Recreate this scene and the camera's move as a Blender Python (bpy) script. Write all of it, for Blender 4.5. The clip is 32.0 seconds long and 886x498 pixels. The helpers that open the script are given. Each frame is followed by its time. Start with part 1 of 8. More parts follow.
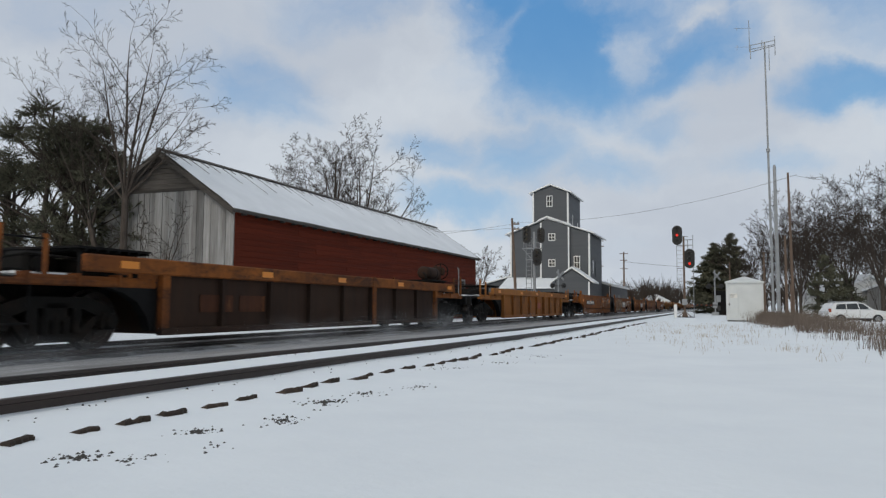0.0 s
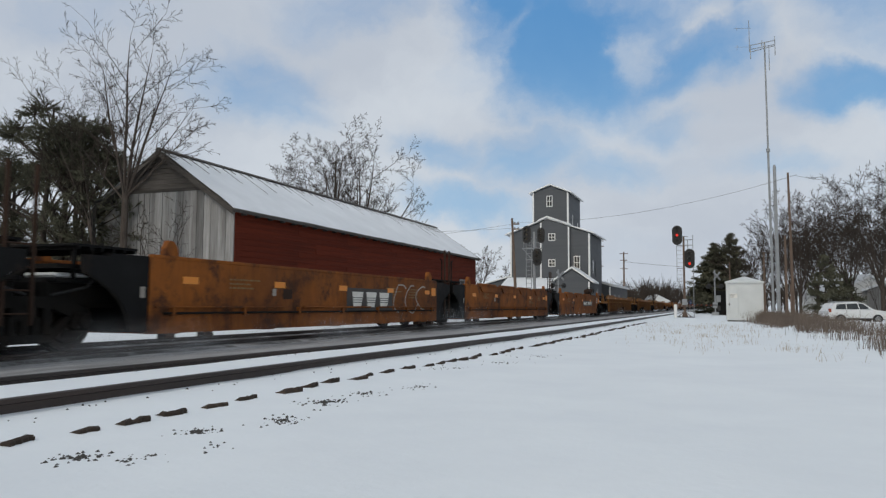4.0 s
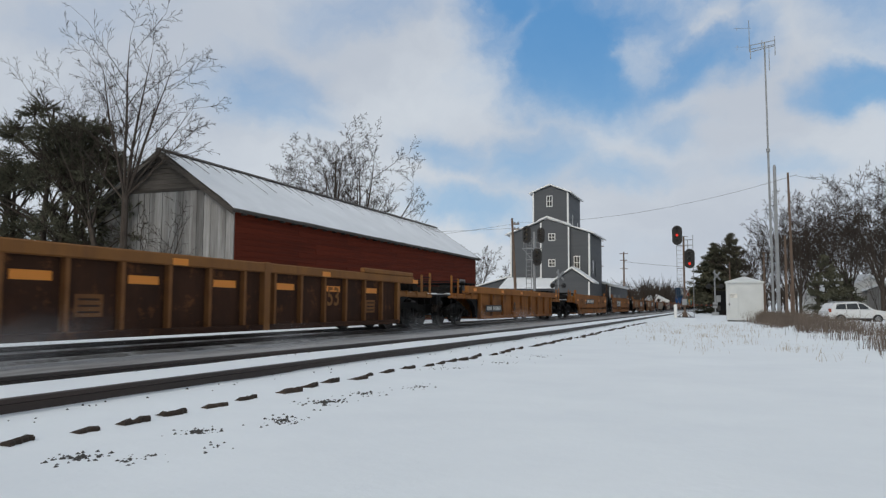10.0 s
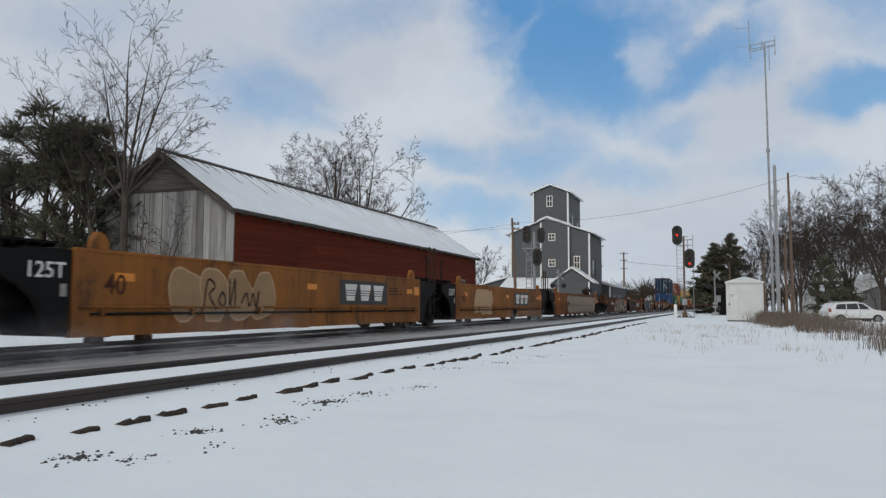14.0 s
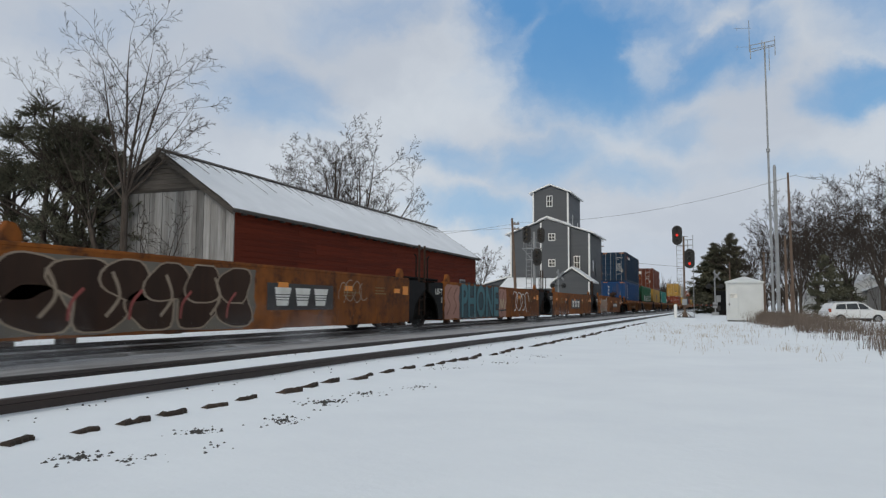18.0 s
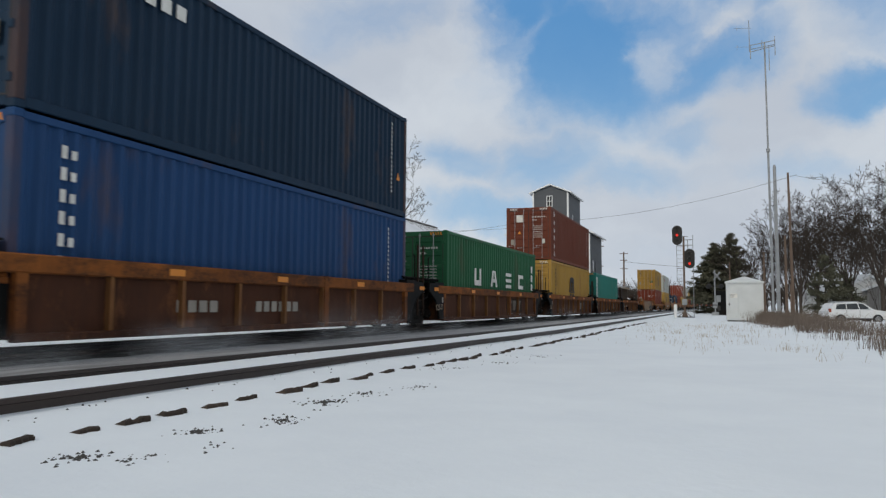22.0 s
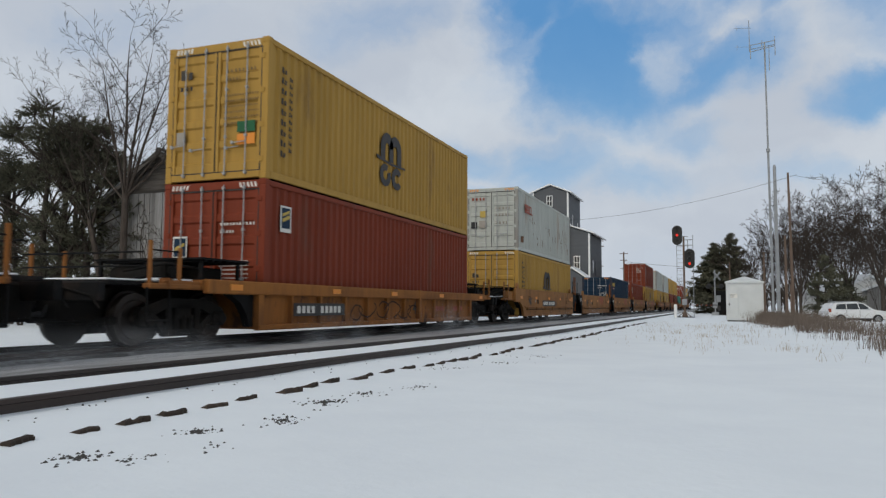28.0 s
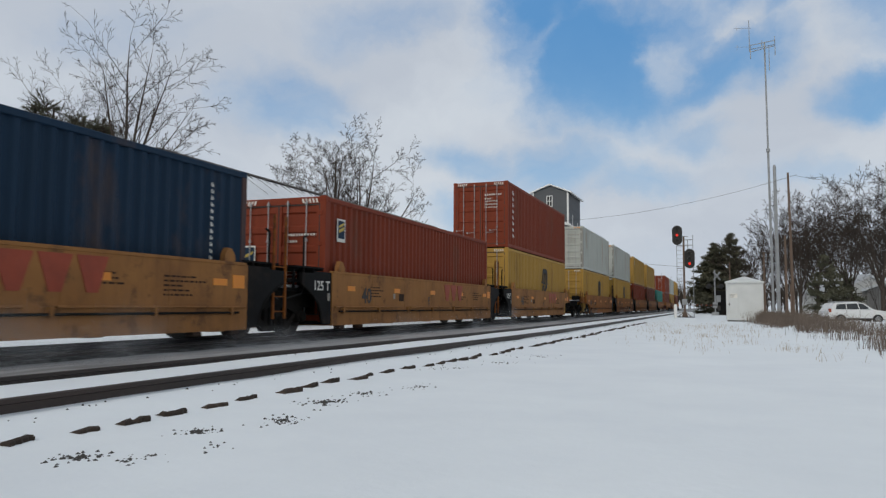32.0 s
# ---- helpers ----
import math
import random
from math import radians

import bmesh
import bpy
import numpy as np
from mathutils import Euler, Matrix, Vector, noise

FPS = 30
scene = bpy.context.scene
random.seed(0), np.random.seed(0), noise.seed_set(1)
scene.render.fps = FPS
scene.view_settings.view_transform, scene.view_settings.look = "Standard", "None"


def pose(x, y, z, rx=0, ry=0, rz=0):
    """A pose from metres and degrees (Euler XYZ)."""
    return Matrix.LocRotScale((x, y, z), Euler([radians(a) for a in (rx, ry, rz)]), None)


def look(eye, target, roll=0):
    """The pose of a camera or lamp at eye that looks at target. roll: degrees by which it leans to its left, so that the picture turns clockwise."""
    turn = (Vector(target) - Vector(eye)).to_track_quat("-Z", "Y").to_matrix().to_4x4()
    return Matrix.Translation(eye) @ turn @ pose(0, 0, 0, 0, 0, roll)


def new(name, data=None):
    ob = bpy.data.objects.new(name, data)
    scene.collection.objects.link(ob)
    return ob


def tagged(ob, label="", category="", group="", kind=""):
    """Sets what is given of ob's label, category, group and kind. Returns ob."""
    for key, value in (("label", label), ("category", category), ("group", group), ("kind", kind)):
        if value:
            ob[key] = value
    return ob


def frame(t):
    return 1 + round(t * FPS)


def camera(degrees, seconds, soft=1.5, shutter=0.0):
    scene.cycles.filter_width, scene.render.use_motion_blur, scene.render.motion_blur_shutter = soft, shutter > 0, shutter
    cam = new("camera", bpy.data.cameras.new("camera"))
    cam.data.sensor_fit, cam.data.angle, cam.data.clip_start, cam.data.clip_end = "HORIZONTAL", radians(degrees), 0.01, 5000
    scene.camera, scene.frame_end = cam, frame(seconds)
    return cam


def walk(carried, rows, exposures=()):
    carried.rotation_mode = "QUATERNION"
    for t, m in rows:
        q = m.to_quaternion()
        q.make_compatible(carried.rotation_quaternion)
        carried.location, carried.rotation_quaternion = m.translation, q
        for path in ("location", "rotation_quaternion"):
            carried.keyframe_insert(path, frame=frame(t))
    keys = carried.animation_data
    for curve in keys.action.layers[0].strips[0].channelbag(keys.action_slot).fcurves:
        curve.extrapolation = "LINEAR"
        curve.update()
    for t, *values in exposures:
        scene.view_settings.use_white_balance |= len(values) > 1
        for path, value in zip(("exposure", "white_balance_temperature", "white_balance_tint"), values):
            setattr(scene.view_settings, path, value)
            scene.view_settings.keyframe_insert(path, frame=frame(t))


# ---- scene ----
# the camera stands on a tripod beside the tracks, which run along +y
EYE = Vector((0, 0, 0.85))
YAW, PITCH = radians(20.64), radians(4.45)
WAY = Vector((-math.sin(YAW) * math.cos(PITCH), math.cos(YAW) * math.cos(PITCH), math.sin(PITCH)))
cam = camera(62.8, 32.0, soft=1.3, shutter=0.1)
walk(cam, [(0, look(EYE, EYE + WAY * 50, 0.35)), (32, look(EYE, EYE + WAY * 50, 0.35))],
     exposures=[(0, -0.23), (32, -0.23)])

# ---- light ----
world = bpy.data.worlds.new("sky_light")
scene.world = world
world.use_nodes = True
wn = world.node_tree.nodes
sky = wn.new("ShaderNodeTexSky")
sky.sky_type, sky.sun_disc = "NISHITA", False
sky.sun_elevation, sky.sun_rotation = radians(30), radians(190)
sky.air_density, sky.dust_density = 1.0, 2.0
wn["Background"].inputs["Strength"].default_value = 0.13
# broken cloud all over the sky
cloud_tex = wn.new("ShaderNodeTexNoise")
cloud_tex.inputs["Scale"].default_value, cloud_tex.inputs["Detail"].default_value = 2.2, 6.0
cloud_edge = wn.new("ShaderNodeMapRange")
cloud_edge.inputs[1].default_value, cloud_edge.inputs[2].default_value = 0.34, 0.50
cloud_mix = wn.new("ShaderNodeMix")
cloud_mix.data_type = "RGBA"
cloud_mix.inputs[7].default_value = (4.75, 5.05, 5.15, 1)
sky_coord = wn.new("ShaderNodeTexCoord")
wl = world.node_tree.links
wl.new(sky_coord.outputs["Generated"], cloud_tex.inputs["Vector"])
wl.new(cloud_tex.outputs["Fac"], cloud_edge.inputs[0])
wl.new(cloud_edge.outputs[0], cloud_mix.inputs[0])
wl.new(sky.outputs["Color"], cloud_mix.inputs[6])
wl.new(cloud_mix.outputs[2], wn["Background"].inputs["Color"])
SUN_WAY = Vector((-0.14, -0.80, 0.58))
sun = new("sun", bpy.data.lights.new("sun", "SUN"))
sun.data.energy, sun.data.angle, sun.data.color = 1.1, radians(14), (1.0, 0.97, 0.90)
sun.matrix_world = look(SUN_WAY * 50, (0, 0, 0))


# ---- materials ----
def mat(name, base, rough=0.6, metal=0.0, second=None, scale=3.0, stretch=(1, 1, 1), dirt=None, dirt_scale=0.6, dirt_amount=0.4,
        bump=0.1, grain=40.0, spec=0.4, island=0.0, streak=None, streak_amount=0.5, chip=None, chip_scale=2.4, chip_amount=0.4):
    """A surface with a base colour, a second tone in grain, and dirt or rust in larger patches."""
    m = bpy.data.materials.new(name)
    m.use_nodes = True
    n, l = m.node_tree.nodes, m.node_tree.links
    b = n["Principled BSDF"]
    tc = n.new("ShaderNodeTexCoord")
    mp = n.new("ShaderNodeMapping")
    mp.inputs["Scale"].default_value = stretch
    l.new(tc.outputs["Object"], mp.inputs["Vector"])

    def tex(s, detail=6.0, rough_=0.6):
        t = n.new("ShaderNodeTexNoise")
        t.inputs["Scale"].default_value, t.inputs["Detail"].default_value, t.inputs["Roughness"].default_value = s, detail, rough_
        l.new(mp.outputs["Vector"], t.inputs["Vector"])
        return t

    def mix(a, c, fac):
        x = n.new("ShaderNodeMix")
        x.data_type = "RGBA"
        for sock, val in ((x.inputs[6], a), (x.inputs[7], c)):
            if isinstance(val, tuple):
                sock.default_value = (*val, 1)
            else:
                l.new(val, sock)
        l.new(fac, x.inputs[0])
        return x.outputs[2]

    def ramp(sock, lo, hi, top=1.0):
        r = n.new("ShaderNodeMapRange")
        r.inputs[1].default_value, r.inputs[2].default_value, r.inputs[4].default_value = lo, hi, top
        l.new(sock, r.inputs[0])
        return r.outputs[0]

    second = second or tuple(c * 0.72 for c in base)
    col = mix(base, second, ramp(tex(scale).outputs["Fac"], 0.35, 0.72))
    if dirt:
        col = mix(col, dirt, ramp(tex(dirt_scale, 9.0, 0.7).outputs["Fac"], 0.62 - dirt_amount * 0.4, 0.78, 0.9))
    if chip:
        # ragged patches where the paint has gone
        col = mix(col, chip, ramp(tex(chip_scale, 12.0, 0.78).outputs["Fac"], 0.60 - chip_amount * .3, 0.61, 0.85))
    if streak:
        # runs of rust and grime down the face
        sm = n.new("ShaderNodeMapping")
        sm.inputs["Scale"].default_value = (5, 5, .35)
        l.new(tc.outputs["Object"], sm.inputs["Vector"])
        st = n.new("ShaderNodeTexNoise")
        st.inputs["Scale"].default_value, st.inputs["Detail"].default_value, st.inputs["Roughness"].default_value = 1.0, 8.0, 0.65
        l.new(sm.outputs["Vector"], st.inputs["Vector"])
        col = mix(col, streak, ramp(st.outputs["Fac"], 0.46, 0.72, streak_amount))
    if island:
        oi = n.new("ShaderNodeObjectInfo")
        hs = n.new("ShaderNodeHueSaturation")
        r = n.new("ShaderNodeMapRange")
        r.inputs[3].default_value, r.inputs[4].default_value = 1 - island, 1 + island
        l.new(oi.outputs["Random"], r.inputs[0])
        l.new(r.outputs[0], hs.inputs["Value"])
        l.new(col, hs.inputs["Color"])
        col = hs.outputs["Color"]
    l.new(col, b.inputs["Base Color"])
    fine = tex(grain, 4.0)
    rr = n.new("ShaderNodeMapRange")
    rr.inputs[3].default_value, rr.inputs[4].default_value = max(0.02, rough - 0.12), min(1, rough + 0.12)
    l.new(tex(scale * 2.3).outputs["Fac"], rr.inputs[0])
    l.new(rr.outputs[0], b.inputs["Roughness"])
    b.inputs["Metallic"].default_value = metal
    b.inputs["Specular IOR Level"].default_value = spec
    if bump:
        bp = n.new("ShaderNodeBump")
        bp.inputs["Strength"].default_value, bp.inputs["Distance"].default_value = bump, 0.02
        l.new(fine.outputs["Fac"], bp.inputs["Height"])
        l.new(bp.outputs["Normal"], b.inputs["Normal"])
    return m


def plain(name, base, rough=0.5, metal=0.0, glow=0.0):
    m = bpy.data.materials.new(name)
    m.use_nodes = True
    b = m.node_tree.nodes["Principled BSDF"]
    b.inputs["Base Color"].default_value = (*base, 1)
    b.inputs["Roughness"].default_value, b.inputs["Metallic"].default_value = rough, metal
    if glow:
        b.inputs["Emission Color"].default_value, b.inputs["Emission Strength"].default_value = (*base, 1), glow
    return m


SNOW = mat("snow", (0.79, 0.825, 0.85), 0.75, second=(0.73, 0.765, 0.80), scale=0.7, bump=0.35, grain=9, spec=0.2)
ROOF_SNOW = mat("roof_snow", (0.80, 0.82, 0.85), 0.8, second=(0.70, 0.72, 0.75), scale=0.5, bump=0.2, grain=6, spec=0.2)
RAIL = mat("rail_steel", (0.045, 0.031, 0.026), 0.5, 0.3, second=(0.03, 0.026, 0.024), scale=2, stretch=(1, .2, 1))
DIRTY_SNOW = mat("dirty_snow", (0.38, 0.38, 0.385), 0.85, second=(0.27, 0.268, 0.27), scale=1.2, stretch=(2, .25, 1), dirt=(0.14, 0.13, 0.125), dirt_scale=1.0, dirt_amount=.35, bump=0.3, grain=14, spec=0.1)
TIE = mat("tie_wood", (0.06, 0.042, 0.03), 0.9, second=(0.03, 0.022, 0.018), scale=6, stretch=(.4, 3, 3), bump=0.5, island=0.25)
BALLAST = mat("ballast", (0.11, 0.105, 0.10), 0.95, second=(0.05, 0.05, 0.05), scale=5, bump=0.8, grain=18, dirt=(0.6, 0.62, 0.65), dirt_scale=1.3, dirt_amount=0.35)
STONE = mat("gravel_stone", (0.09, 0.085, 0.08), 0.9, bump=0.3, island=0.4)
GREY_BOARD = mat("weathered_board", (0.32, 0.318, 0.315), 0.9, spec=0.15, streak=(0.10, 0.095, 0.09), second=(0.21, 0.205, 0.20), scale=2.5, stretch=(4, 4, .35), bump=0.5, grain=25, dirt=(0.11, 0.10, 0.095), dirt_scale=.8, dirt_amount=.5, island=0.34)
DARK_BOARD = mat("dark_board", (0.085, 0.076, 0.068), 0.9, second=(0.035, 0.03, 0.027), scale=2.5, stretch=(.4, 4, 4), bump=0.5, grain=25, island=0.3)
RED_BOARD = mat("red_board", (0.175, 0.028, 0.010), 0.9, spec=0.15, second=(0.11, 0.018, 0.008), scale=1.5, stretch=(4, .25, 4), dirt=(0.036, 0.016, 0.011), dirt_scale=.16, dirt_amount=.8, bump=0.4, grain=22, island=0.1)
ELEV = mat("grey_siding", (0.085, 0.09, 0.098), 0.7, second=(0.075, 0.08, 0.088), scale=.4, stretch=(.3, .3, 8), bump=0.2, grain=6)
WHITE = mat("white_paint", (0.78, 0.78, 0.77), 0.5, second=(0.70, 0.70, 0.69), scale=2, bump=0.05)
SHED_WHITE = mat("shed_paint", (0.60, 0.62, 0.62), 0.5, second=(0.54, 0.56, 0.56), scale=1.2, bump=0.05, dirt=(0.55, 0.54, 0.52), dirt_scale=.7, dirt_amount=.2)
GALV = mat("galvanised_steel", (0.30, 0.31, 0.32), 0.55, 0.3, second=(0.24, 0.25, 0.26), scale=3)
PLASTIC_BLACK = mat("black_enamel", (0.012, 0.012, 0.013), 0.5, scale=4)
POLE_WOOD = mat("pole_wood", (0.16, 0.11, 0.08), 0.9, second=(0.10, 0.07, 0.055), scale=3, stretch=(5, 5, .3), bump=0.4)
BARK = mat("bark", (0.085, 0.07, 0.06), 0.95, spec=0.1, second=(0.035, 0.028, 0.024), scale=4, stretch=(3, 3, .6), bump=0.5)
TWIG = mat("twig", (0.056, 0.045, 0.037), 0.95, spec=0.1, second=(0.035, 0.028, 0.023), scale=2, bump=0)
NEEDLE = mat("pine_needle", (0.12, 0.12, 0.085), 0.9, spec=0.1, second=(0.055, 0.055, 0.04), scale=1.2, bump=0)
WEED = mat("dry_weed", (0.17, 0.132, 0.106), 0.95, second=(0.11, 0.086, 0.07), scale=1.5, bump=0)
STRAW = mat("dry_grass", (0.42, 0.34, 0.23), 0.95, second=(0.30, 0.24, 0.17), scale=2, bump=0)
GLASS = plain("window_glass", (0.03, 0.035, 0.04), 0.08)
CAR_WHITE = mat("car_paint", (0.66, 0.67, 0.68), 0.25, second=(0.62, 0.63, 0.64), scale=1, bump=0, dirt=(0.5, 0.48, 0.45), dirt_scale=.8, dirt_amount=.15)
RUBBER = mat("rubber", (0.015, 0.015, 0.016), 0.8)
RED_LAMP = plain("red_lens", (0.9, 0.03, 0.015), 0.3, 0, 0.9)
DARK_LENS = plain("dark_lens", (0.02, 0.02, 0.022), 0.15)

# freight paint
OCHRE = mat("ochre_paint", (0.275, 0.102, 0.022), 0.8, chip=(0.06, 0.03, 0.018), chip_scale=1.7, chip_amount=.22, spec=0.2, second=(0.20, 0.078, 0.02), scale=1.2, stretch=(1, 1, .5), dirt=(0.10, 0.042, 0.02), dirt_scale=.5, dirt_amount=.3, bump=0.12, streak=(0.09, 0.04, 0.02))
OCHRE_CLEAN = mat("clean_ochre_paint", (0.30, 0.138, 0.044), 0.75, chip=(0.12, 0.055, 0.025), chip_scale=1.3, chip_amount=.2, spec=0.2, second=(0.24, 0.108, 0.036), scale=1.2, dirt=(0.14, 0.062, 0.028), dirt_scale=.5, dirt_amount=.2, bump=0.12, streak=(0.12, 0.055, 0.026), streak_amount=.35)
OCHRE_LIGHT = mat("light_ochre_paint", (0.235, 0.105, 0.032), 0.75, spec=0.2, second=(0.18, 0.08, 0.027), scale=1.2, dirt=(0.15, 0.07, 0.032), dirt_scale=.5, dirt_amount=.22, bump=0.12, streak=(0.13, 0.062, 0.03))
ORANGE_RUST = mat("rusty_orange_paint", (0.265, 0.086, 0.017), 0.85, chip=(0.045, 0.023, 0.015), chip_scale=1.5, chip_amount=.36, spec=0.15, second=(0.16, 0.054, 0.015), scale=1.0, dirt=(0.07, 0.028, 0.014), dirt_scale=.45, dirt_amount=.45, bump=0.15, streak=(0.05, 0.022, 0.013), streak_amount=.4)
BROWN = mat("brown_paint", (0.080, 0.033, 0.019), 0.85, chip=(0.15, 0.06, 0.025), chip_scale=1.6, chip_amount=.22, spec=0.12, second=(0.052, 0.023, 0.015), scale=1.6, stretch=(1, 1, .4), dirt=(0.03, 0.016, 0.012), dirt_scale=.5, dirt_amount=.5, bump=0.15, streak=(0.12, 0.045, 0.02), streak_amount=.35)
BROWN_DARK = mat("dark_brown_paint", (0.045, 0.027, 0.019), 0.85, spec=0.12, second=(0.032, 0.02, 0.015), scale=1.6, stretch=(1, 1, .4), dirt=(0.022, 0.014, 0.012), dirt_scale=.5, dirt_amount=.5, bump=0.15, streak=(0.07, 0.032, 0.018), streak_amount=.3)
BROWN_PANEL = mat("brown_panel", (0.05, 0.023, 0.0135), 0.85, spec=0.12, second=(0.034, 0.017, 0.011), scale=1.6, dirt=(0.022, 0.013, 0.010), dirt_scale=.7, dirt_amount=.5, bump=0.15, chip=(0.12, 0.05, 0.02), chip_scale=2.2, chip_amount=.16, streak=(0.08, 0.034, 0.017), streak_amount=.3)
# tan paler than the recessed panels: the posts' lit edges are put into this colour
POST_TAN = mat("post_lit_tan", (0.20, 0.092, 0.034), 0.8, spec=0.15, second=(0.14, 0.062, 0.026), scale=2, bump=0.1, streak=(0.08, 0.036, 0.02))
CHORD = mat("chord_paint", (0.31, 0.125, 0.03), 0.8, spec=0.2, second=(0.22, 0.085, 0.024), scale=1.4, stretch=(1, .4, 1), dirt=(0.12, 0.05, 0.025), dirt_scale=.8, dirt_amount=.4, bump=0.12, streak=(0.10, 0.045, 0.022))
CHORD_RUST = mat("rusty_chord", (0.30, 0.10, 0.022), 0.85, chip=(0.04, 0.022, 0.015), chip_scale=2.2, chip_amount=.42, spec=0.15, second=(0.17, 0.055, 0.016), scale=1.2, stretch=(1, .4, 1), dirt=(0.065, 0.028, 0.016), dirt_scale=.7, dirt_amount=.6, bump=0.12, streak=(0.07, 0.03, 0.017))
UNDER = mat("undercarriage", (0.012, 0.011, 0.010), 0.85, second=(0.008, 0.008, 0.0075), scale=4, dirt=(0.03, 0.02, 0.015), dirt_scale=2, dirt_amount=.3, spec=0.12)
END_BLACK = mat("black_end_paint", (0.010, 0.010, 0.0105), 0.75, second=(0.007, 0.007, 0.007), scale=2, dirt=(0.04, 0.026, 0.02), dirt_scale=1, dirt_amount=.2, spec=0.12)
WHEEL = mat("wheel_steel", (0.035, 0.029, 0.026), 0.45, 0.45, scale=3, dirt=(0.06, 0.03, 0.018), dirt_scale=2.5, dirt_amount=.3)
REFLECT = plain("reflector_orange", (0.66, 0.22, 0.012), 0.5)
ROD = mat("bright_zinc", (0.36, 0.37, 0.38), 0.45, 0.2, second=(0.25, 0.25, 0.25), scale=5)
MARK_WHITE = mat("marking_white", (0.72, 0.71, 0.67), 0.6, second=(0.55, 0.53, 0.48), scale=3, bump=0)
MARK_BLACK = mat("marking_black", (0.02, 0.02, 0.02), 0.6, second=(0.04, 0.03, 0.025), scale=3, bump=0)
MARK_RED = mat("marking_red", (0.30, 0.05, 0.02), 0.6, scale=3, bump=0)


# spray paint and print
TEAL_DARK = mat("spray_dark_teal", (0.018, 0.052, 0.062), 0.7, second=(0.012, 0.035, 0.045), scale=2, bump=0)
MAROON = mat("spray_maroon", (0.15, 0.05, 0.028), 0.7, scale=2, bump=0)
TAN_DARK = mat("spray_dull_grey", (0.15, 0.13, 0.10), 0.75, second=(0.10, 0.085, 0.07), scale=2, bump=0)
TAN = mat("spray_tan", (0.30, 0.235, 0.17), 0.75, second=(0.22, 0.16, 0.11), scale=2, bump=0)
SAND = mat("spray_sand", (0.31, 0.19, 0.095), 0.7, second=(0.24, 0.135, 0.06), scale=1.5, bump=0)
DIM = mat("faded_print", (0.19, 0.12, 0.04), 0.7, scale=3, bump=0)
TEAL = mat("spray_teal", (0.045, 0.145, 0.165), 0.7, second=(0.03, 0.10, 0.12), scale=2, bump=0)
PINK = mat("spray_pink", (0.33, 0.165, 0.12), 0.7, scale=2, bump=0)
CREAM = mat("spray_cream", (0.46, 0.36, 0.23), 0.7, second=(0.36, 0.27, 0.17), scale=1.5, bump=0)
SPRAY_BLACK = mat("spray_black", (0.02, 0.02, 0.022), 0.7, scale=2, bump=0)
SPRAY_RED = mat("spray_red", (0.30, 0.065, 0.055), 0.7, scale=2, bump=0)
SPRAY_GREY = mat("spray_grey", (0.33, 0.30, 0.26), 0.7, scale=2, bump=0)
BUFF = mat("buff_primer", (0.45, 0.29, 0.16), 0.75, second=(0.38, 0.24, 0.13), scale=1.5, bump=0)
YEL = mat("spray_yellow", (0.5, 0.36, 0.08), 0.7, scale=2, bump=0)


def box_paint(name, base, dirt=(0.10, 0.06, 0.04), amount=0.12):
    return mat(name, base, 0.6, second=tuple(c * 0.86 for c in base), scale=.8, stretch=(1, 1, .35), dirt=dirt, dirt_scale=.55, dirt_amount=amount, bump=0.05, spec=0.2, streak=tuple(c * .55 for c in base), streak_amount=.35)


PAINTS = {
    "yellow": box_paint("yellow_container_paint", (0.40, 0.235, 0.05)),
    "red": box_paint("red_container_paint", (0.19, 0.034, 0.013)),
    "oxide": box_paint("oxide_container_paint", (0.142, 0.036, 0.018)),
    "blue": box_paint("blue_container_paint", (0.013, 0.055, 0.155)),
    "navy": box_paint("navy_container_paint", (0.006, 0.025, 0.054)),
    "green": box_paint("green_container_paint", (0.020, 0.11, 0.048)),
    "teal": box_paint("teal_container_paint", (0.03, 0.21, 0.172)),
    "rusty_navy": box_paint("rusty_navy_paint", (0.012, 0.026, 0.045), (0.16, 0.062, 0.025), .62),
    "rusty_blue": box_paint("rusty_blue_paint", (0.016, 0.05, 0.12), (0.16, 0.062, 0.025), .62),
    "rusty_white": box_paint("rusty_white_paint", (0.30, 0.30, 0.28), (0.14, 0.062, 0.03), .5),
    "white": box_paint("pale_container_paint", (0.45, 0.465, 0.43), (0.25, 0.12, 0.05), .16),
}


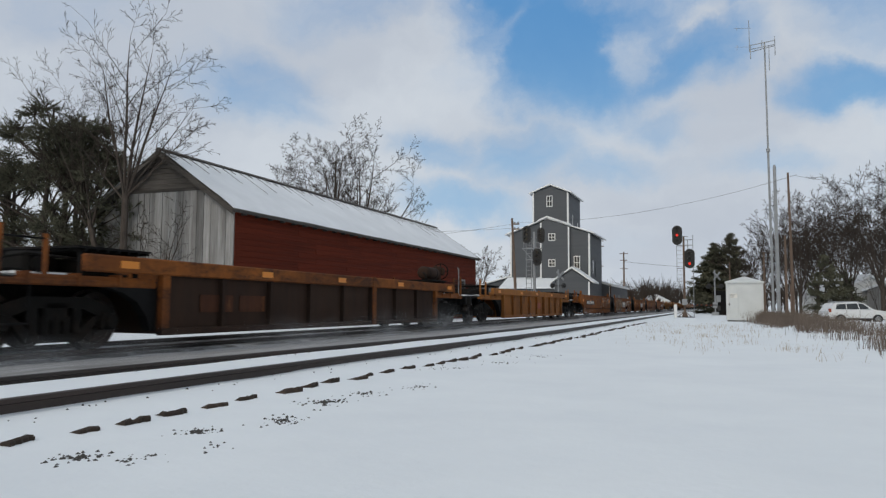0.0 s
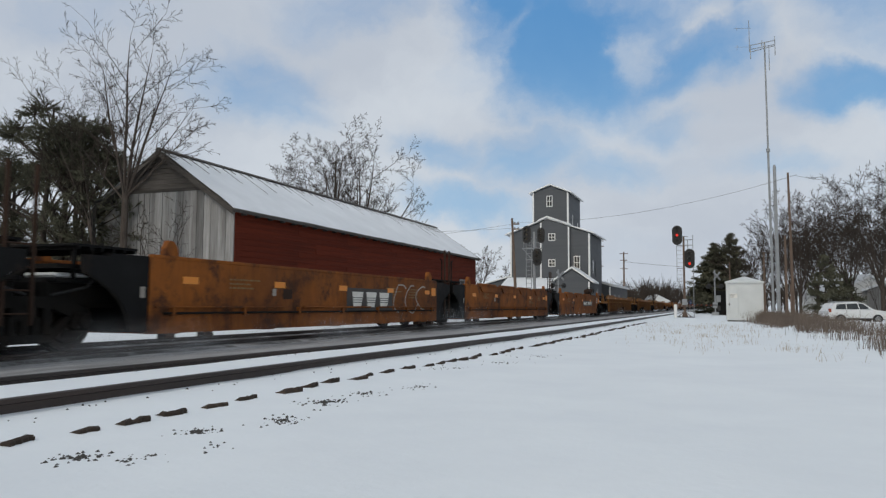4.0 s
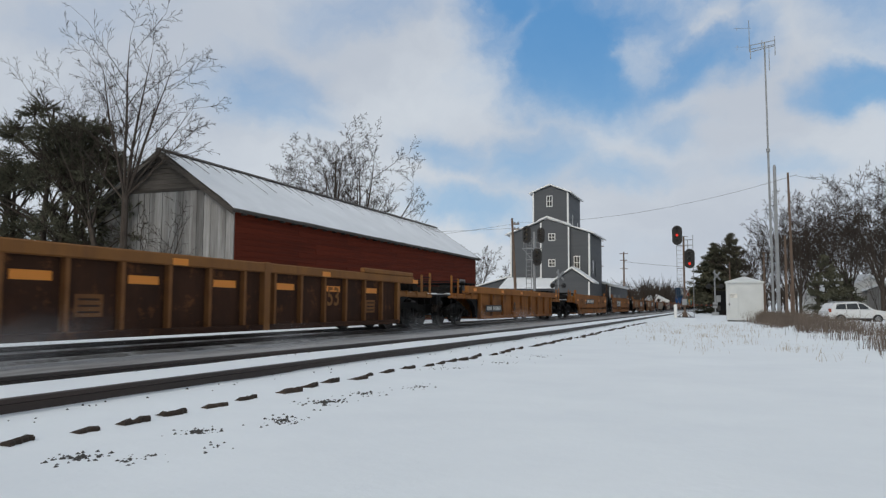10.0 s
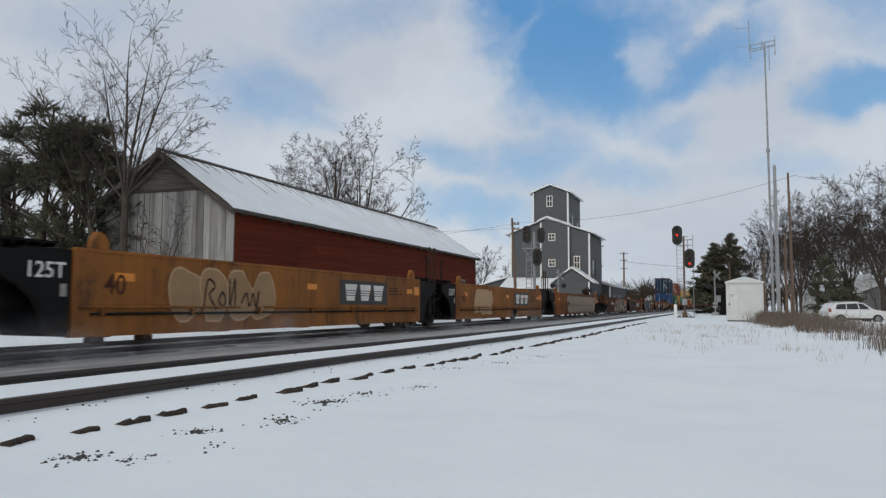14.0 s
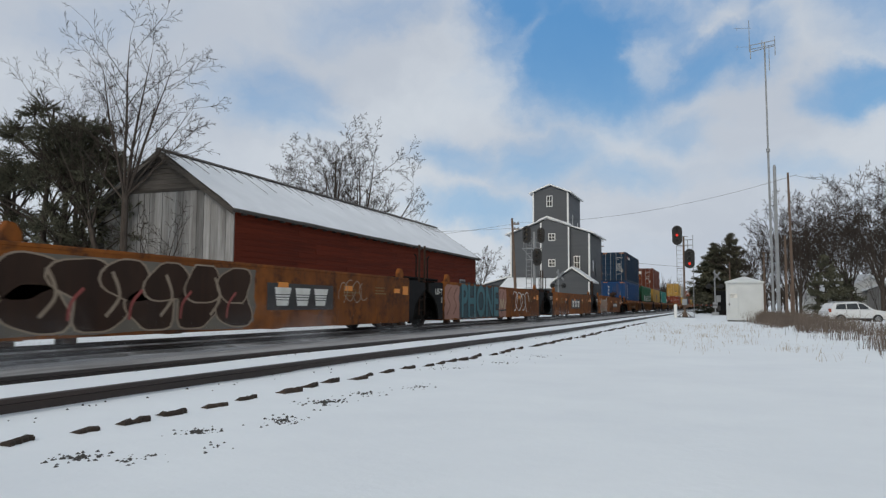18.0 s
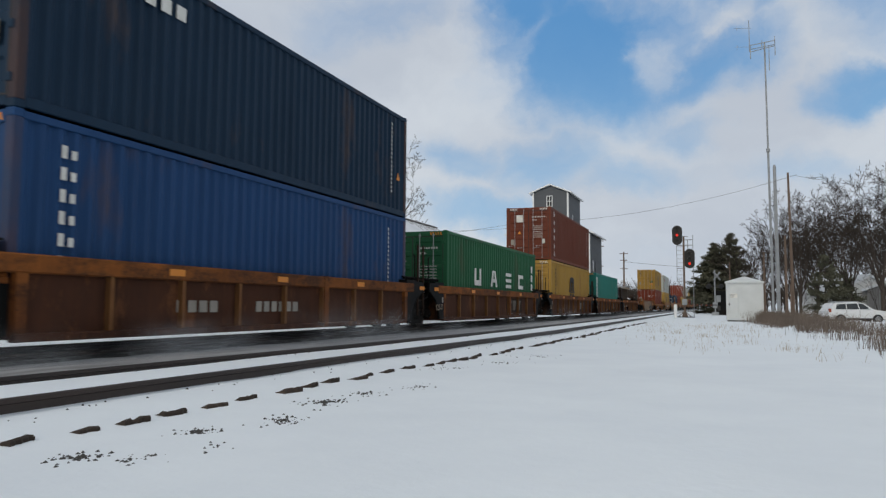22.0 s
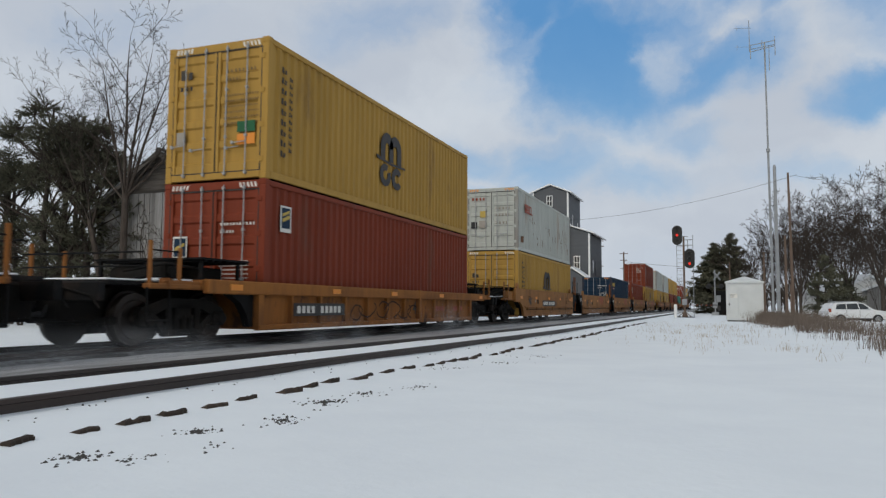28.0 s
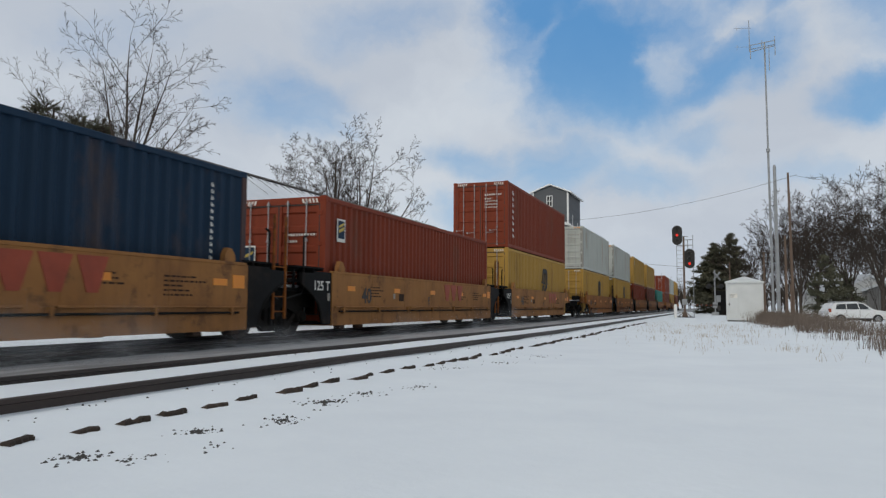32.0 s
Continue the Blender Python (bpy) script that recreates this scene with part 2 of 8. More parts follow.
# ---- mesh building ----
class Shape:
    """Collects vertices and faces for one mesh."""

    def __init__(self):
        self.v, self.f, self.s = [], [], []

    def add(self, verts, faces, smooth=False):
        o = len(self.v)
        self.v += [tuple(p) for p in verts]
        self.f += [tuple(i + o for i in f) for f in faces]
        self.s += [smooth] * len(faces)
        return self

    def box(self, x0, x1, y0, y1, z0, z1):
        p = [(x, y, z) for x in (x0, x1) for y in (y0, y1) for z in (z0, z1)]
        return self.add(p, [(0, 1, 3, 2), (4, 6, 7, 5), (0, 4, 5, 1), (2, 3, 7, 6), (0, 2, 6, 4), (1, 5, 7, 3)])

    def soft(self, x0, x1, y0, y1, z0, z1, r=0.02):
        """A box with chamfered edges."""
        v, f = [], []
        c = [(x0, x1), (y0, y1), (z0, z1)]
        idx = {}
        for i in range(2):
            for j in range(2):
                for k in range(2):
                    for a in range(3):
                        q = [c[0][i], c[1][j], c[2][k]]
                        for b, sgn in enumerate((i, j, k)):
                            if b != a:
                                q[b] += r if sgn == 0 else -r
                        idx[i, j, k, a] = len(v)
                        v.append(q)
        for a in range(3):
            b, d = (a + 1) % 3, (a + 2) % 3
            for s in range(2):
                ring = []
                for sb, sd in ((0, 0), (1, 0), (1, 1), (0, 1)):
                    k = [0, 0, 0]
                    k[a], k[b], k[d] = s, sb, sd
                    ring.append(idx[k[0], k[1], k[2], a])
                f.append(tuple(ring if s else ring[::-1]))
            for sb in range(2):
                for sd in range(2):
                    k0, k1 = [0, 0, 0], [0, 0, 0]
                    k0[a], k0[b], k0[d] = 0, sb, sd
                    k1[a], k1[b], k1[d] = 1, sb, sd
                    q = (idx[(*k0, b)], idx[(*k1, b)], idx[(*k1, d)], idx[(*k0, d)])
                    f.append(q if (sb ^ sd) == 0 else q[::-1])
        for i in range(2):
            for j in range(2):
                for k in range(2):
                    q = tuple(idx[i, j, k, a] for a in range(3))
                    f.append(q if (i + j + k) % 2 else q[::-1])
        return self.add(v, f)

    def rod(self, p0, p1, r0, r1=None, n=8, caps=True):
        r1 = r0 if r1 is None else r1
        p0, p1 = Vector(p0), Vector(p1)
        d = (p1 - p0).normalized()
        a = d.cross(Vector((0, 0, 1)) if abs(d.z) < 0.9 else Vector((1, 0, 0))).normalized()
        b = d.cross(a)
        v = []
        for p, r in ((p0, r0), (p1, r1)):
            for i in range(n):
                t = 2 * math.pi * i / n
                v.append(p + a * (r * math.cos(t)) + b * (r * math.sin(t)))
        self.add(v, [(i, (i + 1) % n, n + (i + 1) % n, n + i) for i in range(n)], True)
        if caps:
            self.add(v, [tuple(range(n - 1, -1, -1)), tuple(range(n, 2 * n))])
        return self

    def path(self, pts, r, n=6):
        for a, b in zip(pts, pts[1:]):
            self.rod(a, b, r, r, n)
        return self

    def prism(self, pts, axis, a, b):
        """A polygon in the plane across the axis, drawn out from a to b."""
        def place(p, q):
            return {"x": (q, p[0], p[1]), "y": (p[0], q, p[1]), "z": (p[0], p[1], q)}[axis]
        n = len(pts)
        v = [place(p, a) for p in pts] + [place(p, b) for p in pts]
        return self.add(v, [tuple(range(n)), tuple(range(2 * n - 1, n - 1, -1))] + [(i, n + i, n + (i + 1) % n, (i + 1) % n) for i in range(n)])

    def mesh(self, name, material):
        me = bpy.data.meshes.new(name)
        me.from_pydata(self.v, [], self.f)
        me.polygons.foreach_set("use_smooth", self.s)
        me.materials.append(material)
        bm = bmesh.new()
        bm.from_mesh(me)
        bmesh.ops.recalc_face_normals(bm, faces=bm.faces)
        bm.to_mesh(me)
        bm.free()
        return me


MADE = {}


def shared(key, material, build):
    """One mesh for all alike pieces."""
    k = (key, material.name)
    if k not in MADE:
        MADE[k] = build().mesh(key if isinstance(key, str) else key[0], material)
    return MADE[k]


def part(name, shape, material, parent, label="", at=None):
    """Links a shape (or a shared mesh) as one mesh object under a thing or a part."""
    me = shape if isinstance(shape, bpy.types.Mesh) else shape.mesh(name, material)
    ob = new(name, me)
    ob.parent = parent
    if at is not None:
        ob.matrix_basis = at if isinstance(at, Matrix) else Matrix.Translation(at)
    if label:
        ob["label"] = label
    return ob


def thing(name, label, category, at=None, group="", kind=""):
    ob = new(name)
    ob.empty_display_size = 0.3
    if at is not None:
        ob.matrix_basis = at if isinstance(at, Matrix) else Matrix.Translation(at)
    return tagged(ob, label, category, group, kind)


def solid(name, shape, material, label, category="", kind="", group="", at=None):
    ob = new(name, shape.mesh(name, material))
    if at is not None:
        ob.matrix_basis = at if isinstance(at, Matrix) else Matrix.Translation(at)
    return tagged(ob, label, category, group, kind)


def letters(text, size, bold=0.0, shear=0.0):
    """The outline of a text in the built-in font, as a shape in its x-y plane, centred."""
    cu = bpy.data.curves.new("letters", "FONT")
    cu.body, cu.size, cu.align_x, cu.align_y, cu.offset, cu.shear = text, size, "CENTER", "CENTER", bold, shear
    cu.resolution_u, cu.extrude = 3, 0.002
    tmp = new("letters", cu)
    me = bpy.data.meshes.new_from_object(tmp.evaluated_get(bpy.context.evaluated_depsgraph_get()))
    s = Shape()
    s.add([v.co[:] for v in me.vertices], [tuple(p.vertices) for p in me.polygons])
    bpy.data.objects.remove(tmp)
    return s


# a text on a wall that faces +x: its reading way runs along +y, its up along z
def on_side(x, y, z):
    return Matrix.Translation((x, y, z)) @ Matrix(((0, 0, 1, 0), (1, 0, 0, 0), (0, 1, 0, 0), (0, 0, 0, 1)))


# ---- sky: a far cap of cloud that drifts slowly ----
def sky_cap():
    R, nu, nv = 3600.0, 96, 48
    az0, az1, el0, el1 = -100.0, 100.0, -6.0, 72.0
    v, f, uv = [], [], []
    for j in range(nv + 1):
        for i in range(nu + 1):
            az, el = az0 + (az1 - az0) * i / nu, el0 + (el1 - el0) * j / nv
            a, e = radians(az) - YAW, radians(el)
            v.append((R * math.sin(a) * math.cos(e), R * math.cos(a) * math.cos(e), R * math.sin(e)))
            uv.append((az / 10, el / 10))
    for j in range(nv):
        for i in range(nu):
            k = j * (nu + 1) + i
            f.append((k, k + nu + 1, k + nu + 2, k + 1))
    me = bpy.data.meshes.new("sky")
    me.from_pydata(v, [], f)
    lay = me.uv_layers.new(name="UVMap")
    for lp in me.loops:
        lay.data[lp.index].uv = uv[lp.vertex_index]
    m = bpy.data.materials.new("cloudy_sky")
    m.use_nodes = True
    n, l = m.node_tree.nodes, m.node_tree.links
    n.remove(n["Principled BSDF"])
    em = n.new("ShaderNodeEmission")
    l.new(em.outputs[0], n["Material Output"].inputs[0])
    um0 = n.new("ShaderNodeUVMap")
    wt = n.new("ShaderNodeTexNoise")
    wt.inputs["Scale"].default_value, wt.inputs["Detail"].default_value, wt.inputs["Roughness"].default_value = 1.1, 6.0, 0.6
    l.new(um0.outputs[0], wt.inputs["Vector"])
    wa = n.new("ShaderNodeVectorMath")
    wa.operation = "MULTIPLY_ADD"
    wa.inputs[1].default_value, wa.inputs[2].default_value = (1.1, 0.75, 0), (-0.55, -0.375, 0)
    l.new(wt.outputs["Color"], wa.inputs[0])
    um = n.new("ShaderNodeVectorMath")
    l.new(um0.outputs[0], um.inputs[0])
    l.new(wa.outputs[0], um.inputs[1])

    def math_(op, a, b=0.0, c=None):
        x = n.new("ShaderNodeMath")
        x.operation = op
        for i, val in enumerate((a, b) if c is None else (a, b, c)):
            if isinstance(val, (int, float)):
                x.inputs[i].default_value = val
            else:
                l.new(val, x.inputs[i])
        return x.outputs[0]

    def rng(s, lo, hi, a=0.0, b=1.0, smooth=True):
        r = n.new("ShaderNodeMapRange")
        r.interpolation_type = "SMOOTHSTEP" if smooth else "LINEAR"
        for i, val in enumerate((lo, hi, a, b)):
            r.inputs[i + 1].default_value = val
        l.new(s, r.inputs[0])
        return r.outputs[0]

    def noise_(scale, detail, rough, shift, sx=1.0, sy=1.0, warp=0.0):
        mp = n.new("ShaderNodeMapping")
        mp.inputs["Location"].default_value = (shift, shift * 0.37, 0)
        mp.inputs["Scale"].default_value = (sx, sy, 1)
        l.new(um.outputs[0], mp.inputs[0])
        t = n.new("ShaderNodeTexNoise")
        t.inputs["Scale"].default_value, t.inputs["Detail"].default_value, t.inputs["Roughness"].default_value = scale, detail, rough
        t.inputs["Distortion"].default_value = warp
        l.new(mp.outputs[0], t.inputs["Vector"])
        return t.outputs["Fac"]

    sep = n.new("ShaderNodeSeparateXYZ")
    l.new(um.outputs[0], sep.inputs[0])
    ragged = noise_(0.9, 9, 0.66, 3.1, 1, 1.7)
    ragged2 = noise_(0.35, 5, 0.55, 8.7, 1, 2.0)

    def gap(u, v_, ru, rv, turn=0.0):
        """An oval opening between the clouds: 1 in its middle, 0 outside."""
        ct, st = math.cos(radians(turn)), math.sin(radians(turn))
        du, dv = math_("SUBTRACT", sep.outputs[0], u), math_("SUBTRACT", sep.outputs[1], v_)
        a = math_("ADD", math_("MULTIPLY", du, ct / ru), math_("MULTIPLY", dv, st / ru))
        b = math_("ADD", math_("MULTIPLY", du, -st / rv), math_("MULTIPLY", dv, ct / rv))
        d = math_("SQRT", math_("ADD", math_("MULTIPLY", a, a), math_("MULTIPLY", b, b)))
        return rng(d, 1.25, 0.2)

    holes = None
    for g, w in OPENINGS:
        x = math_("MULTIPLY", gap(*g), w)
        holes = x if holes is None else math_("MAXIMUM", holes, x)
    for g, w in PUFFS:
        holes = math_("SUBTRACT", holes, math_("MULTIPLY", gap(*g), w))
    blue = math_("ADD", holes, math_("MULTIPLY", math_("SUBTRACT", ragged, 0.5), 0.75))
    blue = math_("ADD", blue, math_("MULTIPLY", math_("SUBTRACT", ragged2, 0.5), 0.9))
    blue = rng(blue, -0.02, 1.12)
    clear = n.new("ShaderNodeMix")
    clear.data_type = "RGBA"
    clear.inputs[6].default_value, clear.inputs[7].default_value = (0.33, 0.56, 0.80, 1), (0.12, 0.32, 0.63, 1)
    l.new(rng(sep.outputs[1], 0.2, 2.4), clear.inputs[0])
    cloud = n.new("ShaderNodeMix")
    cloud.data_type = "RGBA"
    cloud.inputs[6].default_value, cloud.inputs[7].default_value = (0.68, 0.735, 0.80, 1), (0.55, 0.605, 0.69, 1)
    l.new(rng(math_("ADD", noise_(0.5, 6, 0.55, 21, 1, 1.6), math_("MULTIPLY", sep.outputs[1], 0.08)), 0.42, 0.78), cloud.inputs[0])
    mix = n.new("ShaderNodeMix")
    mix.data_type = "RGBA"
    l.new(cloud.outputs[2], mix.inputs[6])
    l.new(clear.outputs[2], mix.inputs[7])
    l.new(blue, mix.inputs[0])
    l.new(mix.outputs[2], em.inputs["Color"])
    em.inputs["Strength"].default_value = 1.05
    me.materials.append(m)
    ob = new("backdrop_sky", me)
    return tagged(ob, "pale blue winter sky with drifting broken white clouds", "sky", kind="structure")


# openings: bearing and height in tens of degrees from the view's axis, half widths, turn
OPENINGS = [((1.2, 1.95, 1.15, 0.75, -6), 1.15), ((2.0, 1.8, 0.8, 0.36, 10), 0.95), ((2.5, 2.3, 1.1, 0.34, 6), 0.95), ((0.7, 2.4, 0.7, 0.5, 20), 1.0), ((3.1, 1.42, 0.75, 0.26, -8), 1.05),
            ((0.75, 1.1, 0.6, 0.34, 0), 0.68), ((1.3, 0.98, 0.7, 0.2, 0), 0.6), ((1.85, 1.32, 0.45, 0.2, 0), 0.5), ((-1.35, 1.6, 0.7, 0.4, -20), 0.62), ((0.1, 1.15, 0.6, 0.25, -10), 0.66), ((0.25, 0.75, 0.8, 0.2, -6), 0.72),
            ((-2.6, 2.0, 0.8, 0.3, 10), 0.35), ((-0.6, 2.2, 0.9, 0.3, 10), 0.42), ((2.6, 0.95, 0.5, 0.14, 0), 0.4), ((3.3, 2.1, 0.8, 0.7, 0), 0.75), ((-4.5, 3.6, 1.3, 0.8, 10), 0.8), ((4.6, 3.4, 1.2, 0.9, -10), 0.8)]
PUFFS = [((1.6, 1.9, 0.22, 0.26, 30), 0.5), ((2.2, 2.2, 0.35, 0.12, 40), 0.35), ((0.55, 2.0, 0.5, 0.12, 60), 0.2)]
SKY = sky_cap()

# ---- ground and tracks ----
ZT, ZN = 0.16, 0.175          # rail heads of the far and the near track
XC = -9.67                    # centre of the far track


def near_shift(y):
    """The near track swings a little towards the right as it runs away."""
    t = min(1.0, max(0.0, (y - 4.0) / 18.0))
    return 0.45 * t * t * (3 - 2 * t)


def ground_height(x, y):
    s = near_shift(y)
    n1 = noise.noise((x * 0.35, y * 0.35, 0)) * 0.035 + noise.noise((x * 1.4, y * 1.4, 5)) * 0.012
    h = n1
    xa, xb = -4.72 + s, -6.2 + s
    if xb < x < xa:
        h = 0.115 + n1 * 0.25
        e = min(x - xb, xa - x)
        if e < 0.13:
            h -= 0.04 * (1 - e / 0.13)
    elif xa <= x < xa + 0.7:
        h = 0.065 * (1 - (x - xa) / 0.7) ** 1.3 + n1 * 0.4
    elif -12.2 < x <= xb:
        h = 0.035 + n1 * 0.5
        if x < -8.2:
            h = 0.03 + n1 * 0.35
    # the shallow hollow of the yard where the car stands
    if x > 6.5 and 54 < y < 73:
        w = min(1, (x - 6.5) / 1.2) * min(1, (y - 54) / 4) * min(1, (73 - y) / 5)
        h -= .36 * w * w * (3 - 2 * w)
    far = math.hypot(x, y)
    if far > 130:
        h *= 0.2
    return h


def axis_lines(lo, hi, fine0, fine1, step, grow):
    a = list(np.arange(fine0, fine1 + 1e-6, step))
    d, p = step, fine1
    while p < hi:
        d *= grow
        p = min(hi, p + d)
        a.append(p)
    d, p = step, fine0
    while p > lo:
        d *= grow
        p = max(lo, p - d)
        a.insert(0, p)
    return a


def ground():
    xs = axis_lines(-3500, 3500, -13, 6, 0.16, 1.13)
    ys = axis_lines(-3500, 3500, 1.5, 24, 0.2, 1.07)
    nx = len(xs)
    v = [(x, y, ground_height(x, y)) for y in ys for x in xs]
    f = [(j * nx + i, j * nx + i + 1, (j + 1) * nx + i + 1, (j + 1) * nx + i) for j in range(len(ys) - 1) for i in range(nx - 1)]
    me = bpy.data.meshes.new("ground")
    me.from_pydata(v, [], f)
    me.polygons.foreach_set("use_smooth", [True] * len(f))
    me.materials.append(SNOW)
    tagged(new("ground", me), "snow-covered level ground with faint drifts beside the tracks", "snow", kind="structure")


ground()


def rail_shape(line, z):
    """A rail swept along a line of (x, y): head, web and foot."""
    prof = [(-.07, -.17), (.07, -.17), (.07, -.155), (.012, -.13), (.012, -.045), (.036, -.035), (.036, -.004), (.03, 0), (-.03, 0), (-.036, -.004), (-.036, -.035), (-.012, -.045), (-.012, -.13), (-.07, -.155)]
    s = Shape()
    k = len(prof)
    v = [(x + px, y, z + pz) for x, y in line for px, pz in prof]
    f = [(j * k + i, j * k + (i + 1) % k, (j + 1) * k + (i + 1) % k, (j + 1) * k + i) for j in range(len(line) - 1) for i in range(k)]
    return s.add(v, f)


NEAR_Y = [-400, -60, -10, 0] + [4 + 1.0 * i for i in range(19)] + [30, 60, 120, 300, 900, 3000]
for x0, z in ((-4.72, ZN), (-6.2, ZN - 0.01)):
    solid("rail", rail_shape([(x0 + near_shift(y), y) for y in NEAR_Y], z), RAIL, "dark rusty steel rail of the empty near track, half in snow", "rail", "structure", "rails of the near track")
for x0 in (XC + 0.755, XC - 0.755):
    solid("rail", rail_shape([(x0, -800), (x0, 3000)], ZT), RAIL, "steel rail of the far track under the train", "rail", "structure", "rails of the far track")

# dark swept ballast and packed snow round the far rails
s = Shape()
for xa, xb, z in ((XC + 0.42, XC + 1.22, 0.075), (XC - 1.1, XC - 0.42, 0.075)):
    ys = axis_lines(-60, 400, 2, 40, 0.4, 1.1)
    v, f = [], []
    for y in ys:
        w = 0.12 * noise.noise((y * 0.9, xa, 0))
        v += [(xa + w, y, 0.03), (xa + 0.12 + w, y, z), (xb - 0.12 + w, y, z), (xb + w, y, 0.02)]
    for j in range(len(ys) - 1):
        for i in range(3):
            f.append((j * 4 + i, j * 4 + i + 1, j * 4 + i + 5, j * 4 + i + 4))
    s.add(v, f, True)
solid("ballast", s, BALLAST, "dark ballast swept bare along the far rails", "ballast", "structure")

# grimy snow between the far track and the near one
s = Shape()
v, f = [], []
ys = axis_lines(-60, 400, 0, 40, 0.5, 1.12)
for y in ys:
    w = 0.14 * noise.noise((y * 0.5, 3.3, 0))
    n_ = near_shift(y)
    v += [(x, y, 0.062 + 0.02 * noise.noise((x * 2, y * 1.5, 9)) - 0.05 * (k in (0, 4))) for k, x in enumerate((-8.75, -8.3, -7.7, -7.2 + n_ * .6 + w, -6.75 + n_ * .8 + w))]
for j in range(len(ys) - 1):
    for i in range(4):
        f.append((j * 5 + i, j * 5 + i + 1, j * 5 + i + 6, j * 5 + i + 5))
s.add(v, f, True)
solid("snow_strip", s, DIRTY_SNOW, "grimy grey snow between the two tracks", "snow", "structure")

# sleepers of the near track, whose ends lie bare in the snow
rng_ = random.Random(4)


def tie_mesh(i):
    """The bare end of a sleeper: a squared, chipped plank end that dips under the snow at its back."""
    r = random.Random(i)
    m = 7
    top, low = [], []
    for k in range(m + 1):
        y = -.105 + .21 * k / m
        chip = r.uniform(0, .035) if r.random() < .6 else 0
        drop = r.uniform(0, .008)
        top.append([(-.19 - r.uniform(-.05, .05), y, -.012), (-.09, y, .014 - drop), (-.012 - chip, y, .036 - drop), (-chip * .6, y, .026 - drop)])
        low.append((-chip * .4, y, -.06))
    if i % 3 == 1:
        j = r.choice((3, 4))
        top[j] = [(a, b, c - .03) for a, b, c in top[j]]
    v, f = [], []
    for row, lo in zip(top, low):
        v += row + [lo]
    for k in range(m):
        for q in range(4):
            f.append((k * 5 + q, k * 5 + q + 1, k * 5 + q + 6, k * 5 + q + 5))
    for e in (0, m):
        f.append(tuple(range(e * 5, e * 5 + 5)) + ())
    return Shape().add(v, f)


ties = thing("sleepers", "dark weathered timber sleeper ends lying bare in the snow", "sleeper", kind="structure")
TIE_MESH = [tie_mesh(i).mesh("sleeper", TIE) for i in range(9)]
y, i = 0.96, 0
while y < 40:
    x = min(-3.5, -3.95 + .032 * (y - 3.3)) + rng_.uniform(-.08, .08)
    if rng_.random() > .05:
        ob = part("sleeper", TIE_MESH[i % 9], TIE, ties)
        ob.matrix_basis = pose(x, y, ground_height(x, y) + rng_.uniform(-.004, .012), 0, 0, rng_.uniform(-14, 14)) @ Matrix.Diagonal((rng_.uniform(.75, 1.15), rng_.uniform(.8, 1.15), 1.15, 1))
    y += 0.47 + rng_.uniform(-.07, .07)
    i += 1


# bits of gravel that lie on the snow in small heaps
HEAPS = [(-3.33, 3.15, .13, 90), (-3.04, 3.2, .12, 30), (-3.3, 4.08, .12, 80), (-3.04, 4.71, .14, 90), (-3.23, 5.67, .16, 120), (-3.19, 6.35, .18, 50), (-2.82, 3.67, .1, 14), (-2.97, 7.1, .2, 40), (-3.3, 9.2, .3, 30), (-3.0, 10.5, .3, 24), (-2.9, 12.2, .4, 20)]
def stones():
    s = Shape()
    r = random.Random(9)

    def stone(x, y, z, q):
        v = []
        for a in range(6):
            t = a * math.pi / 3
            v.append((x + q * math.cos(t) * r.uniform(.6, 1), y + q * math.sin(t) * r.uniform(.6, 1), z + r.uniform(-.2, .1) * q))
        v += [(x, y, z + q * r.uniform(.4, .8)), (x, y, z - q * .5)]
        s.add(v, [(a, (a + 1) % 6, 6) for a in range(6)] + [((a + 1) % 6, a, 7) for a in range(6)])
    for cx, cy, rad, num in HEAPS:
        for _ in range(num):
            a, d = r.uniform(0, 6.28), abs(r.gauss(0, rad * .7))
            x, y = cx + d * math.cos(a), cy + d * math.sin(a) * 1.2
            stone(x, y, ground_height(x, y), r.uniform(.005, .022))
    for _ in range(260):
        y = abs(r.gauss(0, 16)) + 2.5
        x = r.choice((-4.55, -4.6, -6.05, -6.4, -7.9)) + near_shift(y) + r.gauss(0, .09)
        stone(x, y, ground_height(x, y) + .004, r.uniform(.006, .02))
    solid("gravel", s, STONE, "dark bits of gravel scattered on the snow", "gravel", "stuff")


stones()


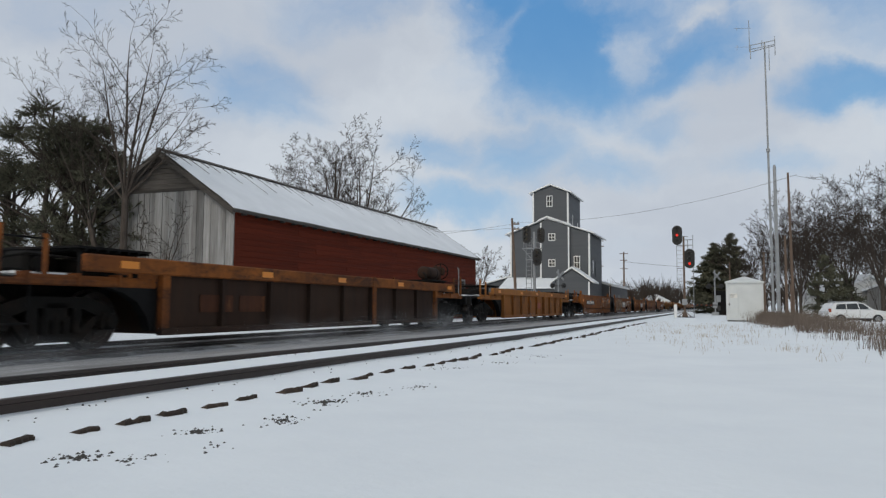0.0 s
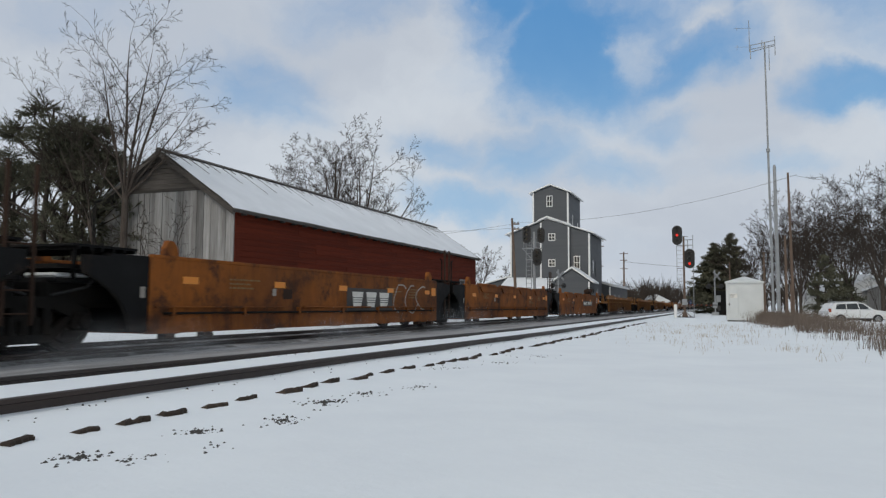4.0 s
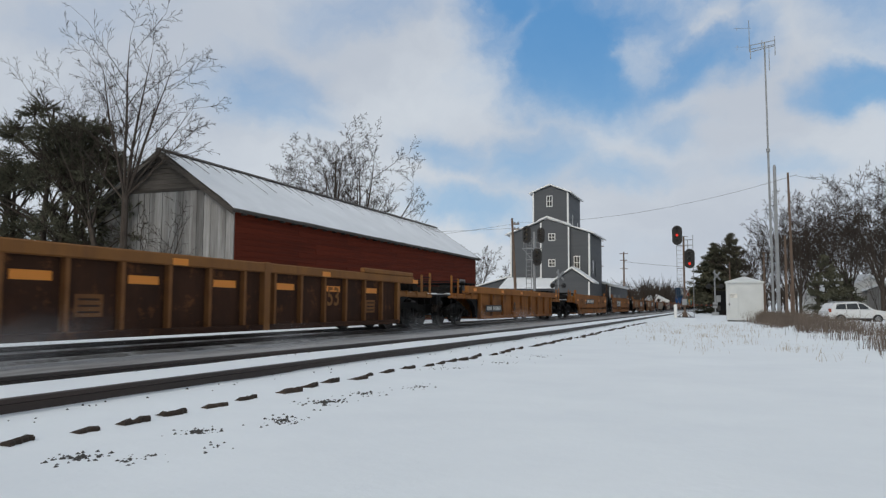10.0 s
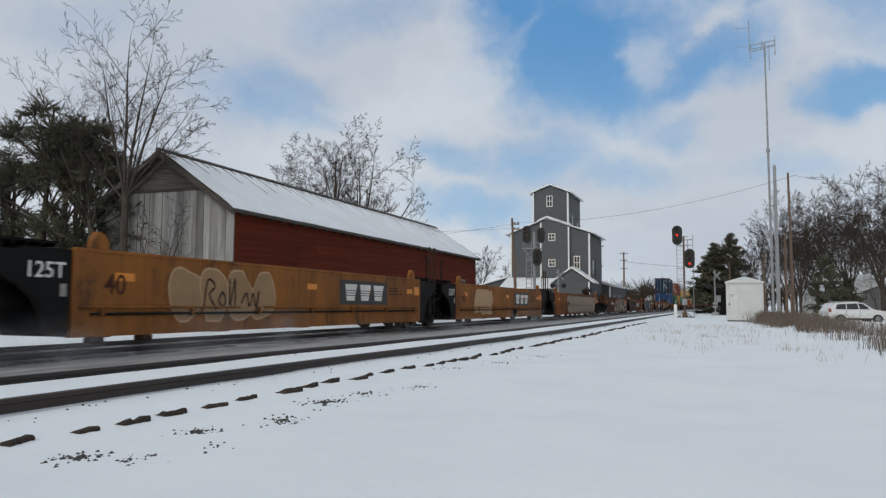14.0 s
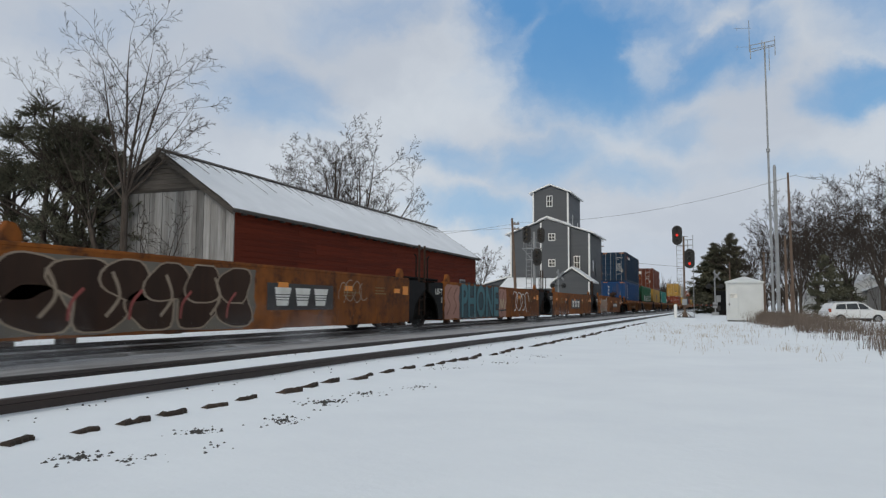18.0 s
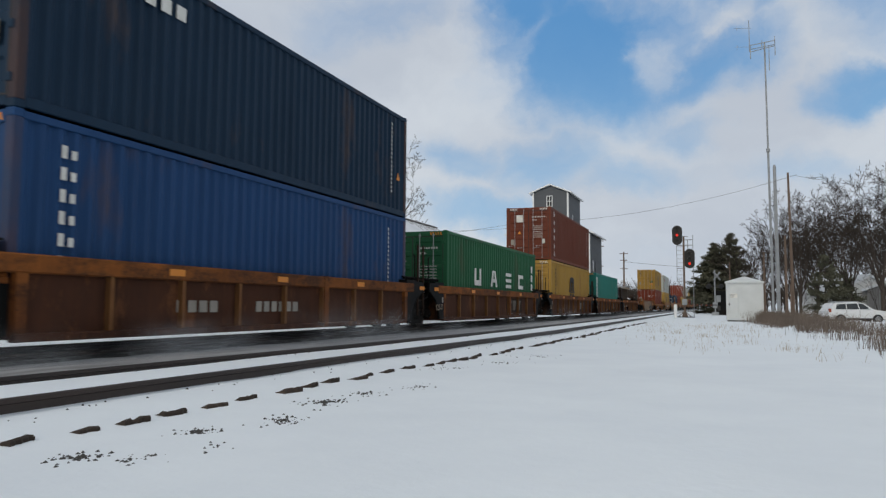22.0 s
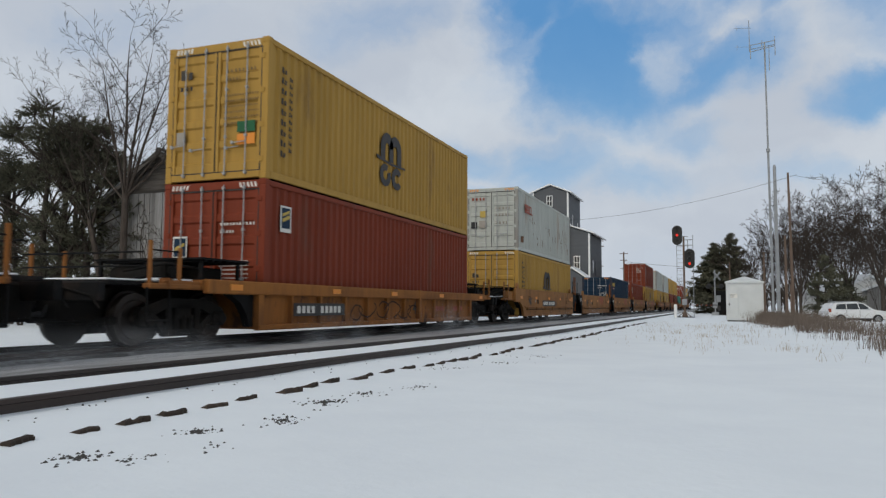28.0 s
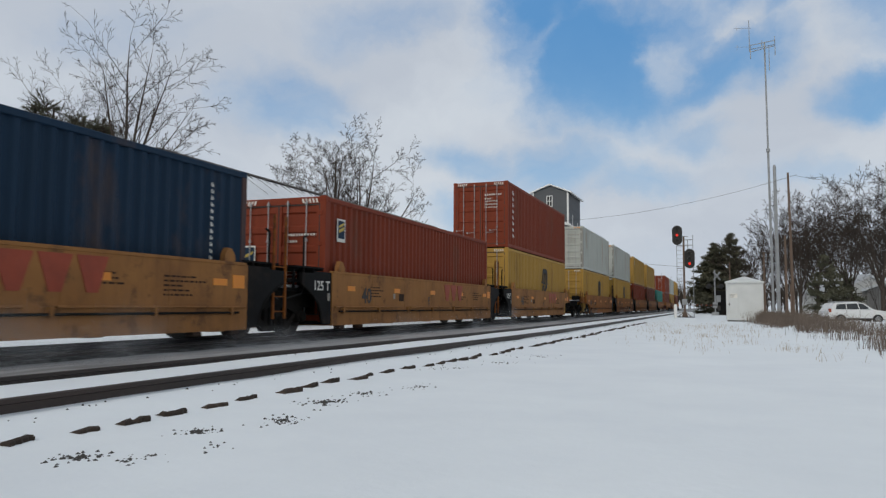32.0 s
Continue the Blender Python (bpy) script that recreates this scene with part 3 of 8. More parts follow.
# ---- barn ----
def barn():
    x0, x1, y0, y1, ez, rz = -22.4, -16.0, 21.46, 49.1, 4.28, 6.45
    xm = (x0 + x1) / 2
    b = thing("barn", "long old red barn with grey board gable and snowy roof", "barn", (0, 0, 0))
    t = 0.12
    part("wall", Shape().box(x1 - t, x1 - .02, y0 + .02, y1 - .02, 0, ez - .02), RED_BOARD, b)
    part("wall", Shape().box(x0 + .02, x0 + t, y0 + .02, y1 - .02, 0, ez - .02), RED_BOARD, b)
    gab = [(x0 + .1, 0), (x1 - .1, 0), (x1 - .1, ez), (xm, rz - .12), (x0 + .1, ez)]
    part("gable_wall", Shape().prism(gab, "y", y0 + .03, y0 + .12), DARK_BOARD, b)
    part("gable_wall", Shape().prism(gab, "y", y1 - .12, y1 - .03), RED_BOARD, b)
    r = random.Random(2)
    # red boards of the long wall
    n = 20
    h = ez / n
    for k in range(n):
        y = y0
        while y < y1 - .1:
            ln = min(r.choice((4.2, 4.9, 5.6)), y1 - y)
            me = Shape().prism([(0, 0), (.028, .004), (.012, h - .006), (0, h - .006)], "y", 0, ln - .012).mesh("board", RED_BOARD)
            part("board", me, RED_BOARD, b, at=(x1 - .02 + r.uniform(0, .012), y, k * h))
            y += ln
    # grey boards of the near gable, dark ones above
    x = x0 + .03
    beam = 5.08
    while x < x1 - .05:
        w = min(r.uniform(.24, .36), x1 - .02 - x)
        xmid = x + w / 2
        top = min(beam, ez + (rz - ez) * (1 - abs(xmid - xm) / (x1 - xm)) - .15)
        part("board", Shape().box(x, x + w - .015, y0 - .035 + r.uniform(0, .02), y0 + .028, 0.0, top + r.uniform(-.05, 0)), GREY_BOARD, b)
        x += w
    z = beam + .02
    while z < rz - .3:
        half = (x1 - xm) * (rz - z) / (rz - ez) - .12
        hb = .2
        part("board", Shape().prism([(xm - half, z), (xm + half, z), (xm + half - .2, z + hb - .012), (xm - half + .2, z + hb - .012)], "y", y0 - .02 + r.uniform(-.015, .01), y0 + .03), DARK_BOARD, b)
        z += hb
    part("beam", Shape().box(xm - 1.75, xm + 1.75, y0 - .06, y0 - .02, beam - .08, beam + .03), DARK_BOARD, b)
    # roof: boards, snow on top, ridge cap
    over, ov = .25, .45
    sl = (rz - ez) / (x1 - xm)
    for sgn in (1, -1):
        e = xm + sgn * (x1 - xm + over)
        ze = ez - sl * over
        prof = [(xm, rz), (e, ze), (e, ze + .07), (xm, rz + .07)]
        part("roof", Shape().prism(prof, "y", y0 - ov, y1 + ov), DARK_BOARD, b)
        sh = Shape()
        ys = list(np.arange(y0 - ov + .02, y1 + ov, .7))
        k = 12
        v, f = [], []
        for y in ys:
            for i in range(k + 1):
                q = i / k
                edge = .05 * noise.noise((y * 1.1, sgn * 3, 0)) + .02
                x = xm + sgn * (.10 + (x1 - xm + over - .02 - max(0, edge)) * q - .1 * q)
                zz = rz - sl * abs(x - xm) + .085 + .05 * min(1, q * 8) * min(1, (1 - q) * 8) + .02 * noise.noise((x * .8, y * .5, 1))
                v.append((x, y, zz))
        for j in range(len(ys) - 1):
            for i in range(k):
                q = j * (k + 1) + i
                f.append((q, q + 1, q + k + 2, q + k + 1))
        sh.add(v, f, True)
        part("roof_snow", sh, ROOF_SNOW, b, "thin snow cover on the roof")
        part("barge_board", Shape().prism([(xm, rz + .02), (e, ze + .02), (e, ze - .14), (xm, rz - .14)], "y", y0 - ov - .04, y0 - ov - .005), DARK_BOARD, b)
        part("fascia", Shape().box(min(e, e + sgn * .03), max(e, e + sgn * .03), y0 - ov, y1 + ov, ze - .03, ze + .06), DARK_BOARD, b)
    part("ridge_cap", Shape().prism([(xm - .14, rz + .06), (xm, rz + .17), (xm + .14, rz + .06)], "y", y0 - ov, y1 + ov), DARK_BOARD, b)
    # seams of the roof sheets that show through the thin snow below the ridge
    for i in range(46):
        y = y0 - .2 + i * .62 + r.uniform(-.1, .1)
        q0, ln = r.uniform(.12, .3), r.choice((.25, .4, .6, 1.0, 1.5))
        seg = []
        for qq in (q0, q0 + ln):
            seg.append((xm + qq, rz - sl * qq + .150))
        part("roof_seam", Shape().prism([(seg[0][0], seg[0][1]), (seg[1][0], seg[1][1] + .0), (seg[1][0], seg[1][1] - .06), (seg[0][0], seg[0][1] - .06)], "y", y, y + r.uniform(.02, .05)), GREY_BOARD, b)
    for i in range(34):
        y = y0 + .3 + i * .83
        part("rafter_tail", Shape().box(x1 + .02, x1 + over - .03, y, y + .07, ez - .24, ez - .12), DARK_BOARD, b)
    # small door near the far end
    w = part("door", Shape().box(x1 + .02, x1 + .05, 45.6, 46.5, .2, 2.5), MARK_BLACK, b, "dark small door in the red wall")
    for a in ((45.5, 45.6, .1, 2.6), (46.5, 46.6, .1, 2.6), (45.5, 46.6, 2.5, 2.6)):
        part("door_frame", Shape().box(x1 + .03, x1 + .07, *a), GREY_BOARD, w)


barn()


# ---- grain elevator ----
def window(parent, x, z, w, h, y, face="y", cross=1):
    wi = part("window", Shape().box(-w / 2, w / 2, -.02, .04, -h / 2, h / 2), GLASS, parent, "white-framed window with dark panes")
    wi.matrix_basis = pose(x, y, z, 0, 0, 0 if face == "y" else 90)
    t = .08
    for q in ((-w / 2 - t, -w / 2, -h / 2 - t, h / 2 + t), (w / 2, w / 2 + t, -h / 2 - t, h / 2 + t), (-w / 2, w / 2, -h / 2 - t, -h / 2), (-w / 2, w / 2, h / 2, h / 2 + t)):
        part("frame", Shape().box(q[0], q[1], -.08, .05, q[2], q[3]), WHITE, wi)
    part("muntin", Shape().box(-.03, .03, -.06, .03, -h / 2, h / 2), WHITE, wi)
    for k in range(cross):
        zz = -h / 2 + h * (k + 1) / (cross + 1)
        part("muntin", Shape().box(-w / 2, w / 2, -.055, .03, zz - .035, zz + .035), WHITE, wi)


def elevator():
    Y = 89.6
    e = thing("grain_elevator", "tall dark grey sided grain elevator with white trim", "building", (0, 0, 0))

    def block(name, prof, y0, y1, label=""):
        return part(name, Shape().prism(prof, "y", y0, y1), ELEV, e, label)

    def roof(prof2, y0, y1, th=.1):
        """Snowy roof over the line of (x, z) points."""
        lo = [(x, z) for x, z in prof2]
        hi = [(x, z + th) for x, z in reversed(prof2)]
        r = part("roof", Shape().prism(lo + hi, "y", y0, y1), WHITE, e, "white-edged roof with snow")
        part("snow", Shape().prism([(x, z + th + .005) for x, z in prof2] + [(x, z + th + .06) for x, z in reversed(prof2)], "y", y0 + .05, y1 - .05), ROOF_SNOW, r)

    # main house, with a shallow bay on its front, and the head house above
    block("wall", [(-24.5, 0), (-14.5, 0), (-14.5, 9.9), (-19.75, 11.7), (-24.5, 10.05)], Y, Y + 10)
    roof([(-25.2, 9.85), (-19.75, 11.8), (-13.9, 9.75)], Y - .35, Y + 10.3)
    block("bay", [(-20.5, 0), (-17.0, 0), (-17.0, 10.75), (-19.7, 11.72), (-20.5, 11.4)], Y - .35, Y - .003)
    roof([(-20.9, 11.45), (-19.7, 11.95), (-16.7, 10.85)], Y - .6, Y - .3, .12)
    block("head_house", [(-21.7, 10.6), (-17.2, 10.6), (-17.2, 15.2), (-19.5, 16.1), (-21.7, 15.3)], Y + .5, Y + 9)
    roof([(-22.2, 15.1), (-19.5, 16.15), (-16.75, 15.05)], Y + .2, Y + 9.4)
    for x, z0, z1, y in ((-24.45, 4, 9.95, Y - .04), (-20.5, 0, 11.3, Y - .39), (-17.0, 0, 10.7, Y - .39), (-14.55, 0, 9.8, Y - .04), (-21.65, 10.9, 15.2, Y + .46), (-17.25, 10.9, 15.1, Y + .46)):
        part("corner_board", Shape().box(x - .09, x + .09, y - .03, y + .03, z0, z1), WHITE, e)
    for x, z0, z1, y in ((-14.49, 0, 9.8, Y + .08), (-17.19, 11, 15.1, Y + .6), (-17.19, 10.8, 12.6, Y + 3.4), (-17.19, 10.8, 11.9, Y + 6.8)):
        part("corner_board", Shape().box(x, x + .05, y - .1, y + .1, z0, z1), WHITE, e)
    window(e, -19.55, 14.1, .6, 1.25, Y + .5, cross=1)
    window(e, -19.1, 9.45, .7, .75, Y - .35)
    window(e, -19.1, 6.2, .7, .75, Y - .35)
    window(e, -16.05, 6.25, .62, 1.45, Y)
    part("window", Shape().box(-14.5, -14.46, Y + 2.0, Y + 2.8, 5.0, 6.6), GLASS, e)
    part("louver", Shape().box(-14.5, -14.44, Y + 4.2, Y + 5.4, 4.6, 6.6), ELEV, e)
    # gabled porch and the low lean-to before it
    y0 = Y - 4
    block("porch_wall", [(-18.0, 0), (-13.9, 0), (-13.9, 3.75), (-15.95, 5.2), (-18.0, 3.75)], y0, Y)
    roof([(-18.5, 3.55), (-15.95, 5.35), (-13.4, 3.55)], y0 - .3, Y, .14)
    part("corner_board", Shape().box(-14.05, -13.85, y0 - .04, y0 - .003, 0, 3.75), WHITE, e)
    block("lean_to", [(-24.3, 0), (-18.05, 0), (-18.05, 3.0), (-24.3, 3.0)], y0 + .5, Y)
    part("lean_to_roof", Shape().prism([(y0 + .1, 2.95), (Y, 4.3), (Y, 4.45), (y0 + .1, 3.12)], "x", -24.9, -18.05), ROOF_SNOW, e, "snow-covered lean-to roof")
    for x, w in ((-22.6, .9), (-20.4, 1.6)):
        part("door", Shape().box(x, x + w, y0 + .45, y0 + .52, .1, 2.2), MARK_BLACK, e)
    # wing to the left and shed behind
    block("side_wing", [(-30.5, 0), (-24.55, 0), (-24.55, 4.6), (-30.5, 3.0)], Y + 1, Y + 8)
    roof([(-30.8, 2.95), (-24.52, 4.65)], Y + .7, Y + 8.3, .12)
    block("rear_shed", [(-18.5, 0), (-13.4, 0), (-13.4, 3.6), (-18.5, 5.0)], Y + 10.05, Y + 30)
    roof([(-18.4, 5.0), (-13.1, 3.55)], Y + 10.1, Y + 30.3, .25)
    part("corner_board", Shape().box(-13.55, -13.36, Y + 10.0, Y + 10.04, 0, 3.5), WHITE, e)
    for k in range(3):
        part("door", Shape().box(-13.4, -13.36, Y + 13 + 5 * k, Y + 15.6 + 5 * k, .1, 2.5), GREY_BOARD, e)


elevator()


# ---- signals ----
def signal_head(parent, x, y, z, lit=None, away=False, sc=1.0):
    """An oval black backplate with lamp units and hoods; lit: the number of the lamp that glows."""
    h = part("signal_head", Shape(), PLASTIC_BLACK, parent, "tall oval black signal head with hooded lamps")
    pts = []
    w, hh = .40 * sc, .80 * sc
    for i in range(24):
        t = 2 * math.pi * i / 24
        pts.append((w * math.cos(t), (hh - w) * (1 if math.sin(t) >= 0 else -1) + w * math.sin(t)))
    sg = 1 if away else -1
    h.data = Shape().prism(pts, "y", 0, .05).mesh("signal_head", PLASTIC_BLACK)
    h.location = (x, y, z)
    for k in range(3):
        zz = (.42 - .42 * k) * sc
        lamp = part("lamp", Shape().rod((0, sg * .03, zz), (0, sg * .06, zz), .1 * sc, n=14), RED_LAMP if lit == k else DARK_LENS, h, "glowing red lamp" if lit == k else "unlit lamp")
        hood = Shape()
        v, f = [], []
        for i in range(11):
            t = math.pi * (i / 10 * 1.2 - .1)
            for q in (0, .28 * sc):
                v.append((.16 * sc * math.cos(t), sg * (.03 + q), zz + .16 * sc * math.sin(t)))
        f = [(2 * i, 2 * i + 1, 2 * i + 3, 2 * i + 2) for i in range(10)]
        hood.add(v, f, True)
        part("hood", hood, PLASTIC_BLACK, h)
    part("case", Shape().soft(-.17 * sc, .17 * sc, .05, .32, -.6 * sc, .6 * sc, .03), PLASTIC_BLACK, h)
    return h


def ladder(parent, x, y, z0, z1, w=.4, mat_=None):
    l = part("ladder", Shape().rod((x, y, z0), (x, y, z1), .025, n=6).rod((x + w, y, z0), (x + w, y, z1), .025, n=6), mat_ or GALV, parent, "galvanised ladder")
    z = z0 + .2
    while z < z1:
        part("rung", shared(("rung", w), mat_ or GALV, lambda: Shape().rod((0, 0, 0), (w, 0, 0), .016, n=5)), None, l, at=(x, y, z))
        z += .33
    return l


def right_signal():
    x, y = -2.45, 62.6
    s = thing("railway_signal", "steel mast signal with two black heads showing red", "signal", (x, y, 0))
    part("base", Shape().soft(-.75, .75, -.4, .4, -.1, .07, .02), PLASTIC_BLACK, s)
    part("mast", Shape().rod((0, 0, .05), (0, 0, 6.6), .09, .08, 10), POLE_WOOD, s, "slim dark mast")
    part("foot", Shape().prism([(-.25, .06), (.25, .06), (.08, .5), (-.08, .5)], "y", -.04, .04), POLE_WOOD, s)
    part("junction_box", Shape().soft(-.2, .2, -.28, -.1, 1.0, 1.5, .03), GALV, s)
    signal_head(s, -.48, -.35, 6.72, 1)
    signal_head(s, .46, -.35, 4.78, 2)
    for x0, x1, z in ((-.55, .72, 2.95), (-.55, 0, 4.0), (0, .72, 4.35), (-.55, .72, 5.9), (0, .72, 6.35), (-.3, .35, 6.62)):
        part("bracket", Shape().box(x0, x1, -.05, .05, z - .03, z + .03), GALV, s)
    for x0, z0, z1 in ((.32, 4.35, 6.35), (-.28, 5.9, 6.6)):
        part("upright", Shape().rod((x0, 0, z0), (x0, 0, z1), .03, n=6), GALV, s)
    for x0 in (-.52, .66):
        part("strut", Shape().rod((x0, 0, 2.95), (.02, 0, 1.65), .03, n=6), GALV, s)
    for x0 in (-.5, .5):
        part("foot_stay", Shape().rod((x0, -.1, .05), (0, 0, .5), .035, n=6), POLE_WOOD, s)
    ladder(s, -.55, .05, 2.95, 6.1, .5)
    part("ladder_post", Shape().rod((.72, 0, .05), (.72, 0, 6.75), .03, n=6), GALV, s, "slim galvanised post beside the mast")
    post = thing("marker_post", "short white marker post standing in the snow", "post", (-3.05, 60.2, 0))
    part("post", Shape().rod((0, 0, -.1), (0, 0, .95), .13, .13, 12), WHITE, post)
    part("cap", Shape().rod((0, 0, .95), (0, 0, 1.05), .14, .06, 12), WHITE, post)


def left_signal():
    y = 55.0
    x = -.240 * y
    s = thing("bracket_signal", "galvanised bracket signal with three black heads seen from behind", "signal", (x, y, 0))
    part("mast", Shape().rod((.05, 0, -.1), (.05, 0, 6.6), .11, n=10), GALV, s)
    part("platform", Shape().box(-.95, .55, .05, .6, 5.3, 5.35), GALV, s)
    for z in (5.8, 6.2):
        part("rail", Shape().path([(-.95, .6, z), (.55, .6, z)], .014), GALV, s)
    for xx in (-.95, -.45, .05, .55):
        part("stanchion", Shape().rod((xx, .6, 5.3), (xx, .6, 6.2), .014, n=6), GALV, s)
    signal_head(s, -.53, -.1, 6.05 + .35, None, False, .85)
    signal_head(s, .55, .1, 6.05 + .28, None, False, .75)
    signal_head(s, .32, -.2, 4.62, None, False, .85)
    ladder(s, -.62, .1, .1, 6.0, .42)
    for z in (1.5, 3.0, 4.4, 5.3):
        part("bracket", Shape().box(-.62, .3, -.04, .04, z, z + .07), GALV, s)
    for a, b in (((-.9, .2, 5.3), (0, 0, 4.3)), ((.5, .2, 5.3), (.1, 0, 4.4))):
        part("strut", Shape().rod(a, b, .03, n=6), GALV, s)


right_signal()
left_signal()


def crossing_signal(x, y, arm, name="crossing_signal"):
    s = thing(name, "railway crossing signal with white crossbuck and lights", "crossing signal", (x, y, 0), "crossing signals")
    part("mast", Shape().rod((0, 0, 0), (0, 0, 4.7), .075, n=10), GALV, s)
    part("base", Shape().soft(-.35, .35, -.35, .35, -.1, .35, .05), GALV, s)
    for a in (45, -45):
        part("crossbuck_board", Shape().soft(-.6, .6, -.03, .0, -.1, .1, .01), GALV, s, at=pose(.2, -.1, 4.05, 0, 0, 40) @ pose(0, -.03 * (a > 0), 0, 0, a, 0))
    part("light_bar", Shape().box(-.7, .7, -.05, .05, 2.95, 3.05), PLASTIC_BLACK, s)
    for xx in (-.6, .6):
        l = part("flasher", Shape().rod((xx, -.06, 3.0), (xx, -.12, 3.0), .27, n=16), PLASTIC_BLACK, s, "round black flasher backplate")
        part("hood", Shape().rod((xx, -.12, 3.05), (xx, -.4, 3.02), .14, n=10), PLASTIC_BLACK, l)
    part("gate_motor", Shape().soft(-.25, .25, -.2, .2, .75, 1.35, .04), GALV, s)
    part("counterweight", Shape().soft(.2, .5, -.3, -.2, .5, 1.0, .03), MARK_BLACK, s)
    if arm:
        g = part("gate_arm", Shape().box(-arm, .3, -.27, -.22, 1.02, 1.1), PLASTIC_BLACK, s, "thin dark gate arm with red bands, lowered")
        k = -arm + .1
        while k < -.1:
            part("stripe", Shape().prism([(k, 1.015), (k + .12, 1.015), (k + .18, 1.105), (k + .06, 1.105)], "y", -.275, -.215), MARK_RED, g)
            k += .45
    return s


crossing_signal(-.15, 80.0, 2.4)
crossing_signal(-15.6, 76.0, 0)


# ---- white relay hut ----
def hut():
    s = thing("relay_hut", "white sheet-metal signal hut with low hipped roof and vent", "shed", pose(1.62, 48.6, 0, 0, 0, -2))
    w, d, h = 1.05, 1.0, 2.4
    part("body", Shape().soft(-w, w, -d, d, .06, h, .015), SHED_WHITE, s)
    part("skid", Shape().box(-w + .05, w - .05, -d + .05, d - .05, -.05, .06), MARK_BLACK, s)
    o = .06
    v = [(-w - o, -d - o, h), (w + o, -d - o, h), (w + o, d + o, h), (-w - o, d + o, h), (-.12, -.12, h + .33), (.12, -.12, h + .33), (.12, .12, h + .33), (-.12, .12, h + .33)]
    part("roof", Shape().add(v, [(0, 1, 5, 4), (1, 2, 6, 5), (2, 3, 7, 6), (3, 0, 4, 7), (4, 5, 6, 7), (3, 2, 1, 0)]), SHED_WHITE, s)
    part("roof_edge", Shape().box(-w - o, w + o, -d - o - .02, -d - o, h - .1, h + .01), SHED_WHITE, s)
    part("vent", Shape().rod((0, 0, h + .3), (0, 0, h + .48), .13, n=12).rod((0, 0, h + .46), (0, 0, h + .56), .24, .06, 12), GALV, s)
    for x in (-.9, -.32, .02, .5, .97):
        part("seam", Shape().box(x - .02, x + .02, -d - .025, -d - .002, .1, h - .05), SHED_WHITE, s)
    door = part("door", Shape().soft(-.86, -.36, -d - .03, -d - .003, .15, 2.1, .01), SHED_WHITE, s, "white hut door")
    part("sign", Shape().box(-.8, -.4, -d - .04, -d - .031, 1.42, 1.68), MARK_WHITE, door)
    for k in range(3):
        part("sign_bar", Shape().box(-.82, -.82 + .3 - .06 * k, -d - .046, -d - .041, 1.60 - .07 * k, 1.63 - .07 * k), GALV, door)
    part("handle", Shape().soft(-.88, -.84, -d - .09, -d - .03, .95, 1.12, .008), MARK_BLACK, door)
    part("lock_bar", Shape().box(-.92, -.78, -d - .05, -d - .03, 1.0, 1.04), GALV, door)


hut()


# ---- mast and poles ----
def antenna_mast():
    x, y = 4.25, 64.0
    m = thing("radio_mast", "slim grey radio mast with antennas on its top", "mast", (x, y, 0))
    part("lower_tube", Shape().rod((0, 0, 0), (-.06, 0, 13.6), .095, .085, 12), GALV, m)
    part("collar", Shape().rod((-.06, 0, 13.5), (-.06, 0, 13.75), .15, n=12), GALV, m)
    part("upper_tube", Shape().rod((-.06, 0, 13.7), (-.1, 0, 22.7), .075, .06, 10), GALV, m)
    a = part("antenna_frame", Shape().path([(-1.2, 0, 22.0), (.65, 0, 22.3)], .035).path([(-1.2, 0, 22.55), (.65, 0, 22.75)], .035).path([(-1.25, .3, 22.3), (.65, .3, 22.5)], .03), GALV, m)
    for xx, z0, z1 in ((-1.25, 22.0, 24.7), (.68, 21.5, 23.1), (.22, 20.3, 22.3), (-1.18, 21.4, 22.6), (-.3, 22.3, 22.9)):
        part("antenna_rod", Shape().rod((xx, 0, z0), (xx, 0, z1), .035, .025, 8), GALV, a)
    for z in (24.0, 22.4):
        part("dipole", Shape().path([(-1.05, 0, z), (-2.4, 0, z + .15)], .012), GALV, a)
        part("dipole", Shape().path([(-2.2, 0, z - .1), (-2.2, 0, z + .3)], .012), GALV, a)
    s = thing("steel_pole", "plain grey tapered steel pole", "pole", (4.55, 62.5, 0))
    part("shaft", Shape().rod((0, 0, 0), (-.04, 0, 11.9), .14, .12, 12), GALV, s)
    part("cap", Shape().rod((-.04, 0, 11.9), (-.04, 0, 12.15), .13, .06, 12), GALV, s)


antenna_mast()


def wood_pole(x, y, h, lean=0.0, arms=(), r=.15, label="brown wooden utility pole"):
    p = thing("utility_pole", label, "pole", (x, y, 0), "utility poles")
    part("shaft", Shape().rod((0, 0, -.1), (lean, 0, h), r * 1.25, r * .8, 10), POLE_WOOD, p)
    for z, w in arms:
        c = part("crossarm", Shape().box(-w, w, -.06, .06, z - .06, z + .06), POLE_WOOD, p)
        for q in (-w + .1, -w * .5, w * .5, w - .1):
            part("insulator", Shape().rod((q, 0, z + .06), (q, 0, z + .22), .05, .03, 6), GALV, c)
    return p


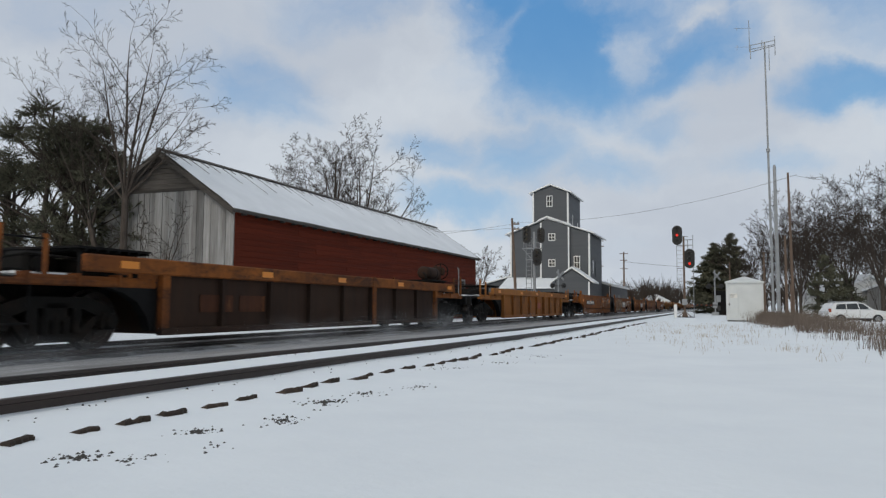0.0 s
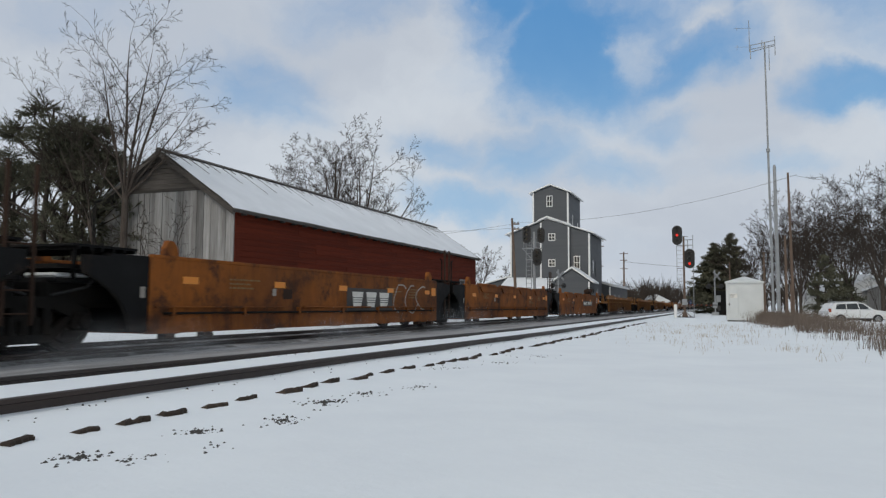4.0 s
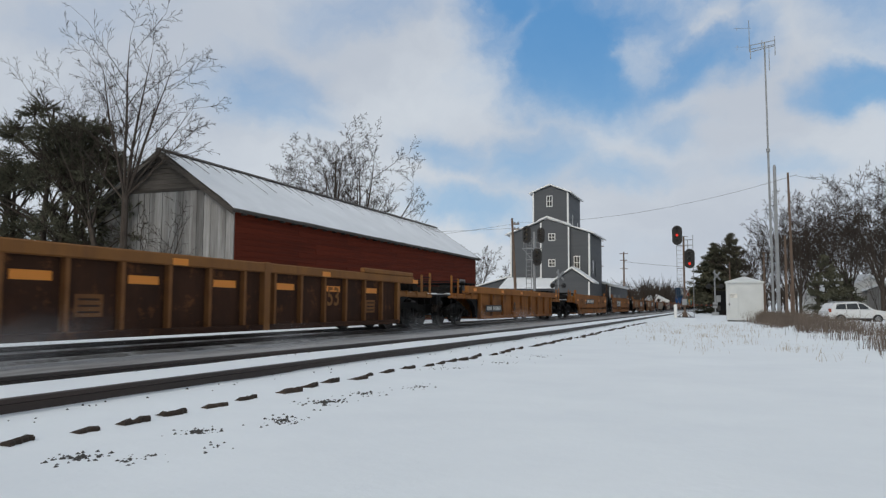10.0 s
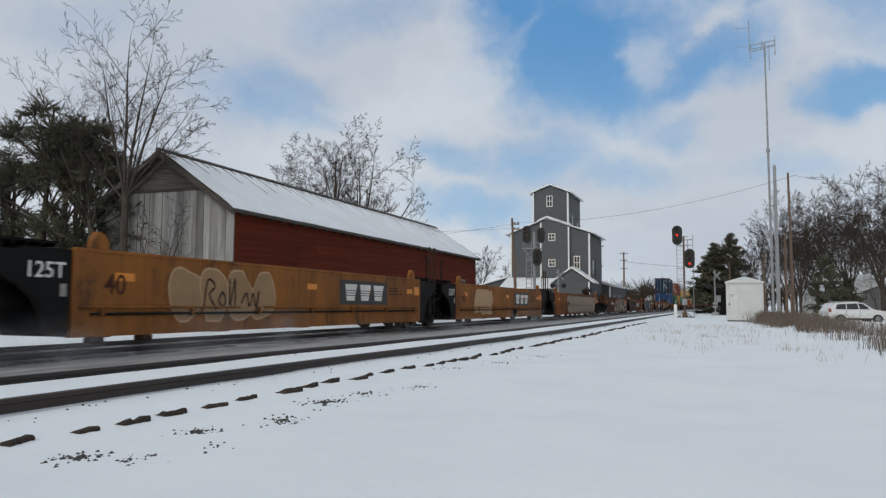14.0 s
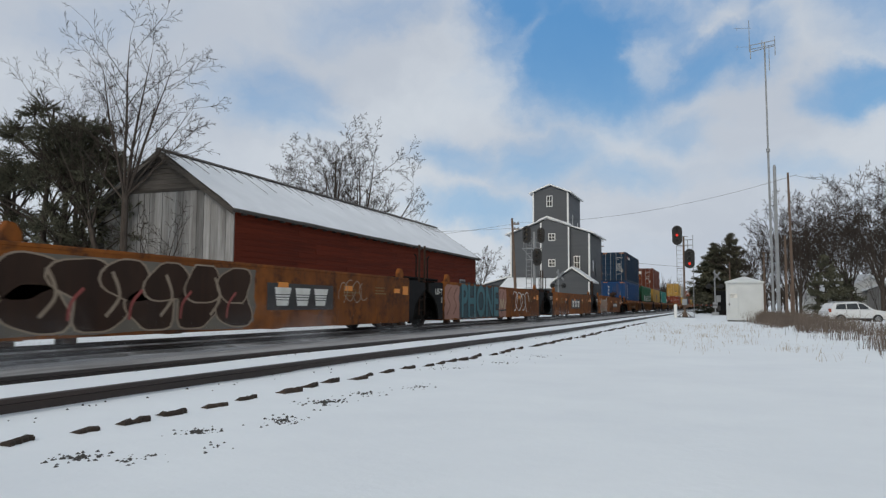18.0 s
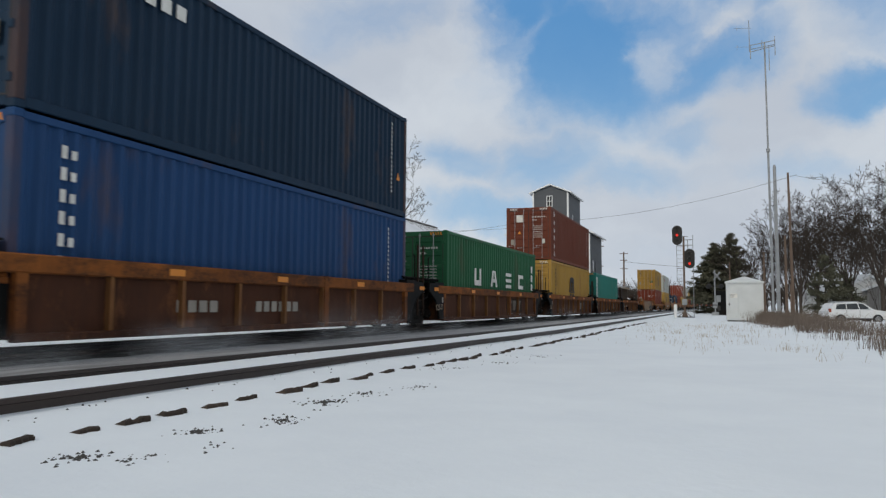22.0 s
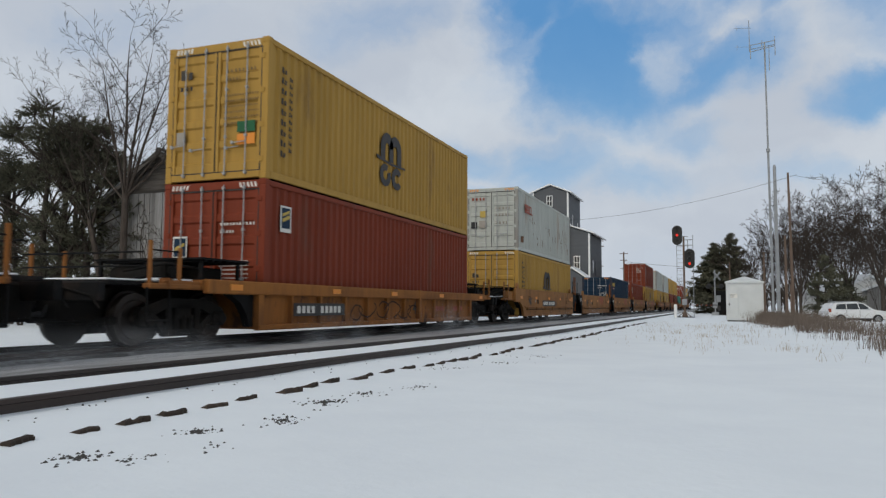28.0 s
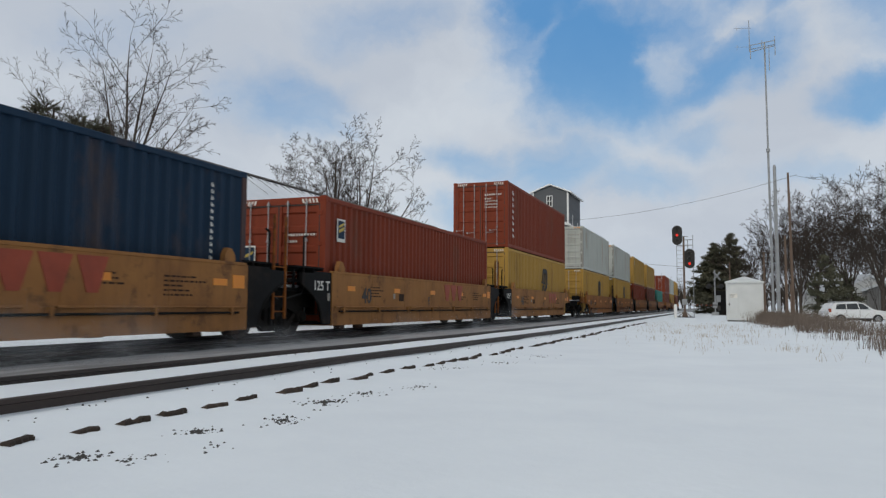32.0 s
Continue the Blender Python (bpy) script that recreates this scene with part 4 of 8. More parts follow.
wood_pole(5.45, 61.0, 11.2, -.12, (), .095)
wood_pole(4.95, 60.5, 6.3, 0, (), .085, "short dark weathered wooden pole")
wood_pole(5.2, 60.0, 2.6, 0, (), .05, "thin pale conduit post")
wood_pole(5.0, 88.0, 7.0, 0, (), .12, "thin dark wooden pole among trees")
wood_pole(1.35, 82.0, 5.6, 0, (), .07, "thin grey post behind the hut")
wood_pole(-18.55, 70.0, 9.6, -.45, ((9.0, .3), (8.5, .3)), .13, "leaning dark wooden utility pole beside the tracks")
wood_pole(-19.5, 168.0, 13.2, 0, ((12.8, .95), (11.3, .8), (9.4, .8), (6.2, .5)), .2)
wood_pole(-18.5, 124.0, 12.3, 0, ((11.9, .8), (11.0, .8), (7.6, .7)), .18)


def cable(a, b, sag, r=.012):
    a, b = Vector(a), Vector(b)
    pts = []
    for i in range(17):
        t = i / 16
        p = a.lerp(b, t)
        p.z -= sag * 4 * t * (1 - t)
        pts.append(p)
    solid("cable", Shape().path(pts, r, 5), MARK_BLACK, "thin black overhead cable", "cable", group="overhead cables")


cable((-19.0, 70, 9.2), (5.95, 61, 11.0), 1.0)
cable((-19.0, 70, 9.0), (-60, 62, 7.5), 1.2)
cable((-18.9, 70, 8.6), (-50, 40, 8.0), 1.0)
cable((5.95, 61, 10.9), (40, 70, 7.5), .8)
cable((-19.5, 168, 11), (40, 160, 9), 1.5, .03)


# ---- the train ----
# each wagon unit has its origin on the rail head at the track's centre, where its well begins; y runs back along the train
HW = 1.47
MOVERS = []
UNITS = {}


def travelled(t):
    """Metres that the train has gone at t seconds."""
    if t <= 13:
        return 0.18 + 17.7 * t
    if t <= 28:
        return 0.18 + 17.7 * t - 1.6 / 30 * (t - 13) ** 2
    return 0.18 + 17.7 * 28 - 12.0 + 16.1 * (t - 28)


def wheel_shape():
    s = Shape()
    s.rod((.055, 0, 0), (-.075, 0, 0), .43, .44, 24)
    s.rod((-.07, 0, 0), (-.1, 0, 0), .475, .47, 24)
    s.rod((.056, 0, 0), (.075, 0, 0), .33, .31, 20)
    s.rod((.06, 0, 0), (.16, 0, 0), .13, .11, 12)
    return s


SPIN = []


def wheelset_shape():
    """Two wheels pressed on one axle, with web holes that show the turning."""
    s = Shape().rod((-.75, 0, 0), (.75, 0, 0), .08, n=10)
    one = wheel_shape()
    for k in range(4):
        a = k * math.pi / 2
        one.rod((.066, .22 * math.cos(a), .22 * math.sin(a)), (.082, .22 * math.cos(a), .22 * math.sin(a)), .05, .04, 8)
    for sx in (1, -1):
        s.add([(sx * (x + .745), y, z) for x, y, z in one.v], one.f)
        s.s[-len(one.f):] = one.s
    return s


def frame_shape():
    """A cast side frame of a freight truck: top member, dipping lower member, columns and axle boxes."""
    s = Shape().prism([(-1.08, .5), (-1.02, .62), (-.5, .78), (.5, .78), (1.02, .62), (1.08, .5), (.72, .5), (.42, .62), (-.42, .62), (-.72, .5)], "x", 0, .13)
    s.prism([(-.8, .5), (-.66, .5), (-.34, .26), (.34, .26), (.66, .5), (.8, .5), (.44, .14), (-.44, .14)], "x", .01, .12)
    for y in (-.36, .36):
        s.soft(0, .13, y - .07, y + .07, .24, .64, .02)
    for y in (-.9, .9):
        s.soft(.02, .2, y - .15, y + .15, .3, .56, .04)
        s.rod((.19, y, .43), (.25, y, .43), .12, .1, 10)
    return s


def spring_shape():
    s = Shape()
    for y in (-.18, 0, .18):
        s.rod((.08, y, .26), (.08, y, .5), .07, n=8)
    return s


def truck(parent, y, name="truck"):
    t = part(name, shared("bolster", UNDER, lambda: Shape().soft(-1.05, 1.05, -.2, .2, .42, .72, .03).rod((0, 0, .7), (0, 0, .95), .3, n=12)), UNDER, parent, "black two-axle truck", at=(0, y, 0))
    for sx in (1, -1):
        part("side_frame", shared("side_frame", UNDER, lambda: frame_shape().add(spring_shape().v, spring_shape().f)), UNDER, t, at=pose(sx * .92, 0, 0, 0, 0, 0 if sx > 0 else 180))
    for yy in (-.9, .9):
        ax = part("wheelset", shared("wheelset", WHEEL, wheelset_shape), WHEEL, t, "steel wheels on their axle", at=(0, yy, .43))
        SPIN.append(ax)
    return t


def side_bar(parent, x, y0, y1, z0, z1, material, name="marking", label=""):
    return part(name, Shape().box(x, x + .006, y0, y1, z0, z1), material, parent, label)


def ladder_end(parent, y, z0, z1, material, x=1.36):
    def build():
        s = Shape().rod((0, 0, z0), (0, 0, z1), .032, n=6).rod((0, .42, z0), (0, .42, z1), .032, n=6)
        z = z0 + .15
        while z < min(z1, 1.6):
            s.rod((0, 0, z), (0, .42, z), .013, n=5)
            z += .3
        return s
    part("end_ladder", shared(("end_ladder", z0, z1), material, build), material, parent, at=(x, y, 0))


def tank_shape(x, y0, y1, z=1.76, r=.2, n=18):
    """A reservoir lying along the wagon, with domed ends."""
    rings = [(y0 - .08, .05), (y0 - .07, .12), (y0 - .03, .18), (y0, r), (y1, r), (y1 + .03, .18), (y1 + .07, .12), (y1 + .08, .05)]
    v = [(x + q * math.cos(6.2832 * i / n), y, z + q * math.sin(6.2832 * i / n)) for y, q in rings for i in range(n)]
    f = [(j * n + i, j * n + (i + 1) % n, (j + 1) * n + (i + 1) % n, (j + 1) * n + i) for j in range(len(rings) - 1) for i in range(n)]
    return Shape().add(v, f, True).add(v, [tuple(range(n)), tuple(range(len(v) - n, len(v)))])


def platform(parent, y, way, material, own, brake=False, plate_sided=False):
    """The end of a unit: deck, gratings, posts; way is the direction away from the well; own: it has its own truck below."""
    ln = 3.65 if own else 1.55

    def at(k0, k1):
        return sorted((y + way * k0, y + way * k1))

    def yk(k):
        return y + way * k
    part("end_sill", Shape().soft(-.4, .4, *at(0, ln), .62, 1.0, .03), UNDER, parent)
    part("deck", Shape().soft(-1.15, 1.15, *at(.2, ln * .93), .98, 1.05, .015), END_BLACK, parent)
    if own:
        truck(parent, yk(1.6))
        e = yk(3.65)
        part("deck_snow", Shape().soft(-1.0, 1.05, *at(1.35, 2.3), 1.051, 1.12, .03), ROOF_SNOW, parent, "thin snow on the deck")
        part("deck_snow", Shape().soft(-1.0, .9, *at(2.5, 3.2), 1.051, 1.09, .018), ROOF_SNOW, parent, "thin snow on the deck")
        part("coupler", Shape().soft(-.12, .12, *at(3.65, 4.1), .66, .9, .03).soft(-.2, .2, *at(3.85, 4.1), .6, .95, .03), UNDER, parent)
        part("draft_box", Shape().soft(-.55, .55, *at(2.75, 3.75), .42, .98, .04), UNDER, parent, "black box round the coupler's draft gear")
        part("end_beam", Shape().soft(-1.2, 1.2, *at(3.5, 3.65), .72, 1.02, .02), END_BLACK, parent)
        top = 1.30 if plate_sided else 1.08
        for q in (1.16, -1.34):
            sill = Shape().soft(q, q + .18, *at(0, 2.75), .93, 1.02, .02).soft(q + .02, q + .16, *at(0, 2.4), .98, top, .02)
            for k in (.75, 1.5, 2.3):
                sill.prism([(yk(k), .94), (yk(k + .05), .94), (yk(k + .05), top + .03), (yk(k), top + .03)], "x", q - .02, q + .2)
            part("side_sill", sill, material, parent, "painted sill above the truck")
        part("wheel_guard", Shape().prism([(y, .26), (yk(.1), .26), (yk(.2), .5), (yk(.4), .72), (yk(.7), .86), (yk(1.0), .93), (y, .93)], "x", 1.16, 1.32), END_BLACK, parent, "black curved guard beside the truck")
        for q in (1.25, -1.31):
            for k, z in ((2.0, 1.62), (2.68, 1.7)):
                part("grab_post", Shape().soft(q, q + .06, *at(k, k + .06), .95, z, .01), material, parent, "upright post with grab irons")
            part("grab_iron", Shape().path([(q + .03, yk(2.03), 1.55), (q + .03, yk(2.71), 1.55)], .014), END_BLACK, parent)
            part("stirrup", Shape().path([(q + .03, yk(2.25), .95), (q + .03, yk(2.25), .42), (q + .03, yk(2.75), .42), (q + .03, yk(2.75), .95)], .018), END_BLACK, parent)
        for z in (1.28, 1.5):
            part("crossover_rail", Shape().rod((-1.25, yk(2.9), z), (1.3, yk(2.9), z), .016, n=6), END_BLACK, parent)
        gr = Shape().box(-1.25, 1.25, *at(.05, 1.45), 1.48, 1.51)
        for k in range(7):
            gr.box(-1.25, 1.25, *at(.1 + .2 * k, .14 + .2 * k), 1.44, 1.479)
        part("grating", gr, END_BLACK, parent, "dark crossover grating")
        for xx in (-1.15, 1.15):
            for k in (.25, 1.3):
                part("grating_leg", Shape().box(xx - .03, xx + .03, *at(k, k + .06), 1.05, 1.48), END_BLACK, parent)
        part("valve_box", Shape().soft(.1, .85, *at(.35, .95), 1.05, 1.36, .03).rod((.4, yk(.6), 1.36), (.4, yk(.6), 1.44), .1, n=10), UNDER, parent)
        part("control_valve", Shape().soft(.55, 1.0, *at(1.75, 2.1), 1.05, 1.4, .05).rod((1.0, yk(1.92), 1.22), (1.08, yk(1.92), 1.22), .11, n=10), UNDER, parent)
        part("air_tank", Shape().rod((-.9, yk(1.2), 1.22), (.4, yk(1.2), 1.22), .17, n=14), UNDER, parent, "dark horizontal air tank")
        part("brake_pipe", Shape().path([(.9, yk(.2), 1.12), (1.0, yk(1.2), 1.1), (.9, yk(2.3), 1.14), (.4, yk(3.4), .95)], .03), UNDER, parent)
        part("brake_lever", Shape().path([(.95, yk(.9), 1.32), (1.05, yk(2.1), 1.36), (.8, yk(2.8), 1.2)], .022), UNDER, parent)
        part("brake_beam", Shape().soft(-.9, .9, *at(2.95, 3.1), .36, .48, .02), UNDER, parent)
        part("air_hose", Shape().path([(.3, e, .75), (.35, e + way * .2, .5), (.3, e + way * .4, .55)], .03), RUBBER, parent)
        part("uncoupling_lever", Shape().path([(-.2, yk(3.7), .98), (.5, yk(3.72), .95), (1.1, yk(3.68), .8), (1.28, yk(3.68), .62)], .014), UNDER, parent)
        if brake:
            k0, k1 = (.4, 1.4) if plate_sided else (.6, 1.6)
            tank = part("brake_tank", tank_shape(.72, *at(k0, k1)), BROWN_DARK, parent, "rusty dark brake reservoir above the deck")
            for k in (k0 + .2, k1 - .2):
                part("tank_strap", Shape().rod((.72, yk(k) - .025, 1.76), (.72, yk(k) + .025, 1.76), .207, n=16), UNDER, tank)
                part("tank_foot", Shape().soft(.62, .82, *at(k - .03, k + .03), 1.38, 1.62, .01), UNDER, tank)
            part("brake_stand", Shape().soft(.62, .86, *at(k1 + .12, k1 + .3), 1.05, 2.02, .03).soft(.5, .95, *at(k1 + .28, k1 + .45), 1.72, 1.98, .04), BROWN_DARK, parent, "rusty upright hand brake housing")
            s = Shape()
            ring = [(.27 * math.cos(i * math.pi / 8), 0, .27 * math.sin(i * math.pi / 8)) for i in range(17)]
            s.path(ring, .018)
            for i in range(4):
                s.rod((0, 0, 0), ring[i * 4], .013, n=5)
            s.rod((0, -way * .2, 0), (0, 0, 0), .04, n=8)
            part("brake_wheel", s, UNDER, parent, "round hand brake wheel", at=(.74, yk(k1 + .56), 1.86))
            part("handrail", Shape().path([(1.25, yk(k1 + 1.0), .98), (1.25, yk(k1 + 1.0), 1.95), (1.25, yk(k1 + .88), 2.0)], .014), GALV, parent)
            part("tank_pipe", Shape().path([(.72, yk(k0 - .07), 1.76), (.9, yk(k0 - .25), 1.7), (1.0, yk(k0 - .35), 1.45)], .022), UNDER, parent)
    else:
        part("articulation", Shape().soft(-.95, 1.0, *at(.1, 1.5), .62, 1.04, .06).soft(-.5, .5, *at(.3, 1.5), 1.0, 1.22, .05), UNDER, parent, "dark articulated joint above the shared truck")
        gr = Shape().box(-1.35, 1.3, *at(.1, 1.3), 1.50, 1.53)
        for k in range(6):
            gr.box(-1.3, 1.32, *at(.15 + .21 * k, .18 + .21 * k), 1.45, 1.499)
        part("grating", gr, END_BLACK, parent, "dark crossover grating")
        for xx in (-1.2, 1.18):
            for k in (.3, 1.15):
                part("grating_leg", Shape().box(xx - .025, xx + .025, *at(k, k + .05), 1.05, 1.5), END_BLACK, parent)
        part("deck_snow", Shape().soft(-1.0, 1.1, *at(.8, 1.4), 1.051, 1.12, .03), ROOF_SNOW, parent, "thin snow on the deck")
        for sg in (1, -1):
            part("end_wall", Shape().prism([(sg * 1.0, .95), (sg * (HW - .03), .95), (sg * (HW - .03), 1.42), (sg * 1.0, 1.42)], "y", *at(0, .75)), END_BLACK, parent, "black painted unit end")
            part("end_plate", Shape().prism([(yk(.02), .26), (yk(.36), .26), (yk(.42), .52), (yk(.55), .74), (yk(.78), .93), (yk(1.05), 1.07), (yk(1.25), 1.15), (yk(1.25), 1.37), (yk(.02), 1.39)], "x", *sorted((sg * (HW - .09), sg * (HW - .02)))), END_BLACK, parent, "black end plate cut round above the wheel")
        part("plate_rim", Shape().path([(HW - .03, yk(.40), .27), (HW - .03, yk(.46), .52), (HW - .03, yk(.59), .73), (HW - .03, yk(.8), .91), (HW - .03, yk(1.07), 1.05), (HW - .03, yk(1.26), 1.13)], .022), UNDER, parent)
        if way < 0:
            side_bar(parent, HW - .019, *at(.08, .18), .78, .95, SPRAY_GREY, "label_plate", "small pale placard")
        else:
            ladder_end(parent, yk(1.0), .4, 2.5, ORANGE_RUST if material == OCHRE_CLEAN else BROWN_DARK)
        part("grab_post", Shape().path([(1.28, yk(.95), 1.05), (1.28, yk(.95), 2.15), (1.28, yk(.82), 2.2)], .022), UNDER, parent)
        for q in (.5, -.5):
            part("air_hose", Shape().path([(q, yk(.6), 1.1), (q, yk(1.1), .95), (q, yk(1.5), 1.05)], .03), RUBBER, parent)
        part("brake_pipe", Shape().path([(1.2, yk(.7), 1.2), (1.26, yk(1.0), .92), (1.15, yk(1.5), .8)], .02), RUBBER, parent)
        if way > 0:
            truck(parent, y + 1.6, "shared_truck")
        part("crossover_step", Shape().box(-.9, 1.2, *at(.8, 1.45), 1.18, 1.24), END_BLACK, parent)


def guides(parent, ys, material, z=1.39):
    """Container guides that stand on the side walls at the well's ends."""
    for y in ys:
        for sx in (1, -1):
            part("guide", shared("guide", material, lambda: Shape().prism([(-.16, 0), (.16, 0), (.14, .16), (.05, .27), (-.06, .29), (-.14, .16)], "x", -.06, .05)), material, parent, at=(sx * (HW - .08), y, z))


def ribbed(s0, s1, side, chord, left="T", right="T", top=1.39, pitch=1.55, label="", brake=False, posts=None, over=1.5, deep=.25):
    """A well unit with posts and a top chord along its side."""
    L = s1 - s0
    u = thing("well_wagon", label, "railway wagon", group="wagons of the train")
    for sx in (1, -1):
        w = part("side_wall", Shape().box(min(sx * (HW - .13), sx * (HW - .11)), max(sx * (HW - .13), sx * (HW - .11)), 0, L, .24, top - .1), side, u)
        x0, x1 = sorted((sx * (HW - .14), sx * HW))
        over0, over1 = (over if left == "T" else .5), (over if right == "T" else .5)
        part("top_chord", Shape().soft(x0, x1, -over0, L + over1, top - deep, top, .02), chord, u)
        part("bottom_chord", Shape().soft(x0, x1, 0, L, .19, .30, .015), side, u)
        part("splice_plate", Shape().soft(min(x0, x0 + sx * .16), max(x1, x1 + sx * .012), L * .62, L * .62 + .2, .19, top + .01, .01), chord, w)
        n = max(3, round(L / pitch))
        for k in range(n + 1):
            y = k * (L - .14) / n
            wd = .17 if k in (0, n) else .075
            part("post", shared(("post", sx, wd, top), (posts or side) if 0 < k < n else chord, lambda: Shape().prism([(sx * (HW - .12), 0), (sx * (HW - .015), 0), (sx * (HW - .015), wd), (sx * (HW - .12), wd)], "z", .25, top - deep + .01)), side, w, at=(0, y, 0))
    for k in range(5):
        y = .3 + (L - .9) * k / 4
        part("floor_beam", Shape().box(-HW + .14, HW - .14, y, y + .3, .2, .28), side, u)
    part("end_bulkhead", Shape().box(-HW + .14, HW - .14, 0, .06, .24, 1.0), side, u)
    part("end_bulkhead", Shape().box(-HW + .14, HW - .14, L - .06, L, .24, 1.0), side, u)
    platform(u, 0, -1, chord, left == "T")
    platform(u, L, 1, chord, right == "T", brake)
    UNITS[s0] = u
    for y in (-.9, L * .22, L * .47, L * .75, L + .9):
        side_bar(u, HW, y, y + .36, top - .18, top - .07, REFLECT, "reflector", "orange reflective patch")
    MOVERS.append((u, s0))
    return u


def flat(s0, s1, side, left="A", right="A", top=1.42, label="", flaps=0, ledge=True, brake=False):
    """A well unit with plain plate sides."""
    L = s1 - s0
    u = thing("well_wagon", label, "railway wagon", group="wagons of the train")
    cut0, cut1 = (1.5 if left == "T" else 0), (1.5 if right == "T" else 0)
    for sx in (1, -1):
        pr = []
        if cut0:
            pr += [(0, .88), (.75, .86), (1.05, .76), (1.25, .6), (1.38, .38), (1.5, .22)]
        else:
            pr += [(0, .22)]
        if cut1:
            pr += [(L - 1.5, .22), (L - 1.38, .38), (L - 1.25, .6), (L - 1.05, .76), (L - .75, .86), (L, .88)]
        else:
            pr += [(L, .22)]
        pr += [(L, top), (0, top)]
        x0, x1 = sorted((sx * (HW - .1), sx * HW))
        w = part("side_wall", Shape().prism(pr, "x", x0, x1), side, u)
        part("top_lip", Shape().soft(x0 - .01, x1 + .012, .05, L - .05, top - .02, top + .04, .01), side, w)
        if ledge:
            xx = sorted((sx * HW, sx * (HW + .05)))
            for y0, y1 in ((cut0 + .1, L * .3), (L * .36, L * .62), (L * .66, L - cut1 - .1)):
                part("side_ledge", Shape().soft(xx[0], xx[1], y0, y1, .62, .66, .012), side, w)
            part("side_pipe", Shape().rod((sx * (HW + .03), cut0 + .3, .54), (sx * (HW + .03), L - cut1 - .3, .54), .022, n=6), UNDER, w)
            for k in range(7):
                y = cut0 + .5 + (L - cut0 - cut1 - 1) * k / 6
                part("stiffener", shared(("stiffener", sx), side, lambda: Shape().prism([(sx * HW, -.05), (sx * (HW + .06), -.03), (sx * (HW + .06), .03), (sx * HW, .05)], "z", .5, .64)), side, w, at=(0, y, 0))
        for k in range(flaps):
            y = L * (.12 + .22 * k)
            part("side_flap", Shape().prism([(y, top - .02), (y + 2.1, top - .02), (y + 1.95, top - .22), (y + .3, top - .22)], "x", min(sx * (HW + .004), sx * (HW + .05)), max(sx * (HW + .004), sx * (HW + .05))).soft(x0, x1 + .03, y, y + 2.1, top + .03, top + .1, .01), side, w)
    for k in range(5):
        y = .5 + (L - 1.3) * k / 4
        part("floor_beam", Shape().box(-HW + .1, HW - .1, y, y + .3, .2, .28), side, u)
    for y in (cut0 + .02, L - cut1 - .08):
        part("end_bulkhead", Shape().box(-HW + .1, HW - .1, y, y + .06, .24, 1.1), UNDER, u)
    for end, y, way in ((left, 0, -1), (right, L, 1)):
        if end == "T":
            platform(u, y - way * 1.5, way, side, True, brake and way > 0, True)
        else:
            platform(u, y, way, side, False)
    guides(u, (.5, L - .5), side, top)
    # weld seams, jacking pads and stencilled notices
    seams = Shape()
    for k in range(1, 6):
        seams.soft(HW - .002, HW + .004, L * k / 6 - .012, L * k / 6 + .012, .24, top - .03, .002)
    part("weld_seam", seams, side, u)
    for y in (cut0 + .35, cut0 + 1.3, L - cut1 - 1.5, L - cut1 - .5):
        part("jacking_pad", Shape().soft(HW - .16, HW + .02, y, y + .24, .13, .22, .02), BROWN_DARK, u)
    q = random.Random(int(s0 * 10))
    ink = BROWN_DARK if side in (OCHRE_CLEAN, OCHRE) else DIM
    for y in (L * .16, L * .7, L - cut1 - 2.2):
        fine = Shape()
        for k in range(q.choice((3, 4, 5))):
            a = y
            while a < y + q.uniform(.35, 1.0):
                w_ = q.uniform(.05, .14)
                fine.box(HW + .001, HW + .004, a, a + w_, 1.12 - .075 * k, 1.15 - .075 * k)
                a += w_ + .03
        part("fine_print", fine, ink, u)["kind"] = "stuff"
    part("data_panel", Shape().box(HW + .001, HW + .004, L * .3, L * .3 + .34, .8, 1.0), BROWN_DARK, u)
    if brake:
        fr = part("data_panel", Shape().box(HW + .001, HW + .004, L - 1.35, L - .9, .95, 1.27), MARK_WHITE, u, "white-framed black notice")
        for y0, y1, z0, z1 in ((L - 1.32, L - 1.13, .98, 1.1), (L - 1.1, L - .93, .98, 1.1), (L - 1.32, L - .93, 1.13, 1.24)):
            part("panel_field", Shape().box(HW + .0045, HW + .007, y0, y1, z0, z1), MARK_BLACK, fr)
    side_bar(u, HW, L * .27, L * .27 + .12, .86, 1.0, SPRAY_GREY, "label_plate", "small white placard")
    UNITS[s0] = u
    for k in range(5):
        y = L * (.06 + .215 * k)
        side_bar(u, HW, y, y + .38, 1.02, 1.14, REFLECT, "reflector", "orange reflective patch")
    side_bar(u, HW, L - .45, L - .1, .98, 1.22, REFLECT, "reflector", "orange reflective patch")
    MOVERS.append((u, s0))
    return u


